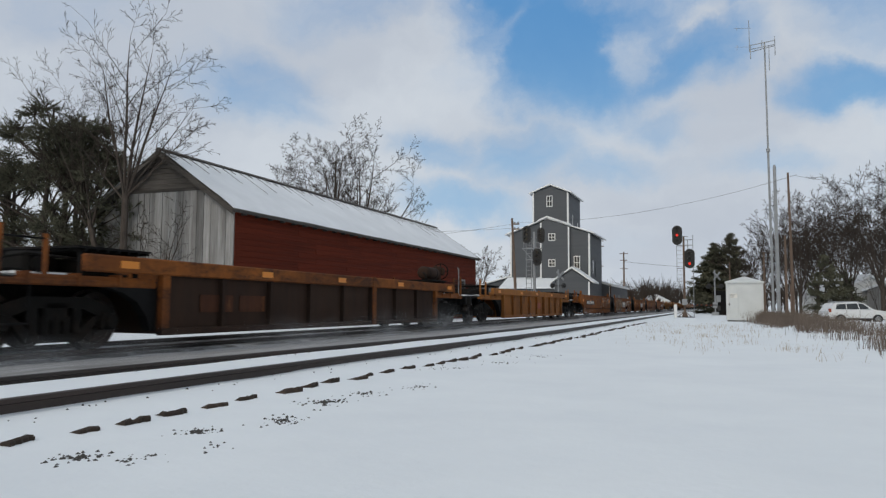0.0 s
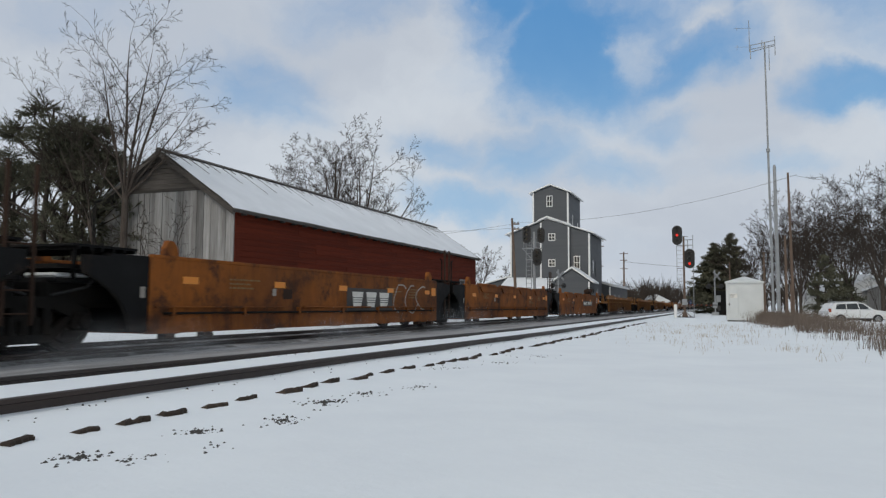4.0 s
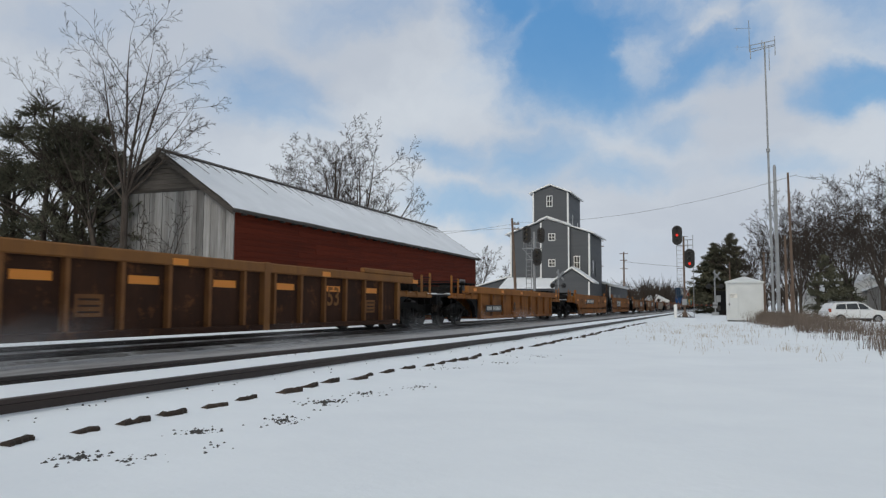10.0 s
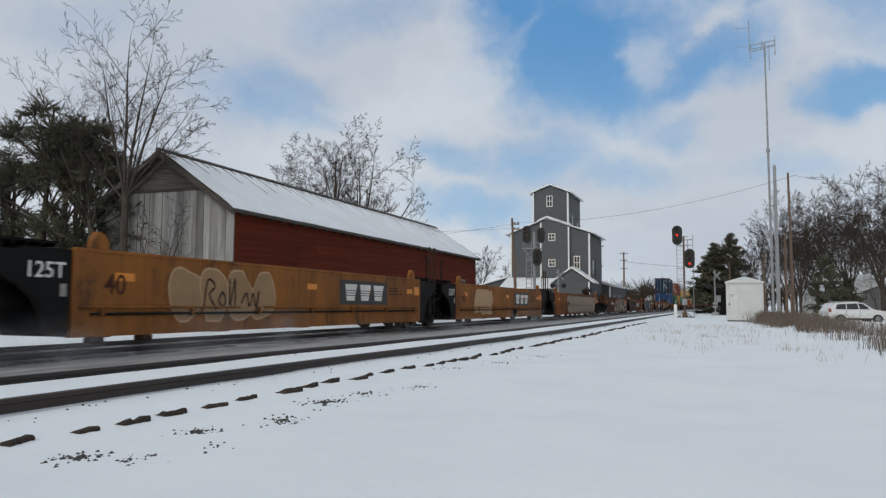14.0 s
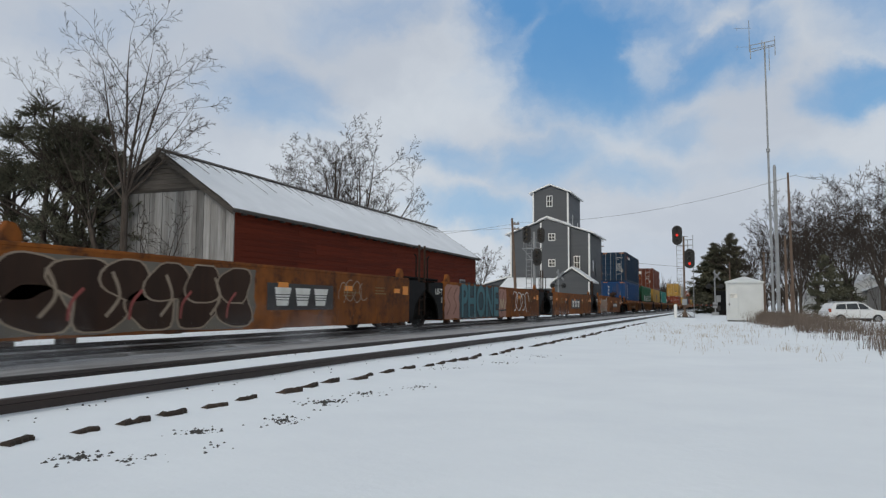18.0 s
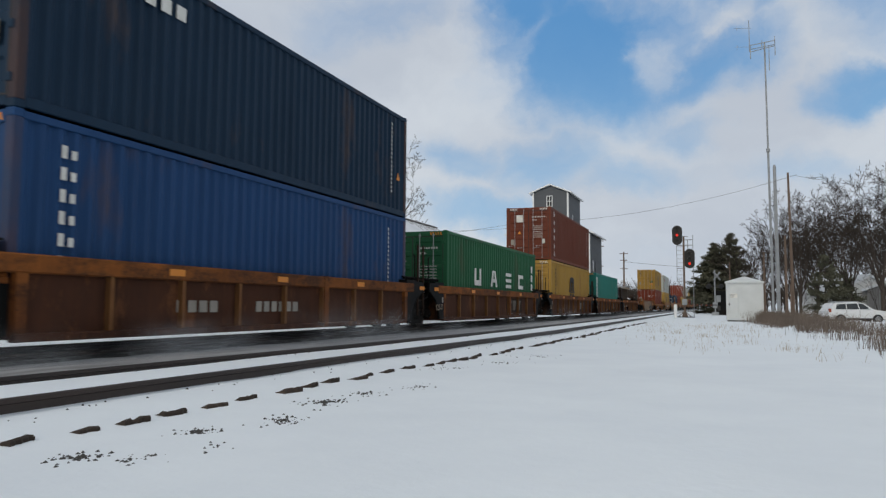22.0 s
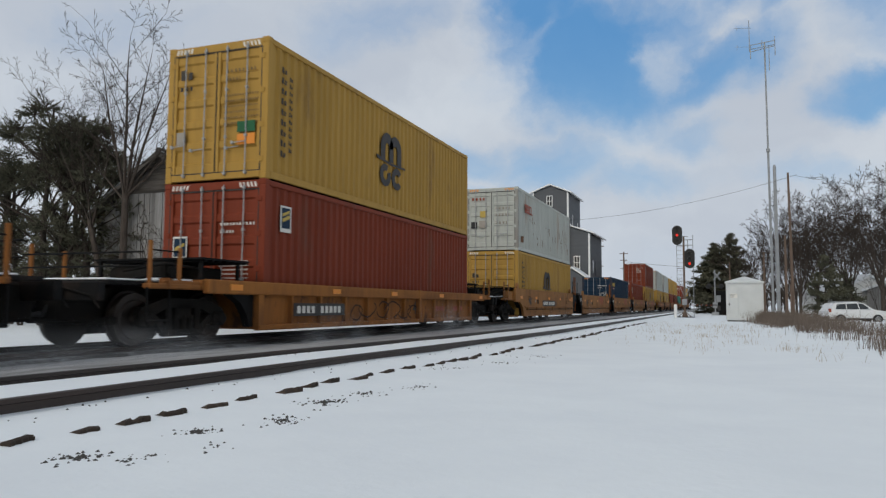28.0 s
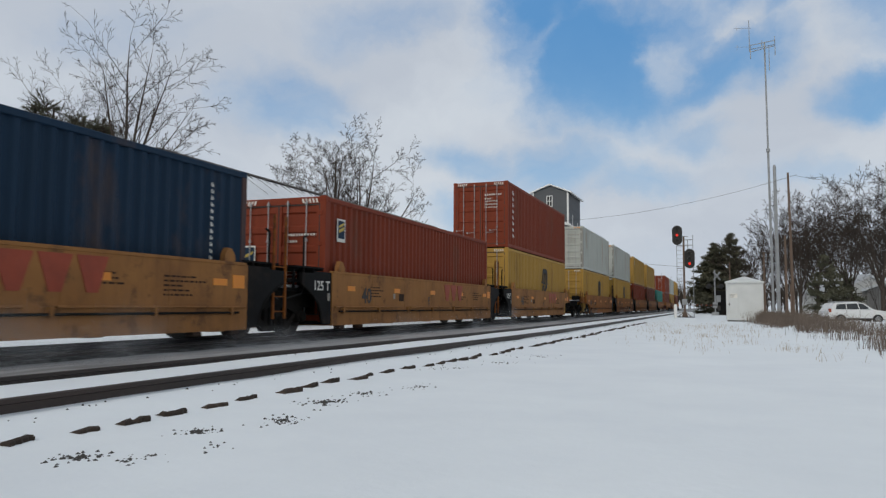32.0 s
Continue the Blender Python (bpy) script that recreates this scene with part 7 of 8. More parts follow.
fill_shape(u, [(6.56, 0.8), (6.72, 1.04), (6.86, 0.93), (7.09, 0.87), (6.79, 0.62), (6.57, 0.64)], SPRAY_BLACK, 2, "black sprayed letter shape")
fill_shape(u, [(6.42, 0.28), (6.79, 0.51), (7.3, 0.55), (7.22, 0.28)], SPRAY_BLACK, 2, "black sprayed letter shape")
fill_shape(u, [(8.42, 0.91), (8.62, 1.01), (8.96, 0.91), (8.7, 0.54), (8.48, 0.77)], CREAM, 3, "cream sprayed wedge")
fill_shape(u, [(7.25, 0.49), (7.59, 0.76), (7.55, 0.55), (7.7, 0.59), (7.46, 0.28)], CREAM, 3, "cream sprayed wedge")
fill_shape(u, [(8.02, 0.37), (8.23, 0.58), (8.33, 0.36)], CREAM, 3, "cream sprayed wedge")
fill_shape(u, [(8.89, 0.35), (9.32, 0.66), (9.36, 0.38), (9.2, 0.46)], CREAM, 3, "cream sprayed wedge")
fill_shape(u, [(9.64, 0.86), (9.92, 0.8), (9.66, 0.54)], CREAM, 3, "cream sprayed wedge")
fill_shape(u, [(11.24, 0.66), (11.45, 0.71), (11.41, 0.57)], CREAM, 3, "cream sprayed wedge")
fill_shape(u, [(12.03, 0.71), (12.21, 0.85), (12.51, 0.33), (12.14, 0.24)], CREAM, 3, "cream sprayed wedge")
fill_shape(u, [(10.93, 0.23), (11.09, 0.37), (11.26, 0.23)], CREAM, 3, "cream sprayed wedge")
fill_shape(u, [(7.71, 0.86), (7.96, 1.05), (7.82, 0.69)], CREAM, 3, "cream sprayed wedge")
fill_shape(u, [(8.52, 0.79), (8.72, 0.77), (8.64, 0.6)], SPRAY_RED, 4)
fill_shape(u, [(7.46, 1.2), (7.63, 1.37), (7.7, 1.14)], TEAL_DARK, 3, "dark teal sprayed accent")
fill_shape(u, [(9.1, 1.2), (9.22, 1.38), (9.29, 1.19)], TEAL_DARK, 3, "dark teal sprayed accent")
fill_shape(u, [(5.95, 0.7), (6.52, 0.72), (6.52, 0.65), (6.03, 0.64)], TEAL_DARK, 3, "dark teal sprayed accent")
fill_shape(u, [(7.68, 0.34), (7.8, 0.51), (7.99, 0.53), (7.92, 0.35)], TEAL_DARK, 3, "dark teal sprayed accent")
fill_shape(u, [(6.71, 0.36), (6.97, 0.56), (7.07, 0.42)], TEAL_DARK, 3, "dark teal sprayed accent")
fill_shape(u, [(10.35, 1.08), (10.45, 1.3), (10.69, 1.33), (10.77, 1.09), (10.58, 0.98)], TEAL_DARK, 3, "dark teal sprayed accent")
fill_shape(u, [(12.64, 0.78), (13.52, 0.81), (14.03, 0.6), (13.53, 0.5), (12.8, 0.57)], TEAL_DARK, 3, "dark teal sprayed accent")
ribbon(u, [(7.09, 0.85), (7.44, 0.69)], 0.012, MARK_WHITE, 4)
ribbon(u, [(7.82, 0.64), (8.26, 0.64)], 0.012, MARK_WHITE, 4)
ribbon(u, [(8.32, 1.04), (8.67, 1.07), (8.96, 0.91)], 0.012, MARK_WHITE, 4)
ribbon(u, [(8.87, 0.66), (9.07, 0.56)], 0.012, MARK_WHITE, 4)
ribbon(u, [(9.32, 0.66), (9.65, 0.72), (10.2, 1.01)], 0.012, MARK_WHITE, 4)
ribbon(u, [(11.08, 0.62), (11.67, 0.59), (11.87, 0.23)], 0.012, MARK_WHITE, 4)
ribbon(u, [(10.37, 0.53), (10.75, 0.66), (10.46, 0.36)], 0.012, MARK_WHITE, 4)
ribbon(u, [(11.74, 1.21), (12.0, 1.36)], 0.012, MARK_WHITE, 4)
fill_shape(u, [(7.11, 1.04), (7.57, 1.05), (7.57, 1.17), (7.1, 1.15)], REFLECT, 5, "orange reflective patch")
fill_shape(u, [(8.95, 1.03), (9.4, 1.05), (9.39, 1.15), (8.95, 1.14)], REFLECT, 5, "orange reflective patch")
fill_shape(u, [(11.14, 1.01), (11.61, 1.02), (11.61, 1.13), (11.14, 1.11)], REFLECT, 5, "orange reflective patch")
fill_shape(u, [(13.31, 0.89), (13.63, 0.89), (13.62, 1.1), (13.3, 1.09)], REFLECT, 5, "orange reflective patch")
u = UNITS[474.6]
fill_shape(u, [(10.49, 1.1), (11.51, 1.19), (11.36, 1.01), (11.69, 0.86), (11.38, 0.71), (11.95, 0.5), (11.76, 0.23), (10.4, 0.23), (10.36, 1.03)], MAROON, 1, "maroon sprayed shadow")
ribbon(u, [(7.39, 1.33), (7.55, 1.23), (7.83, 1.0), (8.03, 0.92), (8.11, 0.73), (8.03, 0.54), (7.79, 0.26)], 0.03, SPRAY_BLACK, 2)
fill_shape(u, [(7.96, 1.08), (8.01, 1.2), (8.26, 1.25), (8.59, 1.23), (8.65, 1.14), (8.5, 0.99), (8.14, 0.98)], SPRAY_BLACK, 2, "black sprayed shape")
fill_shape(u, [(8.65, 1.18), (8.86, 1.22), (8.7, 1.04), (8.62, 1.01)], SPRAY_BLACK, 2, "black sprayed shape")
fill_shape(u, [(7.92, 0.48), (8.09, 0.54), (8.23, 0.52), (8.22, 0.73), (8.11, 0.69), (7.98, 0.58)], SPRAY_BLACK, 2, "black sprayed shape")
fill_shape(u, [(8.53, 0.51), (8.87, 0.55), (8.86, 0.73), (8.54, 0.69)], SPRAY_BLACK, 2, "black sprayed shape")
fill_shape(u, [(9.0, 1.03), (9.52, 1.05), (9.53, 0.91), (9.39, 0.8), (9.8, 0.92), (9.87, 0.74), (9.41, 0.52), (9.39, 0.44), (9.11, 0.44), (9.13, 0.57), (8.86, 0.8), (8.86, 0.88), (9.04, 0.88)], SPRAY_BLACK, 2, "black sprayed shape")
fill_shape(u, [(9.78, 1.18), (9.97, 1.18), (10.11, 0.75), (10.0, 0.61), (9.84, 0.65), (9.92, 0.88)], SPRAY_BLACK, 2, "black sprayed shape")
ribbon(u, [(8.13, 1.14), (8.3, 1.2), (8.54, 1.16), (8.31, 1.09), (8.13, 1.14)], 0.02, CREAM, 3)
ribbon(u, [(8.85, 1.19), (8.86, 0.86), (8.76, 0.57), (8.78, 0.29)], 0.012, SPRAY_BLACK, 2)
ribbon(u, [(10.45, 1.2), (10.27, 0.89), (10.18, 0.75), (10.25, 0.65)], 0.02, SPRAY_BLACK, 2)
ribbon(u, [(10.06, 1.18), (10.18, 0.77)], 0.012, SPRAY_BLACK, 3)
fill_shape(u, [(9.08, 0.61), (9.45, 0.83), (9.62, 0.81), (9.19, 0.57)], SAND, 3, "cream sprayed shape")
fill_shape(u, [(10.06, 1.17), (10.38, 1.18), (10.18, 0.77)], SAND, 3, "cream sprayed shape")
fill_shape(u, [(8.57, 0.57), (8.82, 0.61), (8.84, 0.69), (8.59, 0.65)], TEAL, 3, "teal sprayed accent")
fill_shape(u, [(9.17, 0.95), (9.25, 0.99), (9.3, 0.93), (9.24, 0.87)], TEAL, 3, "teal sprayed accent")
fill_shape(u, [(9.13, 0.48), (9.22, 0.53), (9.34, 0.5), (9.3, 0.46)], TEAL, 3, "teal sprayed accent")
fill_shape(u, spot(10.15, 0.43, 0.21, 0.21), SPRAY_BLACK, 2)
fill_shape(u, spot(10.16, 0.42, 0.16, 0.16), SAND, 3)
fill_shape(u, [(9.66, 0.65), (9.86, 0.83), (9.9, 0.61)], TEAL, 2, "teal sprayed shape")
fill_shape(u, [(10.46, 0.94), (10.92, 0.85), (11.04, 0.68), (11.61, 0.66), (11.58, 0.55), (11.31, 0.48), (11.16, 0.36), (10.59, 0.46), (10.42, 0.37), (10.35, 0.51)], TEAL, 2, "teal sprayed shape")
ribbon(u, [(10.59, 1.13), (10.67, 0.92), (10.8, 1.14), (10.74, 0.94)], 0.014, CREAM, 3)
ribbon(u, [(10.8, 1.12), (11.09, 1.18), (10.92, 0.92), (11.21, 0.98), (11.13, 1.13)], 0.014, CREAM, 3)
ribbon(u, [(10.57, 0.89), (10.92, 0.89), (11.21, 1.01)], 0.014, CREAM, 3)
fill_shape(u, spot(11.46, 1.00, 0.12, 0.09), TEAL, 2)
fill_shape(u, spot(11.68, 1.06, 0.07, 0.04), TEAL, 2)
ribbon(u, [(12.37, 0.77), (12.49, 1.04), (12.64, 0.8), (12.82, 1.02), (12.93, 0.77)], 0.02, DIM, 2)
ribbon(u, [(12.32, 0.98), (12.63, 1.07), (13.06, 1.0)], 0.02, DIM, 2)
ribbon(u, [(12.46, 0.71), (12.73, 0.82), (13.03, 0.71)], 0.02, DIM, 2)
word(u, "40", 12.75, .66, .46, MARK_BLACK, .008)
part("data_panel", Shape().box(HW + .001, HW + .006, 13.05, 13.5, .55, .8), MARK_BLACK, u, "black stencilled panel")
u = UNITS[371.7]
fill_shape(u, [(1.38, 1.35), (1.54, 1.24), (1.88, 1.2), (2.32, 1.27), (2.4, 1.38), (2.46, 1.23), (2.88, 1.21), (3.59, 1.18), (4.14, 1.26), (4.62, 1.37), (4.49, 1.07), (4.68, 0.78), (4.58, 0.37), (4.35, 0.25), (3.63, 0.33), (1.43, 0.27), (1.18, 0.51), (1.32, 0.75), (1.48, 0.95)], TAN, 1, "pale sprayed letter block")
ribbon(u, [(1.38, 1.35), (1.54, 1.22), (1.88, 1.18), (2.32, 1.25), (2.42, 1.39), (2.5, 1.23), (2.98, 1.2), (3.59, 1.17), (4.14, 1.24), (4.62, 1.37)], 0.018, MARK_WHITE, 3)
ribbon(u, [(4.62, 1.37), (4.49, 1.07), (4.68, 0.72), (4.41, 0.25)], 0.018, MARK_WHITE, 3)
ribbon(u, [(1.43, 0.27), (1.16, 0.54), (1.36, 0.8)], 0.018, MARK_WHITE, 3)
ribbon(u, [(1.71, 0.36), (1.68, 0.85), (2.15, 0.96), (2.26, 0.55), (2.53, 0.6), (2.61, 0.89), (2.24, 1.01)], 0.02, SPRAY_RED, 2)
ribbon(u, [(2.88, 1.16), (2.85, 0.71), (3.11, 0.5), (3.35, 0.77)], 0.02, SPRAY_RED, 2)
ribbon(u, [(3.59, 1.16), (3.51, 0.55), (3.63, 0.33)], 0.02, SPRAY_RED, 2)
ribbon(u, [(4.38, 1.01), (3.87, 0.94), (3.82, 0.77), (4.27, 0.72), (4.28, 0.51), (3.89, 0.52)], 0.02, SPRAY_RED, 2)
ribbon(u, [(2.35, 0.58), (2.45, 0.68), (2.53, 0.58), (2.42, 0.5), (2.35, 0.58)], 0.02, SPRAY_RED, 2)
ribbon(u, [(1.31, 0.3), (1.22, 0.49), (1.37, 0.61), (1.69, 0.7)], 0.02, SPRAY_RED, 2)
ribbon(u, [(0.31, 1.14), (0.41, 1.31), (0.56, 1.15), (0.73, 1.32)], 0.016, TAN, 2)
ribbon(u, [(0.32, 1.05), (0.56, 1.13), (0.78, 1.05)], 0.016, TAN, 2)
ribbon(u, [(0.34, 0.7), (0.5, 0.86), (0.65, 0.7), (0.83, 0.84)], 0.016, TAN, 2)
ribbon(u, [(0.35, 0.45), (0.58, 0.65), (0.73, 0.47), (0.91, 0.61)], 0.016, TAN, 2)
ribbon(u, [(0.38, 0.39), (0.81, 0.42)], 0.016, TAN, 2)
ribbon(u, [(4.85, 1.2), (4.98, 0.9), (5.16, 1.18), (5.09, 0.78)], 0.016, TAN, 2)
fill_shape(u, [(1.05, 0.91), (1.52, 0.92), (1.51, 1.13), (1.04, 1.11)], REFLECT, 3, "orange reflective patch")


# ---- trees, weeds ----
def tube(V, F, p0, p1, r0, r1, n):
    d = (p1 - p0)
    ln = d.length or 1e-6
    d = d / ln
    a = d.cross(Vector((0.3, 0.2, 1)) if abs(d.z) < .9 else Vector((1, .1, 0))).normalized()
    b = d.cross(a)
    o = len(V)
    for p, r in ((p0, r0), (p1, r1)):
        for i in range(n):
            t = 2 * math.pi * i / n
            V.append(tuple(p + a * (r * math.cos(t)) + b * (r * math.sin(t))))
    for i in range(n):
        F.append((o + i, o + (i + 1) % n, o + n + (i + 1) % n, o + n + i))


def raw(name, V, F, material, parent, label=""):
    me = bpy.data.meshes.new(name)
    me.from_pydata(V, [], F)
    me.polygons.foreach_set("use_smooth", [True] * len(F))
    me.materials.append(material)
    return part(name, me, material, parent, label)


def bare_tree(x, y, h, seed, spread=.5, r=None, levels=5, lean=0.0, stems=1, first=.25, label="bare deciduous tree with fine dark twigs", twigs=1.0, group="bare trees", limbs=()):
    fine = max(.008, math.hypot(x, y) / 4600)
    q = random.Random(seed)
    r = r or h * .016
    T = thing("tree", label, "tree", (x, y, 0), group)
    V1, F1, V2, F2 = [], [], [], []
    SEG = (7, 6, 5, 4, 3)

    BEND, RISE = (.035, .05, .08, .10, .11), (.006, .012, .015, .01, 0)

    def grow(p, d, ln, rad, lv, turn):
        n, w, base = SEG[min(lv, 4)], min(lv, 4), rad
        for k in range(n):
            d = (d + Vector((q.gauss(0, BEND[w]), q.gauss(0, BEND[w]), q.gauss(RISE[w], BEND[w] * .5)))).normalized()
            p1 = p + d * (ln / n)
            r1 = max(base * (1 - .88 * (k + 1) / n), fine * .7)
            tube(*((V1, F1) if lv < 2 else (V2, F2)), p, p1, rad, r1, 6 if lv == 0 else (4 if lv == 1 else 3))
            if lv < levels - 1 and (k > 0 or lv > 1) and (lv < 2 or q.random() < twigs):
                turn += 2.4 + q.gauss(0, .4)
                a = d.cross(Vector((.2, .1, 1)) if abs(d.z) < .9 else Vector((1, .2, 0))).normalized()
                side = a * math.cos(turn) + d.cross(a) * math.sin(turn)
                an = q.uniform(.45, .85) * (.7 + spread * .6)
                nd = (d * math.cos(an) + side * math.sin(an)).normalized()
                grow(p1, nd, ln * (1 - .45 * k / n) * q.uniform(.34, .58), max(r1 * q.uniform(.5, .72), fine), lv + 1, q.uniform(0, 6))
            p, rad = p1, r1
    if limbs:
        # a straight trunk with main limbs: bearing from the right of the view, tilt, length, height of the fork
        p, top = Vector((0, 0, -.1)), Vector((lean * h * first, 0, h * first))
        tube(V1, F1, p, top, r * 1.25, r, 9)
        for bearing, tilt, ln, z in limbs:
            b, tl = radians(bearing) + YAW, radians(tilt)
            at = p.lerp(top, min(1, z / (h * first)))
            at.z = z
            grow(at, Vector((math.cos(b) * math.sin(tl), math.sin(b) * math.sin(tl), math.cos(tl))), ln, r * (.62 if tilt < 20 else .4), 0, q.uniform(0, 6))
        stems = 0
    for s in range(stems):
        a = q.uniform(0, 6.28)
        d0 = Vector((lean + (.22 * math.cos(a) if stems > 1 else 0), .22 * math.sin(a) if stems > 1 else 0, 1)).normalized()
        p = Vector((.15 * math.cos(a) * (stems > 1), .15 * math.sin(a) * (stems > 1), -.1))
        tr = h * first
        tube(V1, F1, p, p + d0 * tr, r * 1.25, r, 9)
        lead = 1 if h < 5 else (5 if h < 12.5 else 6)
        for j in range(lead):
            b = a + j * 6.2832 / lead + q.gauss(0, .3)
            tilt = (q.uniform(.16, .62) * (.6 + spread)) if lead > 1 else .1
            if j == 0:
                tilt *= .25
            dj = (d0 + Vector((math.cos(b), math.sin(b), 0)) * tilt).normalized()
            start = p + d0 * tr * (1 if j < 2 else q.uniform(.72, 1.0))
            grow(start, dj, (h - tr) * q.uniform(.78, 1.0) * (1 - tilt * .25), r * (.72 if lead > 1 else 1) * q.uniform(.7, 1), 0 if lead > 1 else 1, q.uniform(0, 6))
    # grown to its height
    g = (h + .1) / (max(v[2] for v in V1 + V2) + .1)
    for V in (V1, V2):
        V[:] = [(a * g, b * g, (c + .1) * g - .1) for a, b, c in V]
    raw("trunk", V1, F1, BARK, T)
    raw("crown", V2, F2, TWIG, T)
    return T


def needles(V, F, p, d, ln, q, n, size):
    """A spray of needle clumps: crossed thin leaves round a twig."""
    for k in range(n):
        t = q.random()
        c = p + d * (ln * t) + Vector((q.gauss(0, size * .35), q.gauss(0, size * .35), q.gauss(0, size * .25)))
        a = Vector((q.gauss(0, 1), q.gauss(0, 1), q.gauss(.2, .6))).normalized() * size * q.uniform(.5, 1.1)
        b = a.cross(Vector((q.gauss(0, 1), q.gauss(0, 1), q.gauss(0, 1)))).normalized() * size * .16
        o = len(V)
        V += [tuple(c - b), tuple(c + a * .5 - b * .6), tuple(c + a), tuple(c + a * .5 + b * .9), tuple(c + b)]
        F.append((o, o + 1, o + 2, o + 3, o + 4))


def pine(x, y, h, seed, width, bottom=.15, dense=1.0, cone=True, stems=1, label="dark green pine tree", size=.34, lumps=None, open_below=False):
    q = random.Random(seed)
    T = thing("pine_tree", label, "tree", (x, y, 0), "evergreens")
    V1, F1, V2, F2 = [], [], [], []
    for s in range(stems):
        base = Vector((q.gauss(0, width * .12) * (stems > 1), q.gauss(0, .4) * (stems > 1), -.1))
        top = base + Vector((q.gauss(0, .5) * (stems > 1), 0, h * (1 if s == 0 else q.uniform(.7, .95))))
        prev = base
        for k in range(1, 9):
            p = base.lerp(top, k / 8) + Vector((q.gauss(0, .05), q.gauss(0, .05), 0))
            tube(V1, F1, prev, p, h * .02 * (1 - (k - 1) / 9), h * .02 * (1 - k / 9), 7)
            prev = p
        n = int(h * 9 * dense)
        for k in range(n):
            t = bottom + (1 - bottom) * (k + q.random()) / n
            p = base.lerp(top, t)
            a = q.uniform(0, 6.28)
            if cone:
                ln = width * .5 * (1 - t) ** .75 * q.uniform(.6, 1.1) + .15
            else:
                ln = width * .5 * max(.12, math.sin(math.pi * min(1, .12 + t * .86)) ** .7) * q.uniform(.45, 1.15)
            rich = 1.0
            if open_below:
                rich = .3 if t < .55 else 1.7
                ln = width * .5 * q.uniform(.5, 1.1) * (.62 if t < .55 else math.sqrt(max(.06, 1 - ((t - .74) / .28) ** 2)))
            if lumps and noise.noise((t * lumps, a * 1.2, seed)) < -.18:
                continue
            d = Vector((math.cos(a), math.sin(a), q.uniform(-.1, .35))).normalized()
            tube(V1, F1, p, p + d * ln, .03, .012, 3)
            needles(V2, F2, p + d * ln * .3, d, ln * .75, q, int(ln * 34 * dense * rich), size)
            for j in range(3):
                e = (d + Vector((q.gauss(0, .7), q.gauss(0, .7), q.gauss(.1, .3)))).normalized()
                needles(V2, F2, p + d * ln * q.uniform(.4, .9), e, ln * .4, q, int(ln * 12 * dense * rich), size)
    raw("trunk", V1, F1, BARK, T)
    raw("crown", V2, F2, NEEDLE, T)
    return T


def ragged_pine(x, y, h, seed, half, label):
    """An old pine: a ragged dome of clumps on open boughs, with drooping thin boughs below."""
    q = random.Random(seed)
    T = thing("pine_tree", label, "tree", (x, y, 0), "evergreens")
    V1, F1, V2, F2 = [], [], [], []
    stems = []
    for s in range(2):
        base, top = Vector((-.5 + .9 * s, 0, -.1)), Vector((-.2 + .5 * s, q.uniform(-.3, .3), h * (.93 - .1 * s)))
        pts = [base.lerp(top, k / 7) + Vector((q.gauss(0, .08), q.gauss(0, .08), 0)) for k in range(8)]
        for k in range(7):
            tube(V1, F1, pts[k], pts[k + 1], .17 * (1 - k / 9), .17 * (1 - (k + 1) / 9), 7)
        stems.append((base, top))
    spots = []
    for k in range(26):
        a, t, w = q.uniform(0, 6.28), math.sqrt(q.random()), q.uniform(-1, 1)
        spots.append((Vector((half * .88 * t * math.cos(a), half * .6 * t * math.sin(a), h * .83 + h * .13 * w * math.sqrt(max(.05, 1 - t * t)) - .3 * t)), q.uniform(.5, .85), 1.0))
    for k in range(30):
        a, t = q.uniform(0, 6.28), q.uniform(.3, 1.15)
        spots.append((Vector((half * t * math.cos(a), half * .7 * t * math.sin(a), h * q.uniform(.2, .62))), q.uniform(.5, .9), .62))
    for c, size, rich in spots:
        b, tp = q.choice(stems)
        w = max(.12, min(.92, (c.z - .9) / h))
        root = b.lerp(tp, w)
        mid = root.lerp(c, .55) + Vector((q.gauss(0, .12), q.gauss(0, .12), q.uniform(0, .25)))
        tube(V1, F1, root, mid, .05, .035, 4)
        tube(V1, F1, mid, c, .035, .015, 4)
        for j in range(int(58 * rich)):
            d = Vector((q.gauss(0, 1), q.gauss(0, 1), q.gauss(.15, .55))).normalized()
            e = c + d * size * q.uniform(.45, 1.1)
            e.z -= .15 * (1 - rich)
            if j % 2:
                tube(V1, F1, c, e, .012, .008, 3)
            for _ in range(13):
                f_ = c.lerp(e, q.uniform(.45, 1.05))
                a_ = (d + Vector((q.gauss(0, .7), q.gauss(0, .7), q.gauss(0, .6)))).normalized() * q.uniform(.10, .24)
                b_ = a_.cross(Vector((q.gauss(0, 1), q.gauss(0, 1), q.gauss(0, 1)))).normalized() * .016
                o = len(V2)
                V2 += [tuple(f_ - b_), tuple(f_ + a_), tuple(f_ + b_)]
                F2.append((o, o + 1, o + 2))
    raw("trunk", V1, F1, BARK, T)
    raw("crown", V2, F2, NEEDLE, T)
    return T


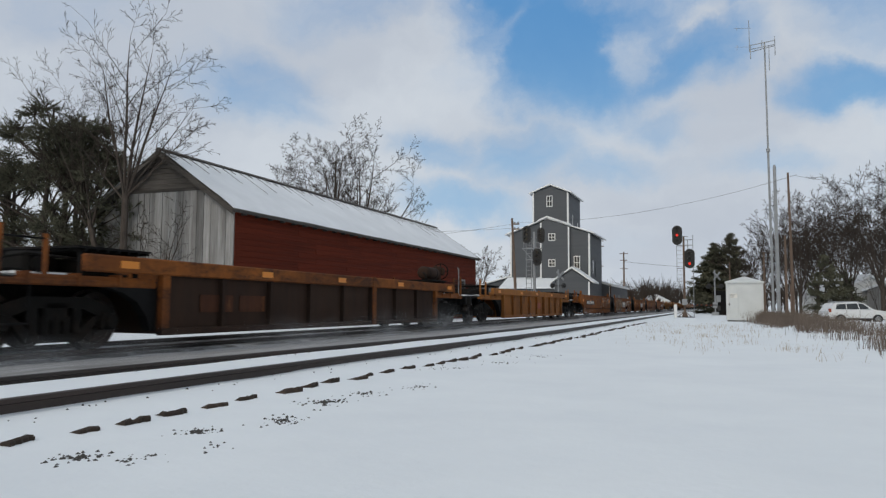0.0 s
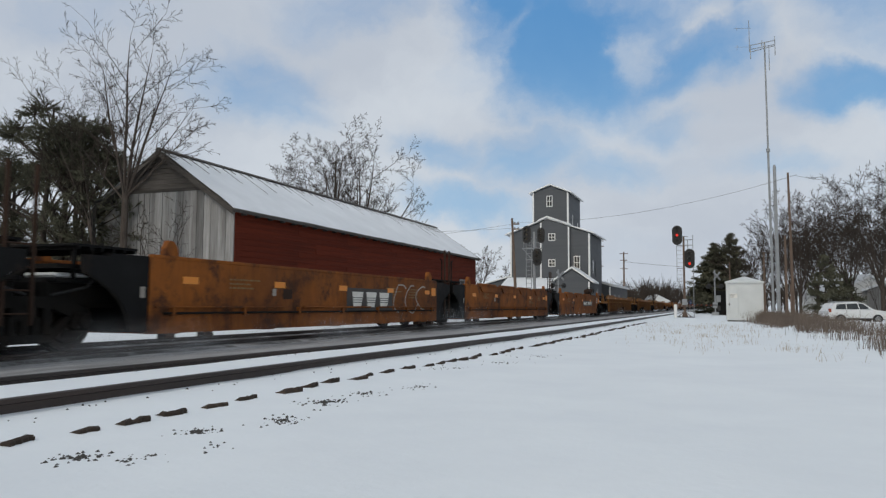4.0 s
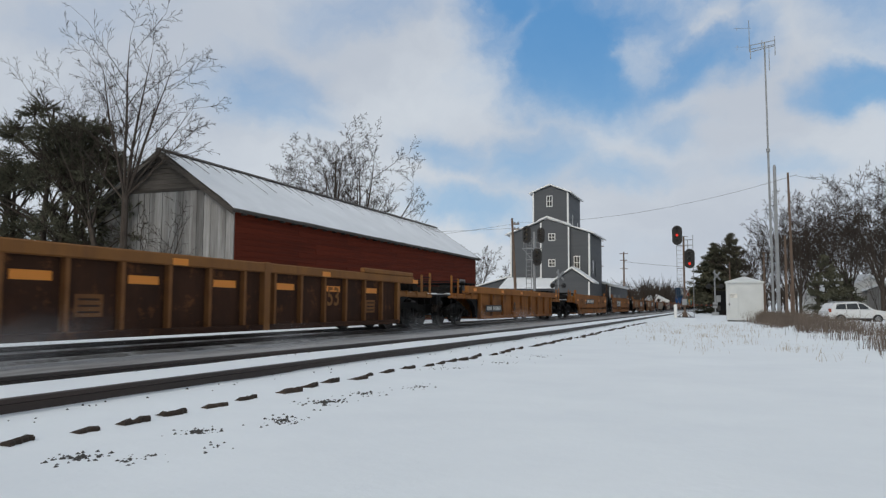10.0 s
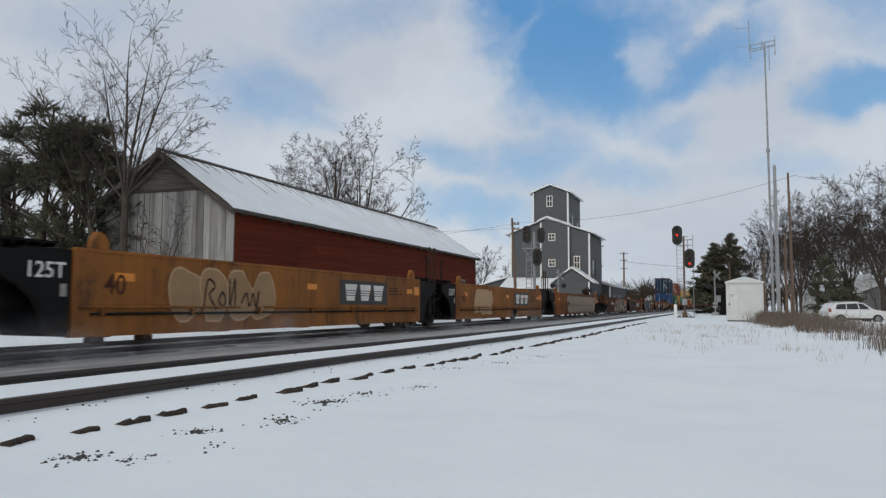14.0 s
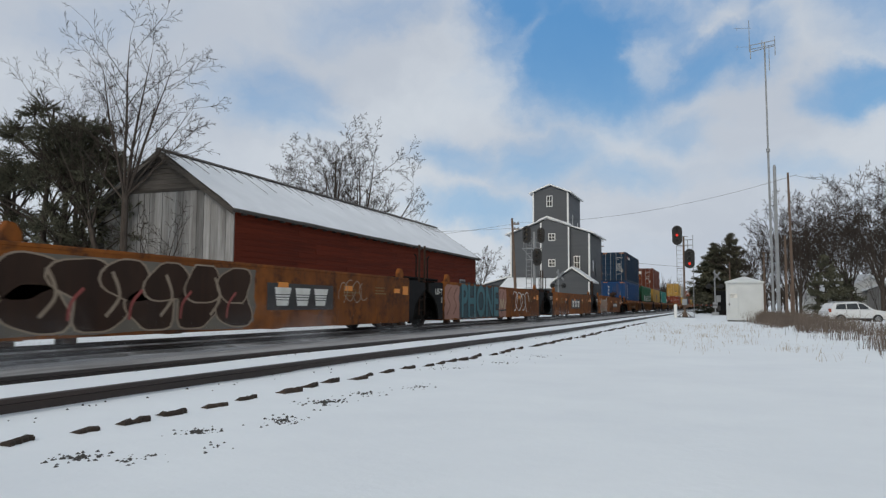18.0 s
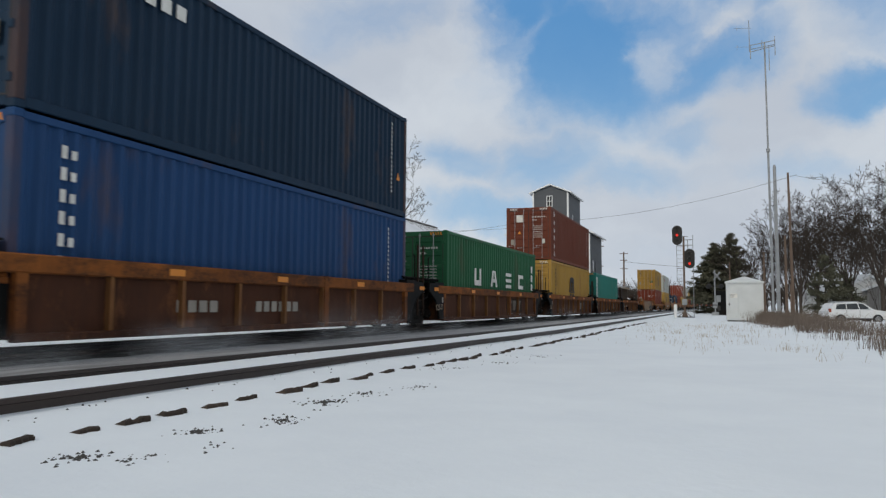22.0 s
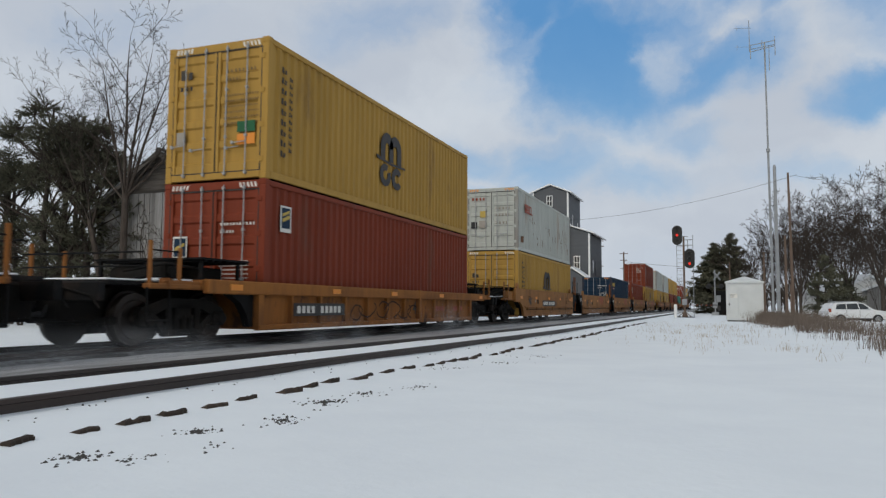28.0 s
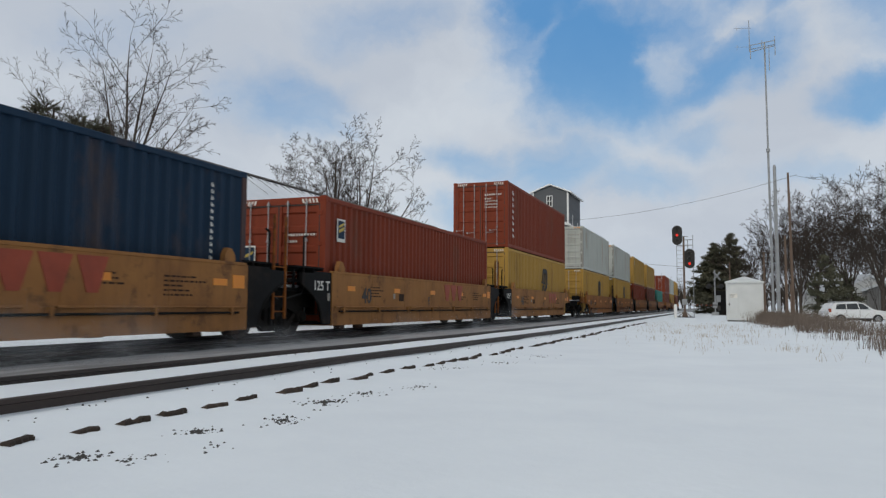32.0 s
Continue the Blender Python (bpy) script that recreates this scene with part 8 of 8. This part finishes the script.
bare_tree(-19.05, 19.4, 11.7, 19, .45, .12, 5, first=.44, twigs=.75, label="tall bare tree with straight rising limbs before the barn",
          limbs=((180, 2, 6.2, 4.8), (0, 6, 5.4, 5.0), (8, 13, 5.4, 4.7), (176, 15, 5.2, 4.9), (-6, 47, 3.6, 4.9), (20, 34, 4.2, 5.0), (170, 38, 3.0, 4.7), (90, 24, 4.2, 4.9), (-90, 22, 3.8, 4.8)))
bare_tree(-20.3, 20.2, 8.6, 23, .5, .09, 5, first=.45, twigs=.7, label="leaning bare tree among the pines", lean=-.3,
          limbs=((180, 26, 4.2, 3.7), (170, 40, 3.0, 3.4), (60, 14, 3.6, 3.6), (-80, 30, 3.0, 3.5)))
bare_tree(-18.9, 20.4, 4.9, 31, .8, .06, 5, stems=3, first=.2, label="slim bare tree before the barn gable", twigs=.8)
bare_tree(-17.9, 20.6, 4.4, 33, .9, .05, 5, stems=2, first=.15, label="slim bare tree before the barn gable", twigs=.8)
bare_tree(-27.6, 24.5, 12.4, 42, .35, .09, 5, twigs=.9)
ragged_pine(-24.0, 20.8, 9.1, 7, 2.5, "ragged dark pine with open lower boughs")
ragged_pine(-22.9, 21.2, 7.7, 9, 1.9, "ragged dark pine with open lower boughs")
ragged_pine(-27.2, 21.5, 7.6, 10, 2.2, "dark green pine behind the others")
for k in range(6):
    bare_tree(-24.5 - 1.7 * k, 20.0 + 1.2 * (k % 3), 4.2 + .5 * (k % 2), 60 + k, .6, .05, 4, stems=2, first=.12, label="low bare scrub tree")
bare_tree(-35.0, 62.0, 19.4, 1, .6, .38, 6, first=.2, twigs=1.0, label="broad bare maple behind the barn")
bare_tree(-33.0, 63.5, 18.2, 16, .5, .36, 6, first=.2, twigs=1.0, label="broad bare maple behind the barn")
bare_tree(-40.8, 62.0, 17.2, 29, .45, .24, 5, first=.2, twigs=.9, label="bare maple behind the barn")
for k, (x, y, h) in enumerate(((-41, 128, 12), (-36.5, 132, 10), (-46, 135, 13), (-33, 140, 9.5))):
    bare_tree(x, y, h, 80 + k, .5, .16, 5, twigs=.7)
# trees to the right
for k, (x, y, h) in enumerate(((3.2, 92, 11.0), (5.4, 98, 11.5), (7.6, 78, 12.6), (9.8, 84, 13.5), (11.6, 76, 13.5), (13.8, 74, 14.6), (15.4, 82, 14), (8.4, 104, 13), (17.4, 74, 14.5), (13.2, 98, 14), (19.5, 84, 15), (2.0, 118, 8.5), (10.4, 112, 13), (14.6, 116, 14), (18.4, 110, 14), (22.0, 104, 15), (6.6, 118, 12), (16.2, 92, 14), (12.4, 88, 12.5), (9.0, 92, 11.5))):
    bare_tree(x, y, h, 100 + k, .45, h * .0115, 5, first=.22, twigs=1.0)
for k in range(26):
    bare_tree(3.6 + .72 * k, 74 + (k * 7 % 17) * 1.4, 3.2 + (k % 4) * .55, 300 + k, .7, .04, 4, stems=2, first=.1, twigs=.8, label="low bare bush among the trees", group="bushes")
pine(1.3, 99, 10.3, 51, 7.6, .04, 2.0, True, 2, "full dark green pine beside the crossing", .3, 5)
pine(8.8, 70, 5.4, 53, 4.2, .03, 1.0, True, 1, "dark spruce behind the weeds", .34)
pine(11.2, 76, 4.2, 54, 3.4, .03, 1.0, True, 1, "low dark spruce among trees", .34)


def far_woods():
    """Grey woods along the horizon, each crown a fan of stems."""
    q = random.Random(3)
    V, F = [], []
    spots = [(q.uniform(-75, -8), q.uniform(250, 420)) for _ in range(150)] + [(q.uniform(-5, 200), q.uniform(190, 330)) for _ in range(170)] + [(q.uniform(-320, -60), q.uniform(190, 330)) for _ in range(170)]
    for x, y in spots:
        if -13 < x < -1.5:
            continue
        h = q.uniform(7, 13) * (1.0 if y < 300 else 1.15)
        base = Vector((x, y, 0))
        for s in range(26):
            a, sp = q.uniform(0, 6.28), q.uniform(.05, .42)
            p0 = base + Vector((0, 0, h * q.uniform(.1, .5)))
            p1 = p0 + Vector((math.cos(a) * sp * h, math.sin(a) * sp * h, h * q.uniform(.25, .55)))
            tube(V, F, p0, p1, .13, .03, 3)
        tube(V, F, base, base + Vector((0, 0, h * .7)), .22, .1, 4)
    me = bpy.data.meshes.new("far_woods")
    me.from_pydata(V, [], F)
    me.materials.append(TWIG)
    tagged(new("far_woods", me), "grey bare woods along the horizon", "woods", kind="stuff")


far_woods()


def weeds():
    q = random.Random(8)

    def stalk(V, F, x, y, h, lean, w):
        a = q.uniform(0, 6.28)
        z = ground_height(x, y) - .02
        p = Vector((x, y, z))
        d = Vector((math.cos(a) * lean, math.sin(a) * lean, 1)).normalized()
        m = p + d * h * .55
        e = m + (d + Vector((math.cos(a), math.sin(a), -.15)) * lean).normalized() * h * .45
        s = Vector((math.cos(a + 1.57), math.sin(a + 1.57), 0)) * w
        o = len(V)
        V.extend([tuple(p - s), tuple(p + s), tuple(m - s * .8), tuple(m + s * .8), tuple(e)])
        F.extend([(o, o + 1, o + 3, o + 2), (o + 2, o + 3, o + 4)])
        return m, e
    V, F = [], []
    for _ in range(13000):
        t = q.random() ** 1.5
        y = 47 - 33 * t + q.gauss(0, 1.0)
        x = 2.0 + 1.15 * t + q.random() ** 1.5 * (3.0 - 1.2 * t) + q.gauss(0, .35)
        dens = noise.noise((x * .8, y * .4, 2))
        if dens < -.2 + .5 * t or y < 12.5 or q.random() < .6 * t:
            continue
        h = q.uniform(.2, .72) * (1 + .5 * dens) * (1 - .35 * t)
        m, e = stalk(V, F, x, y, h, q.uniform(.05, .4), .006)
        for _ in range(3):
            c = m.lerp(e, q.random())
            b = c + Vector((q.gauss(0, .1), q.gauss(0, .1), q.uniform(.02, .18)))
            o = len(V)
            V.extend([tuple(c), tuple(c + Vector((.008, .004, 0))), tuple(b)])
            F.append((o, o + 1, o + 2))
    me = bpy.data.meshes.new("weeds")
    me.from_pydata(V, [], F)
    me.materials.append(WEED)
    tagged(new("dry_weeds", me), "thick band of dry brown weeds standing in snow", "weeds", kind="stuff")
    V, F = [], []
    clumps = [(-1.0, 19.5, 60), (-1.9, 27, 90), (-1.3, 24, 40), (-.3, 22, 40), (.5, 19, 40), (1.4, 15.5, 40), (.1, 31, 120), (-.6, 34, 120), (.6, 27, 90), (-2.4, 33, 90), (1.8, 13.2, 16), (-.2, 15, 24), (.9, 23, 60)]
    for cx, cy, n in clumps:
        for _ in range(n):
            s_ = .25 if n < 50 else .7
            stalk(V, F, cx + q.gauss(0, s_), cy + q.gauss(0, s_ * 2), q.uniform(.06, .22), q.uniform(.1, .6), .004)
    for _ in range(1700):
        y = q.uniform(17, 46)
        x = q.uniform(-3.2, 3.5)
        if noise.noise((x * .5, y * .25, 9)) > .05:
            stalk(V, F, x, y, q.uniform(.04, .12), q.uniform(.2, .9), .004)
    me = bpy.data.meshes.new("dry_grass")
    me.from_pydata(V, [], F)
    me.materials.append(STRAW)
    tagged(new("dry_grass", me), "sparse straw-coloured grass poking through the snow", "grass", kind="stuff")


weeds()


# ---- parked car and houses beyond ----
def suv():
    c = thing("parked_car", "white compact sport utility car parked on snow", "car", pose(9.96, 64.3, -0.33, 0, 0, 16))
    L, H, W = 4.55, 1.62, .91
    side = [(-2.22, .32), (-2.27, .62), (-2.24, .95), (-2.12, 1.02), (-1.85, 1.5), (-1.7, 1.57), (-.2, 1.62), (.35, 1.56), (1.0, 1.12), (1.2, 1.04), (2.05, .93), (2.2, .8), (2.27, .55), (2.22, .34),
            (1.78, .3), (1.72, .5), (1.56, .66), (1.36, .7), (1.16, .66), (1.0, .5), (.94, .3), (-.94, .3), (-1.0, .5), (-1.16, .66), (-1.36, .7), (-1.56, .66), (-1.72, .5), (-1.78, .3)]
    s = Shape()
    n = len(side)
    v = []
    for yy in (-W, W):
        for x, z in side:
            pull = .14 * max(0, (z - 1.0) / .6)
            v.append((x, yy * (1 - pull * 1.0), z))
    s.add(v, [tuple(range(n)), tuple(range(2 * n - 1, n - 1, -1))] + [(i, n + i, n + (i + 1) % n, (i + 1) % n) for i in range(n)])
    part("body", s, CAR_WHITE, c)
    glass = [[(-1.72, 1.08), (-1.62, 1.44), (-.95, 1.5), (-.95, 1.08)], [(-.9, 1.08), (-.9, 1.5), (-.1, 1.53), (.0, 1.08)], [(.06, 1.08), (-.03, 1.53), (.3, 1.5), (.85, 1.12), (.82, 1.08)]]
    for sy in (-1, 1):
        for g in glass:
            vv = [(x, sy * (W * (1 - .14 * max(0, (z - 1.0) / .6)) + .006), z) for x, z in g]
            part("side_window", Shape().add(vv, [tuple(range(len(g)))]), GLASS, c, "dark side window")
    part("windscreen", Shape().add([(.42, -.72, 1.535), (.42, .72, 1.535), (1.0, .8, 1.14), (1.0, -.8, 1.14)], [(0, 1, 2, 3)]), GLASS, c)
    part("sill", Shape().soft(-.95, .95, -W - .015, -W + .02, .26, .4, .01), RUBBER, c)
    part("bumper", Shape().soft(2.1, 2.3, -.8, .8, .28, .5, .03), RUBBER, c)
    part("bumper", Shape().soft(-2.3, -2.1, -.8, .8, .28, .5, .03), RUBBER, c)
    part("door_line", Shape().box(-.93, -.915, -W - .003, -W + .01, .42, 1.05).box(.04, .055, -W - .003, -W + .01, .42, 1.05), RUBBER, c)
    for x in (-.8, .16):
        part("door_handle", Shape().soft(x, x + .2, -W - .03, -W, .9, .94, .008), CAR_WHITE, c)
    part("mirror", Shape().soft(.62, .8, -W - .2, -W, 1.06, 1.22, .03), CAR_WHITE, c)
    part("tail_light", Shape().soft(-2.24, -2.06, -W - .008, -W + .1, .85, 1.12, .01), MARK_RED, c)
    part("headlight", Shape().soft(1.92, 2.19, -W - .006, -W + .14, .72, .86, .01), GALV, c)
    part("roof_rail", Shape().path([(-1.55, -.72, 1.6), (-1.4, -.72, 1.66), (.1, -.72, 1.67), (.25, -.72, 1.6)], .018), GALV, c)
    part("roof_snow", Shape().soft(-1.6, .0, -.62, .62, 1.6, 1.66, .025), ROOF_SNOW, c)
    for x in (-1.36, 1.36):
        for sy in (-1, 1):
            w = part("wheel", Shape().rod((x, sy * (W - .2), .34), (x, sy * (W + .01), .34), .345, n=24), RUBBER, c)
            part("rim", Shape().rod((x, sy * (W - .02), .34), (x, sy * (W + .02), .34), .22, n=16), GALV, w)
            for k in range(5):
                t = k * 1.2566
                part("spoke_gap", Shape().rod((x + .12 * math.cos(t), sy * (W + .0), .34 + .12 * math.sin(t)), (x + .12 * math.cos(t), sy * (W + .024), .34 + .12 * math.sin(t)), .045, n=8), RUBBER, w)


suv()


def house(x, y, w, d, h, rise, wallm, label, turn=0):
    b = thing("house", label, "house", pose(x, y, 0, 0, 0, turn), "houses beyond")
    part("wall", Shape().prism([(-w, 0), (w, 0), (w, h), (0, h + rise), (-w, h)], "y", -d, d), wallm, b)
    o = .4
    sl = rise / w
    part("roof", Shape().prism([(-w - o, h - sl * o), (0, h + rise), (w + o, h - sl * o), (w + o, h - sl * o + .25), (0, h + rise + .25), (-w - o, h - sl * o + .25)], "y", -d - .3, d + .3), ROOF_SNOW, b, "snow-covered roof")
    for q in (-.55, .45):
        wi = part("window", Shape().box(q * w - .5, q * w + .5, -d - .03, -d + .02, 1.0, 2.1), GLASS, b)
        part("frame", Shape().box(q * w - .6, q * w + .6, -d - .02, -d + .01, .9, 2.2), WHITE, wi)
    part("door", Shape().box(-.1 * w, -.1 * w + .95, -d - .04, -d + .02, 0, 2.05), GREY_BOARD, b)


house(13.8, 92, 3.2, 4, 2.6, 1.6, WHITE, "pale house with snowy roof behind the trees", 20)
house(20.0, 88, 5, 4, 2.7, 1.8, GREY_BOARD, "low house with snowy roof behind the trees", -10)
house(-30.5, 215, 5, 7, 2.8, 2.2, RED_BOARD, "low red house with snowy roof beyond the elevator", 25)
house(-20.5, 262, 4, 6, 2.8, 2.0, WHITE, "distant pale house with snowy roof", 15)
house(-88, 92, 5, 6, 3, 2.4, WHITE, "pale house with snowy roof behind pines", 30)
cab = thing("control_cabinet", "dark green crossing control cabinet", "cabinet", (.45, 83.5, 0))
part("body", Shape().soft(-.75, .75, -.6, .6, -.05, 2.6, .03), END_BLACK, cab)
part("door", Shape().soft(-.65, .65, -.66, -.6, .2, 2.4, .02), END_BLACK, cab)
part("label_plate", Shape().box(-.5, -.05, -.67, -.655, 1.4, 2.1), GALV, cab)


# ---- snow dust that the train whirls up ----
def dust_material():
    m = bpy.data.materials.new("snow_dust")
    m.use_nodes = True
    n, l = m.node_tree.nodes, m.node_tree.links
    b = n["Principled BSDF"]
    b.inputs["Base Color"].default_value, b.inputs["Roughness"].default_value = (0.80, 0.82, 0.85, 1), 1.0
    b.inputs["Specular IOR Level"].default_value = 0.0
    uv = n.new("ShaderNodeUVMap")
    sep = n.new("ShaderNodeSeparateXYZ")
    l.new(uv.outputs[0], sep.inputs[0])
    tc = n.new("ShaderNodeTexCoord")
    oi = n.new("ShaderNodeObjectInfo")
    sh = n.new("ShaderNodeVectorMath")
    sh.operation = "MULTIPLY_ADD"
    sh.inputs[1].default_value = (1, .35, 1.2)
    l.new(tc.outputs["Object"], sh.inputs[0])
    k = n.new("ShaderNodeMath")
    k.operation = "MULTIPLY"
    k.inputs[1].default_value = 40
    l.new(oi.outputs["Random"], k.inputs[0])
    l.new(k.outputs[0], sh.inputs[2])
    t = n.new("ShaderNodeTexNoise")
    t.inputs["Scale"].default_value, t.inputs["Detail"].default_value, t.inputs["Roughness"].default_value = 1.6, 5, .6
    l.new(sh.outputs[0], t.inputs["Vector"])

    def rng(s, a, b_, c, d):
        r = n.new("ShaderNodeMapRange")
        r.interpolation_type = "SMOOTHSTEP"
        for i, v in enumerate((a, b_, c, d)):
            r.inputs[i + 1].default_value = v
        l.new(s, r.inputs[0])
        return r.outputs[0]

    def mul(a, b_):
        x = n.new("ShaderNodeMath")
        x.operation = "MULTIPLY"
        for i, v in enumerate((a, b_)):
            if isinstance(v, float):
                x.inputs[i].default_value = v
            else:
                l.new(v, x.inputs[i])
        return x.outputs[0]
    al = mul(rng(sep.outputs[1], 0.0, 1.0, 1.0, 0.0), rng(t.outputs["Fac"], .32, .72, 0.0, 1.0))
    al = mul(al, mul(rng(sep.outputs[0], 0.0, .3, 0.0, 1.0), rng(sep.outputs[0], .7, 1.0, 1.0, 0.0)))
    l.new(mul(al, 0.11), b.inputs["Alpha"])
    return m


DUST_MAT = dust_material()
DUST = []


def dust_mesh(seed, ln, h):
    """A low veil: three upright sheets set askew, thin at their rims."""
    q = random.Random(seed)
    v, f, uv = [], [], []
    for k in range(3):
        a = radians(q.uniform(8, 26)) * (1 if k % 2 else -1)
        cx, cy = q.uniform(-.25, .25), q.uniform(-.8, .8)
        nu, nv = 8, 4
        o = len(v)
        for j in range(nv + 1):
            for i in range(nu + 1):
                s = (i / nu - .5) * ln
                bend = .25 * math.sin(i * 1.3 + k)
                v.append((cx + s * math.sin(a) * .5 + bend * j / nv, cy + s * math.cos(a), h * j / nv * (1 + .2 * math.sin(i * 2.1 + k))))
                uv.append((i / nu, j / nv))
        for j in range(nv):
            for i in range(nu):
                p = o + j * (nu + 1) + i
                f.append((p, p + 1, p + nu + 2, p + nu + 1))
    me = bpy.data.meshes.new("snow_dust")
    me.from_pydata(v, [], f)
    lay = me.uv_layers.new(name="UVMap")
    for lp in me.loops:
        lay.data[lp.index].uv = uv[lp.vertex_index]
    me.polygons.foreach_set("use_smooth", [True] * len(f))
    me.materials.append(DUST_MAT)
    return me


DUST_MESHES = [dust_mesh(s, 6.5, .5 + .15 * s) for s in range(4)]
q = random.Random(5)
s0, k = -20.0, 0
while s0 < 720:
    ob = new("snow_dust", DUST_MESHES[k % 4])
    tagged(ob, "thin veil of powder snow whirled up beside the wheels", "snow dust", "snow dust along the train")
    DUST.append((ob, s0, XC + q.uniform(1.45, 2.2), 0.03))
    s0 += q.uniform(4.0, 7.5)
    k += 1


# ---- movement ----
def motions():
    times = [0.0] + [1.0 * k for k in range(1, 33)]
    for ob, s0 in MOVERS:
        z = ZT + LEVELS.get(ob, 0.0)
        walk(ob, [(t, pose(XC, s0 - travelled(t), z)) for t in times])
    for ob, s0, x, z in DUST:
        walk(ob, [(t, pose(x, s0 - travelled(t), z)) for t in times])
    # wheels roll
    steps = [k / 30 for k in range(961)]
    turns = [Matrix.Rotation((travelled(t) - travelled(0)) / 0.43, 4, "X") for t in steps]
    for way in (-1, 1):
        alike = [ob for ob in SPIN if ob.location.y * way > 0]
        lead, base = alike[0], Matrix.Translation(alike[0].location)
        walk(lead, [(t, base @ r) for t, r in zip(steps, turns)])
        for ob in alike[1:]:
            ob.rotation_mode = "QUATERNION"
            ob.animation_data_create()
            ob.animation_data.action = lead.animation_data.action
            ob.animation_data.action_slot = lead.animation_data.action_slot
    # the clouds drift slowly to the right and sink a little
    right = Vector((math.cos(YAW), math.sin(YAW), 0))
    rows = []
    for t in (0.0, 8.0, 16.0, 24.0, 32.0):
        k = (t - 16.0) / 16.0
        rows.append((t, Matrix.Translation(EYE) @ Matrix.Rotation(radians(-0.5 * k), 4, right) @ Matrix.Rotation(radians(-1.35 * k), 4, "Z")))
    walk(SKY, rows)


motions()
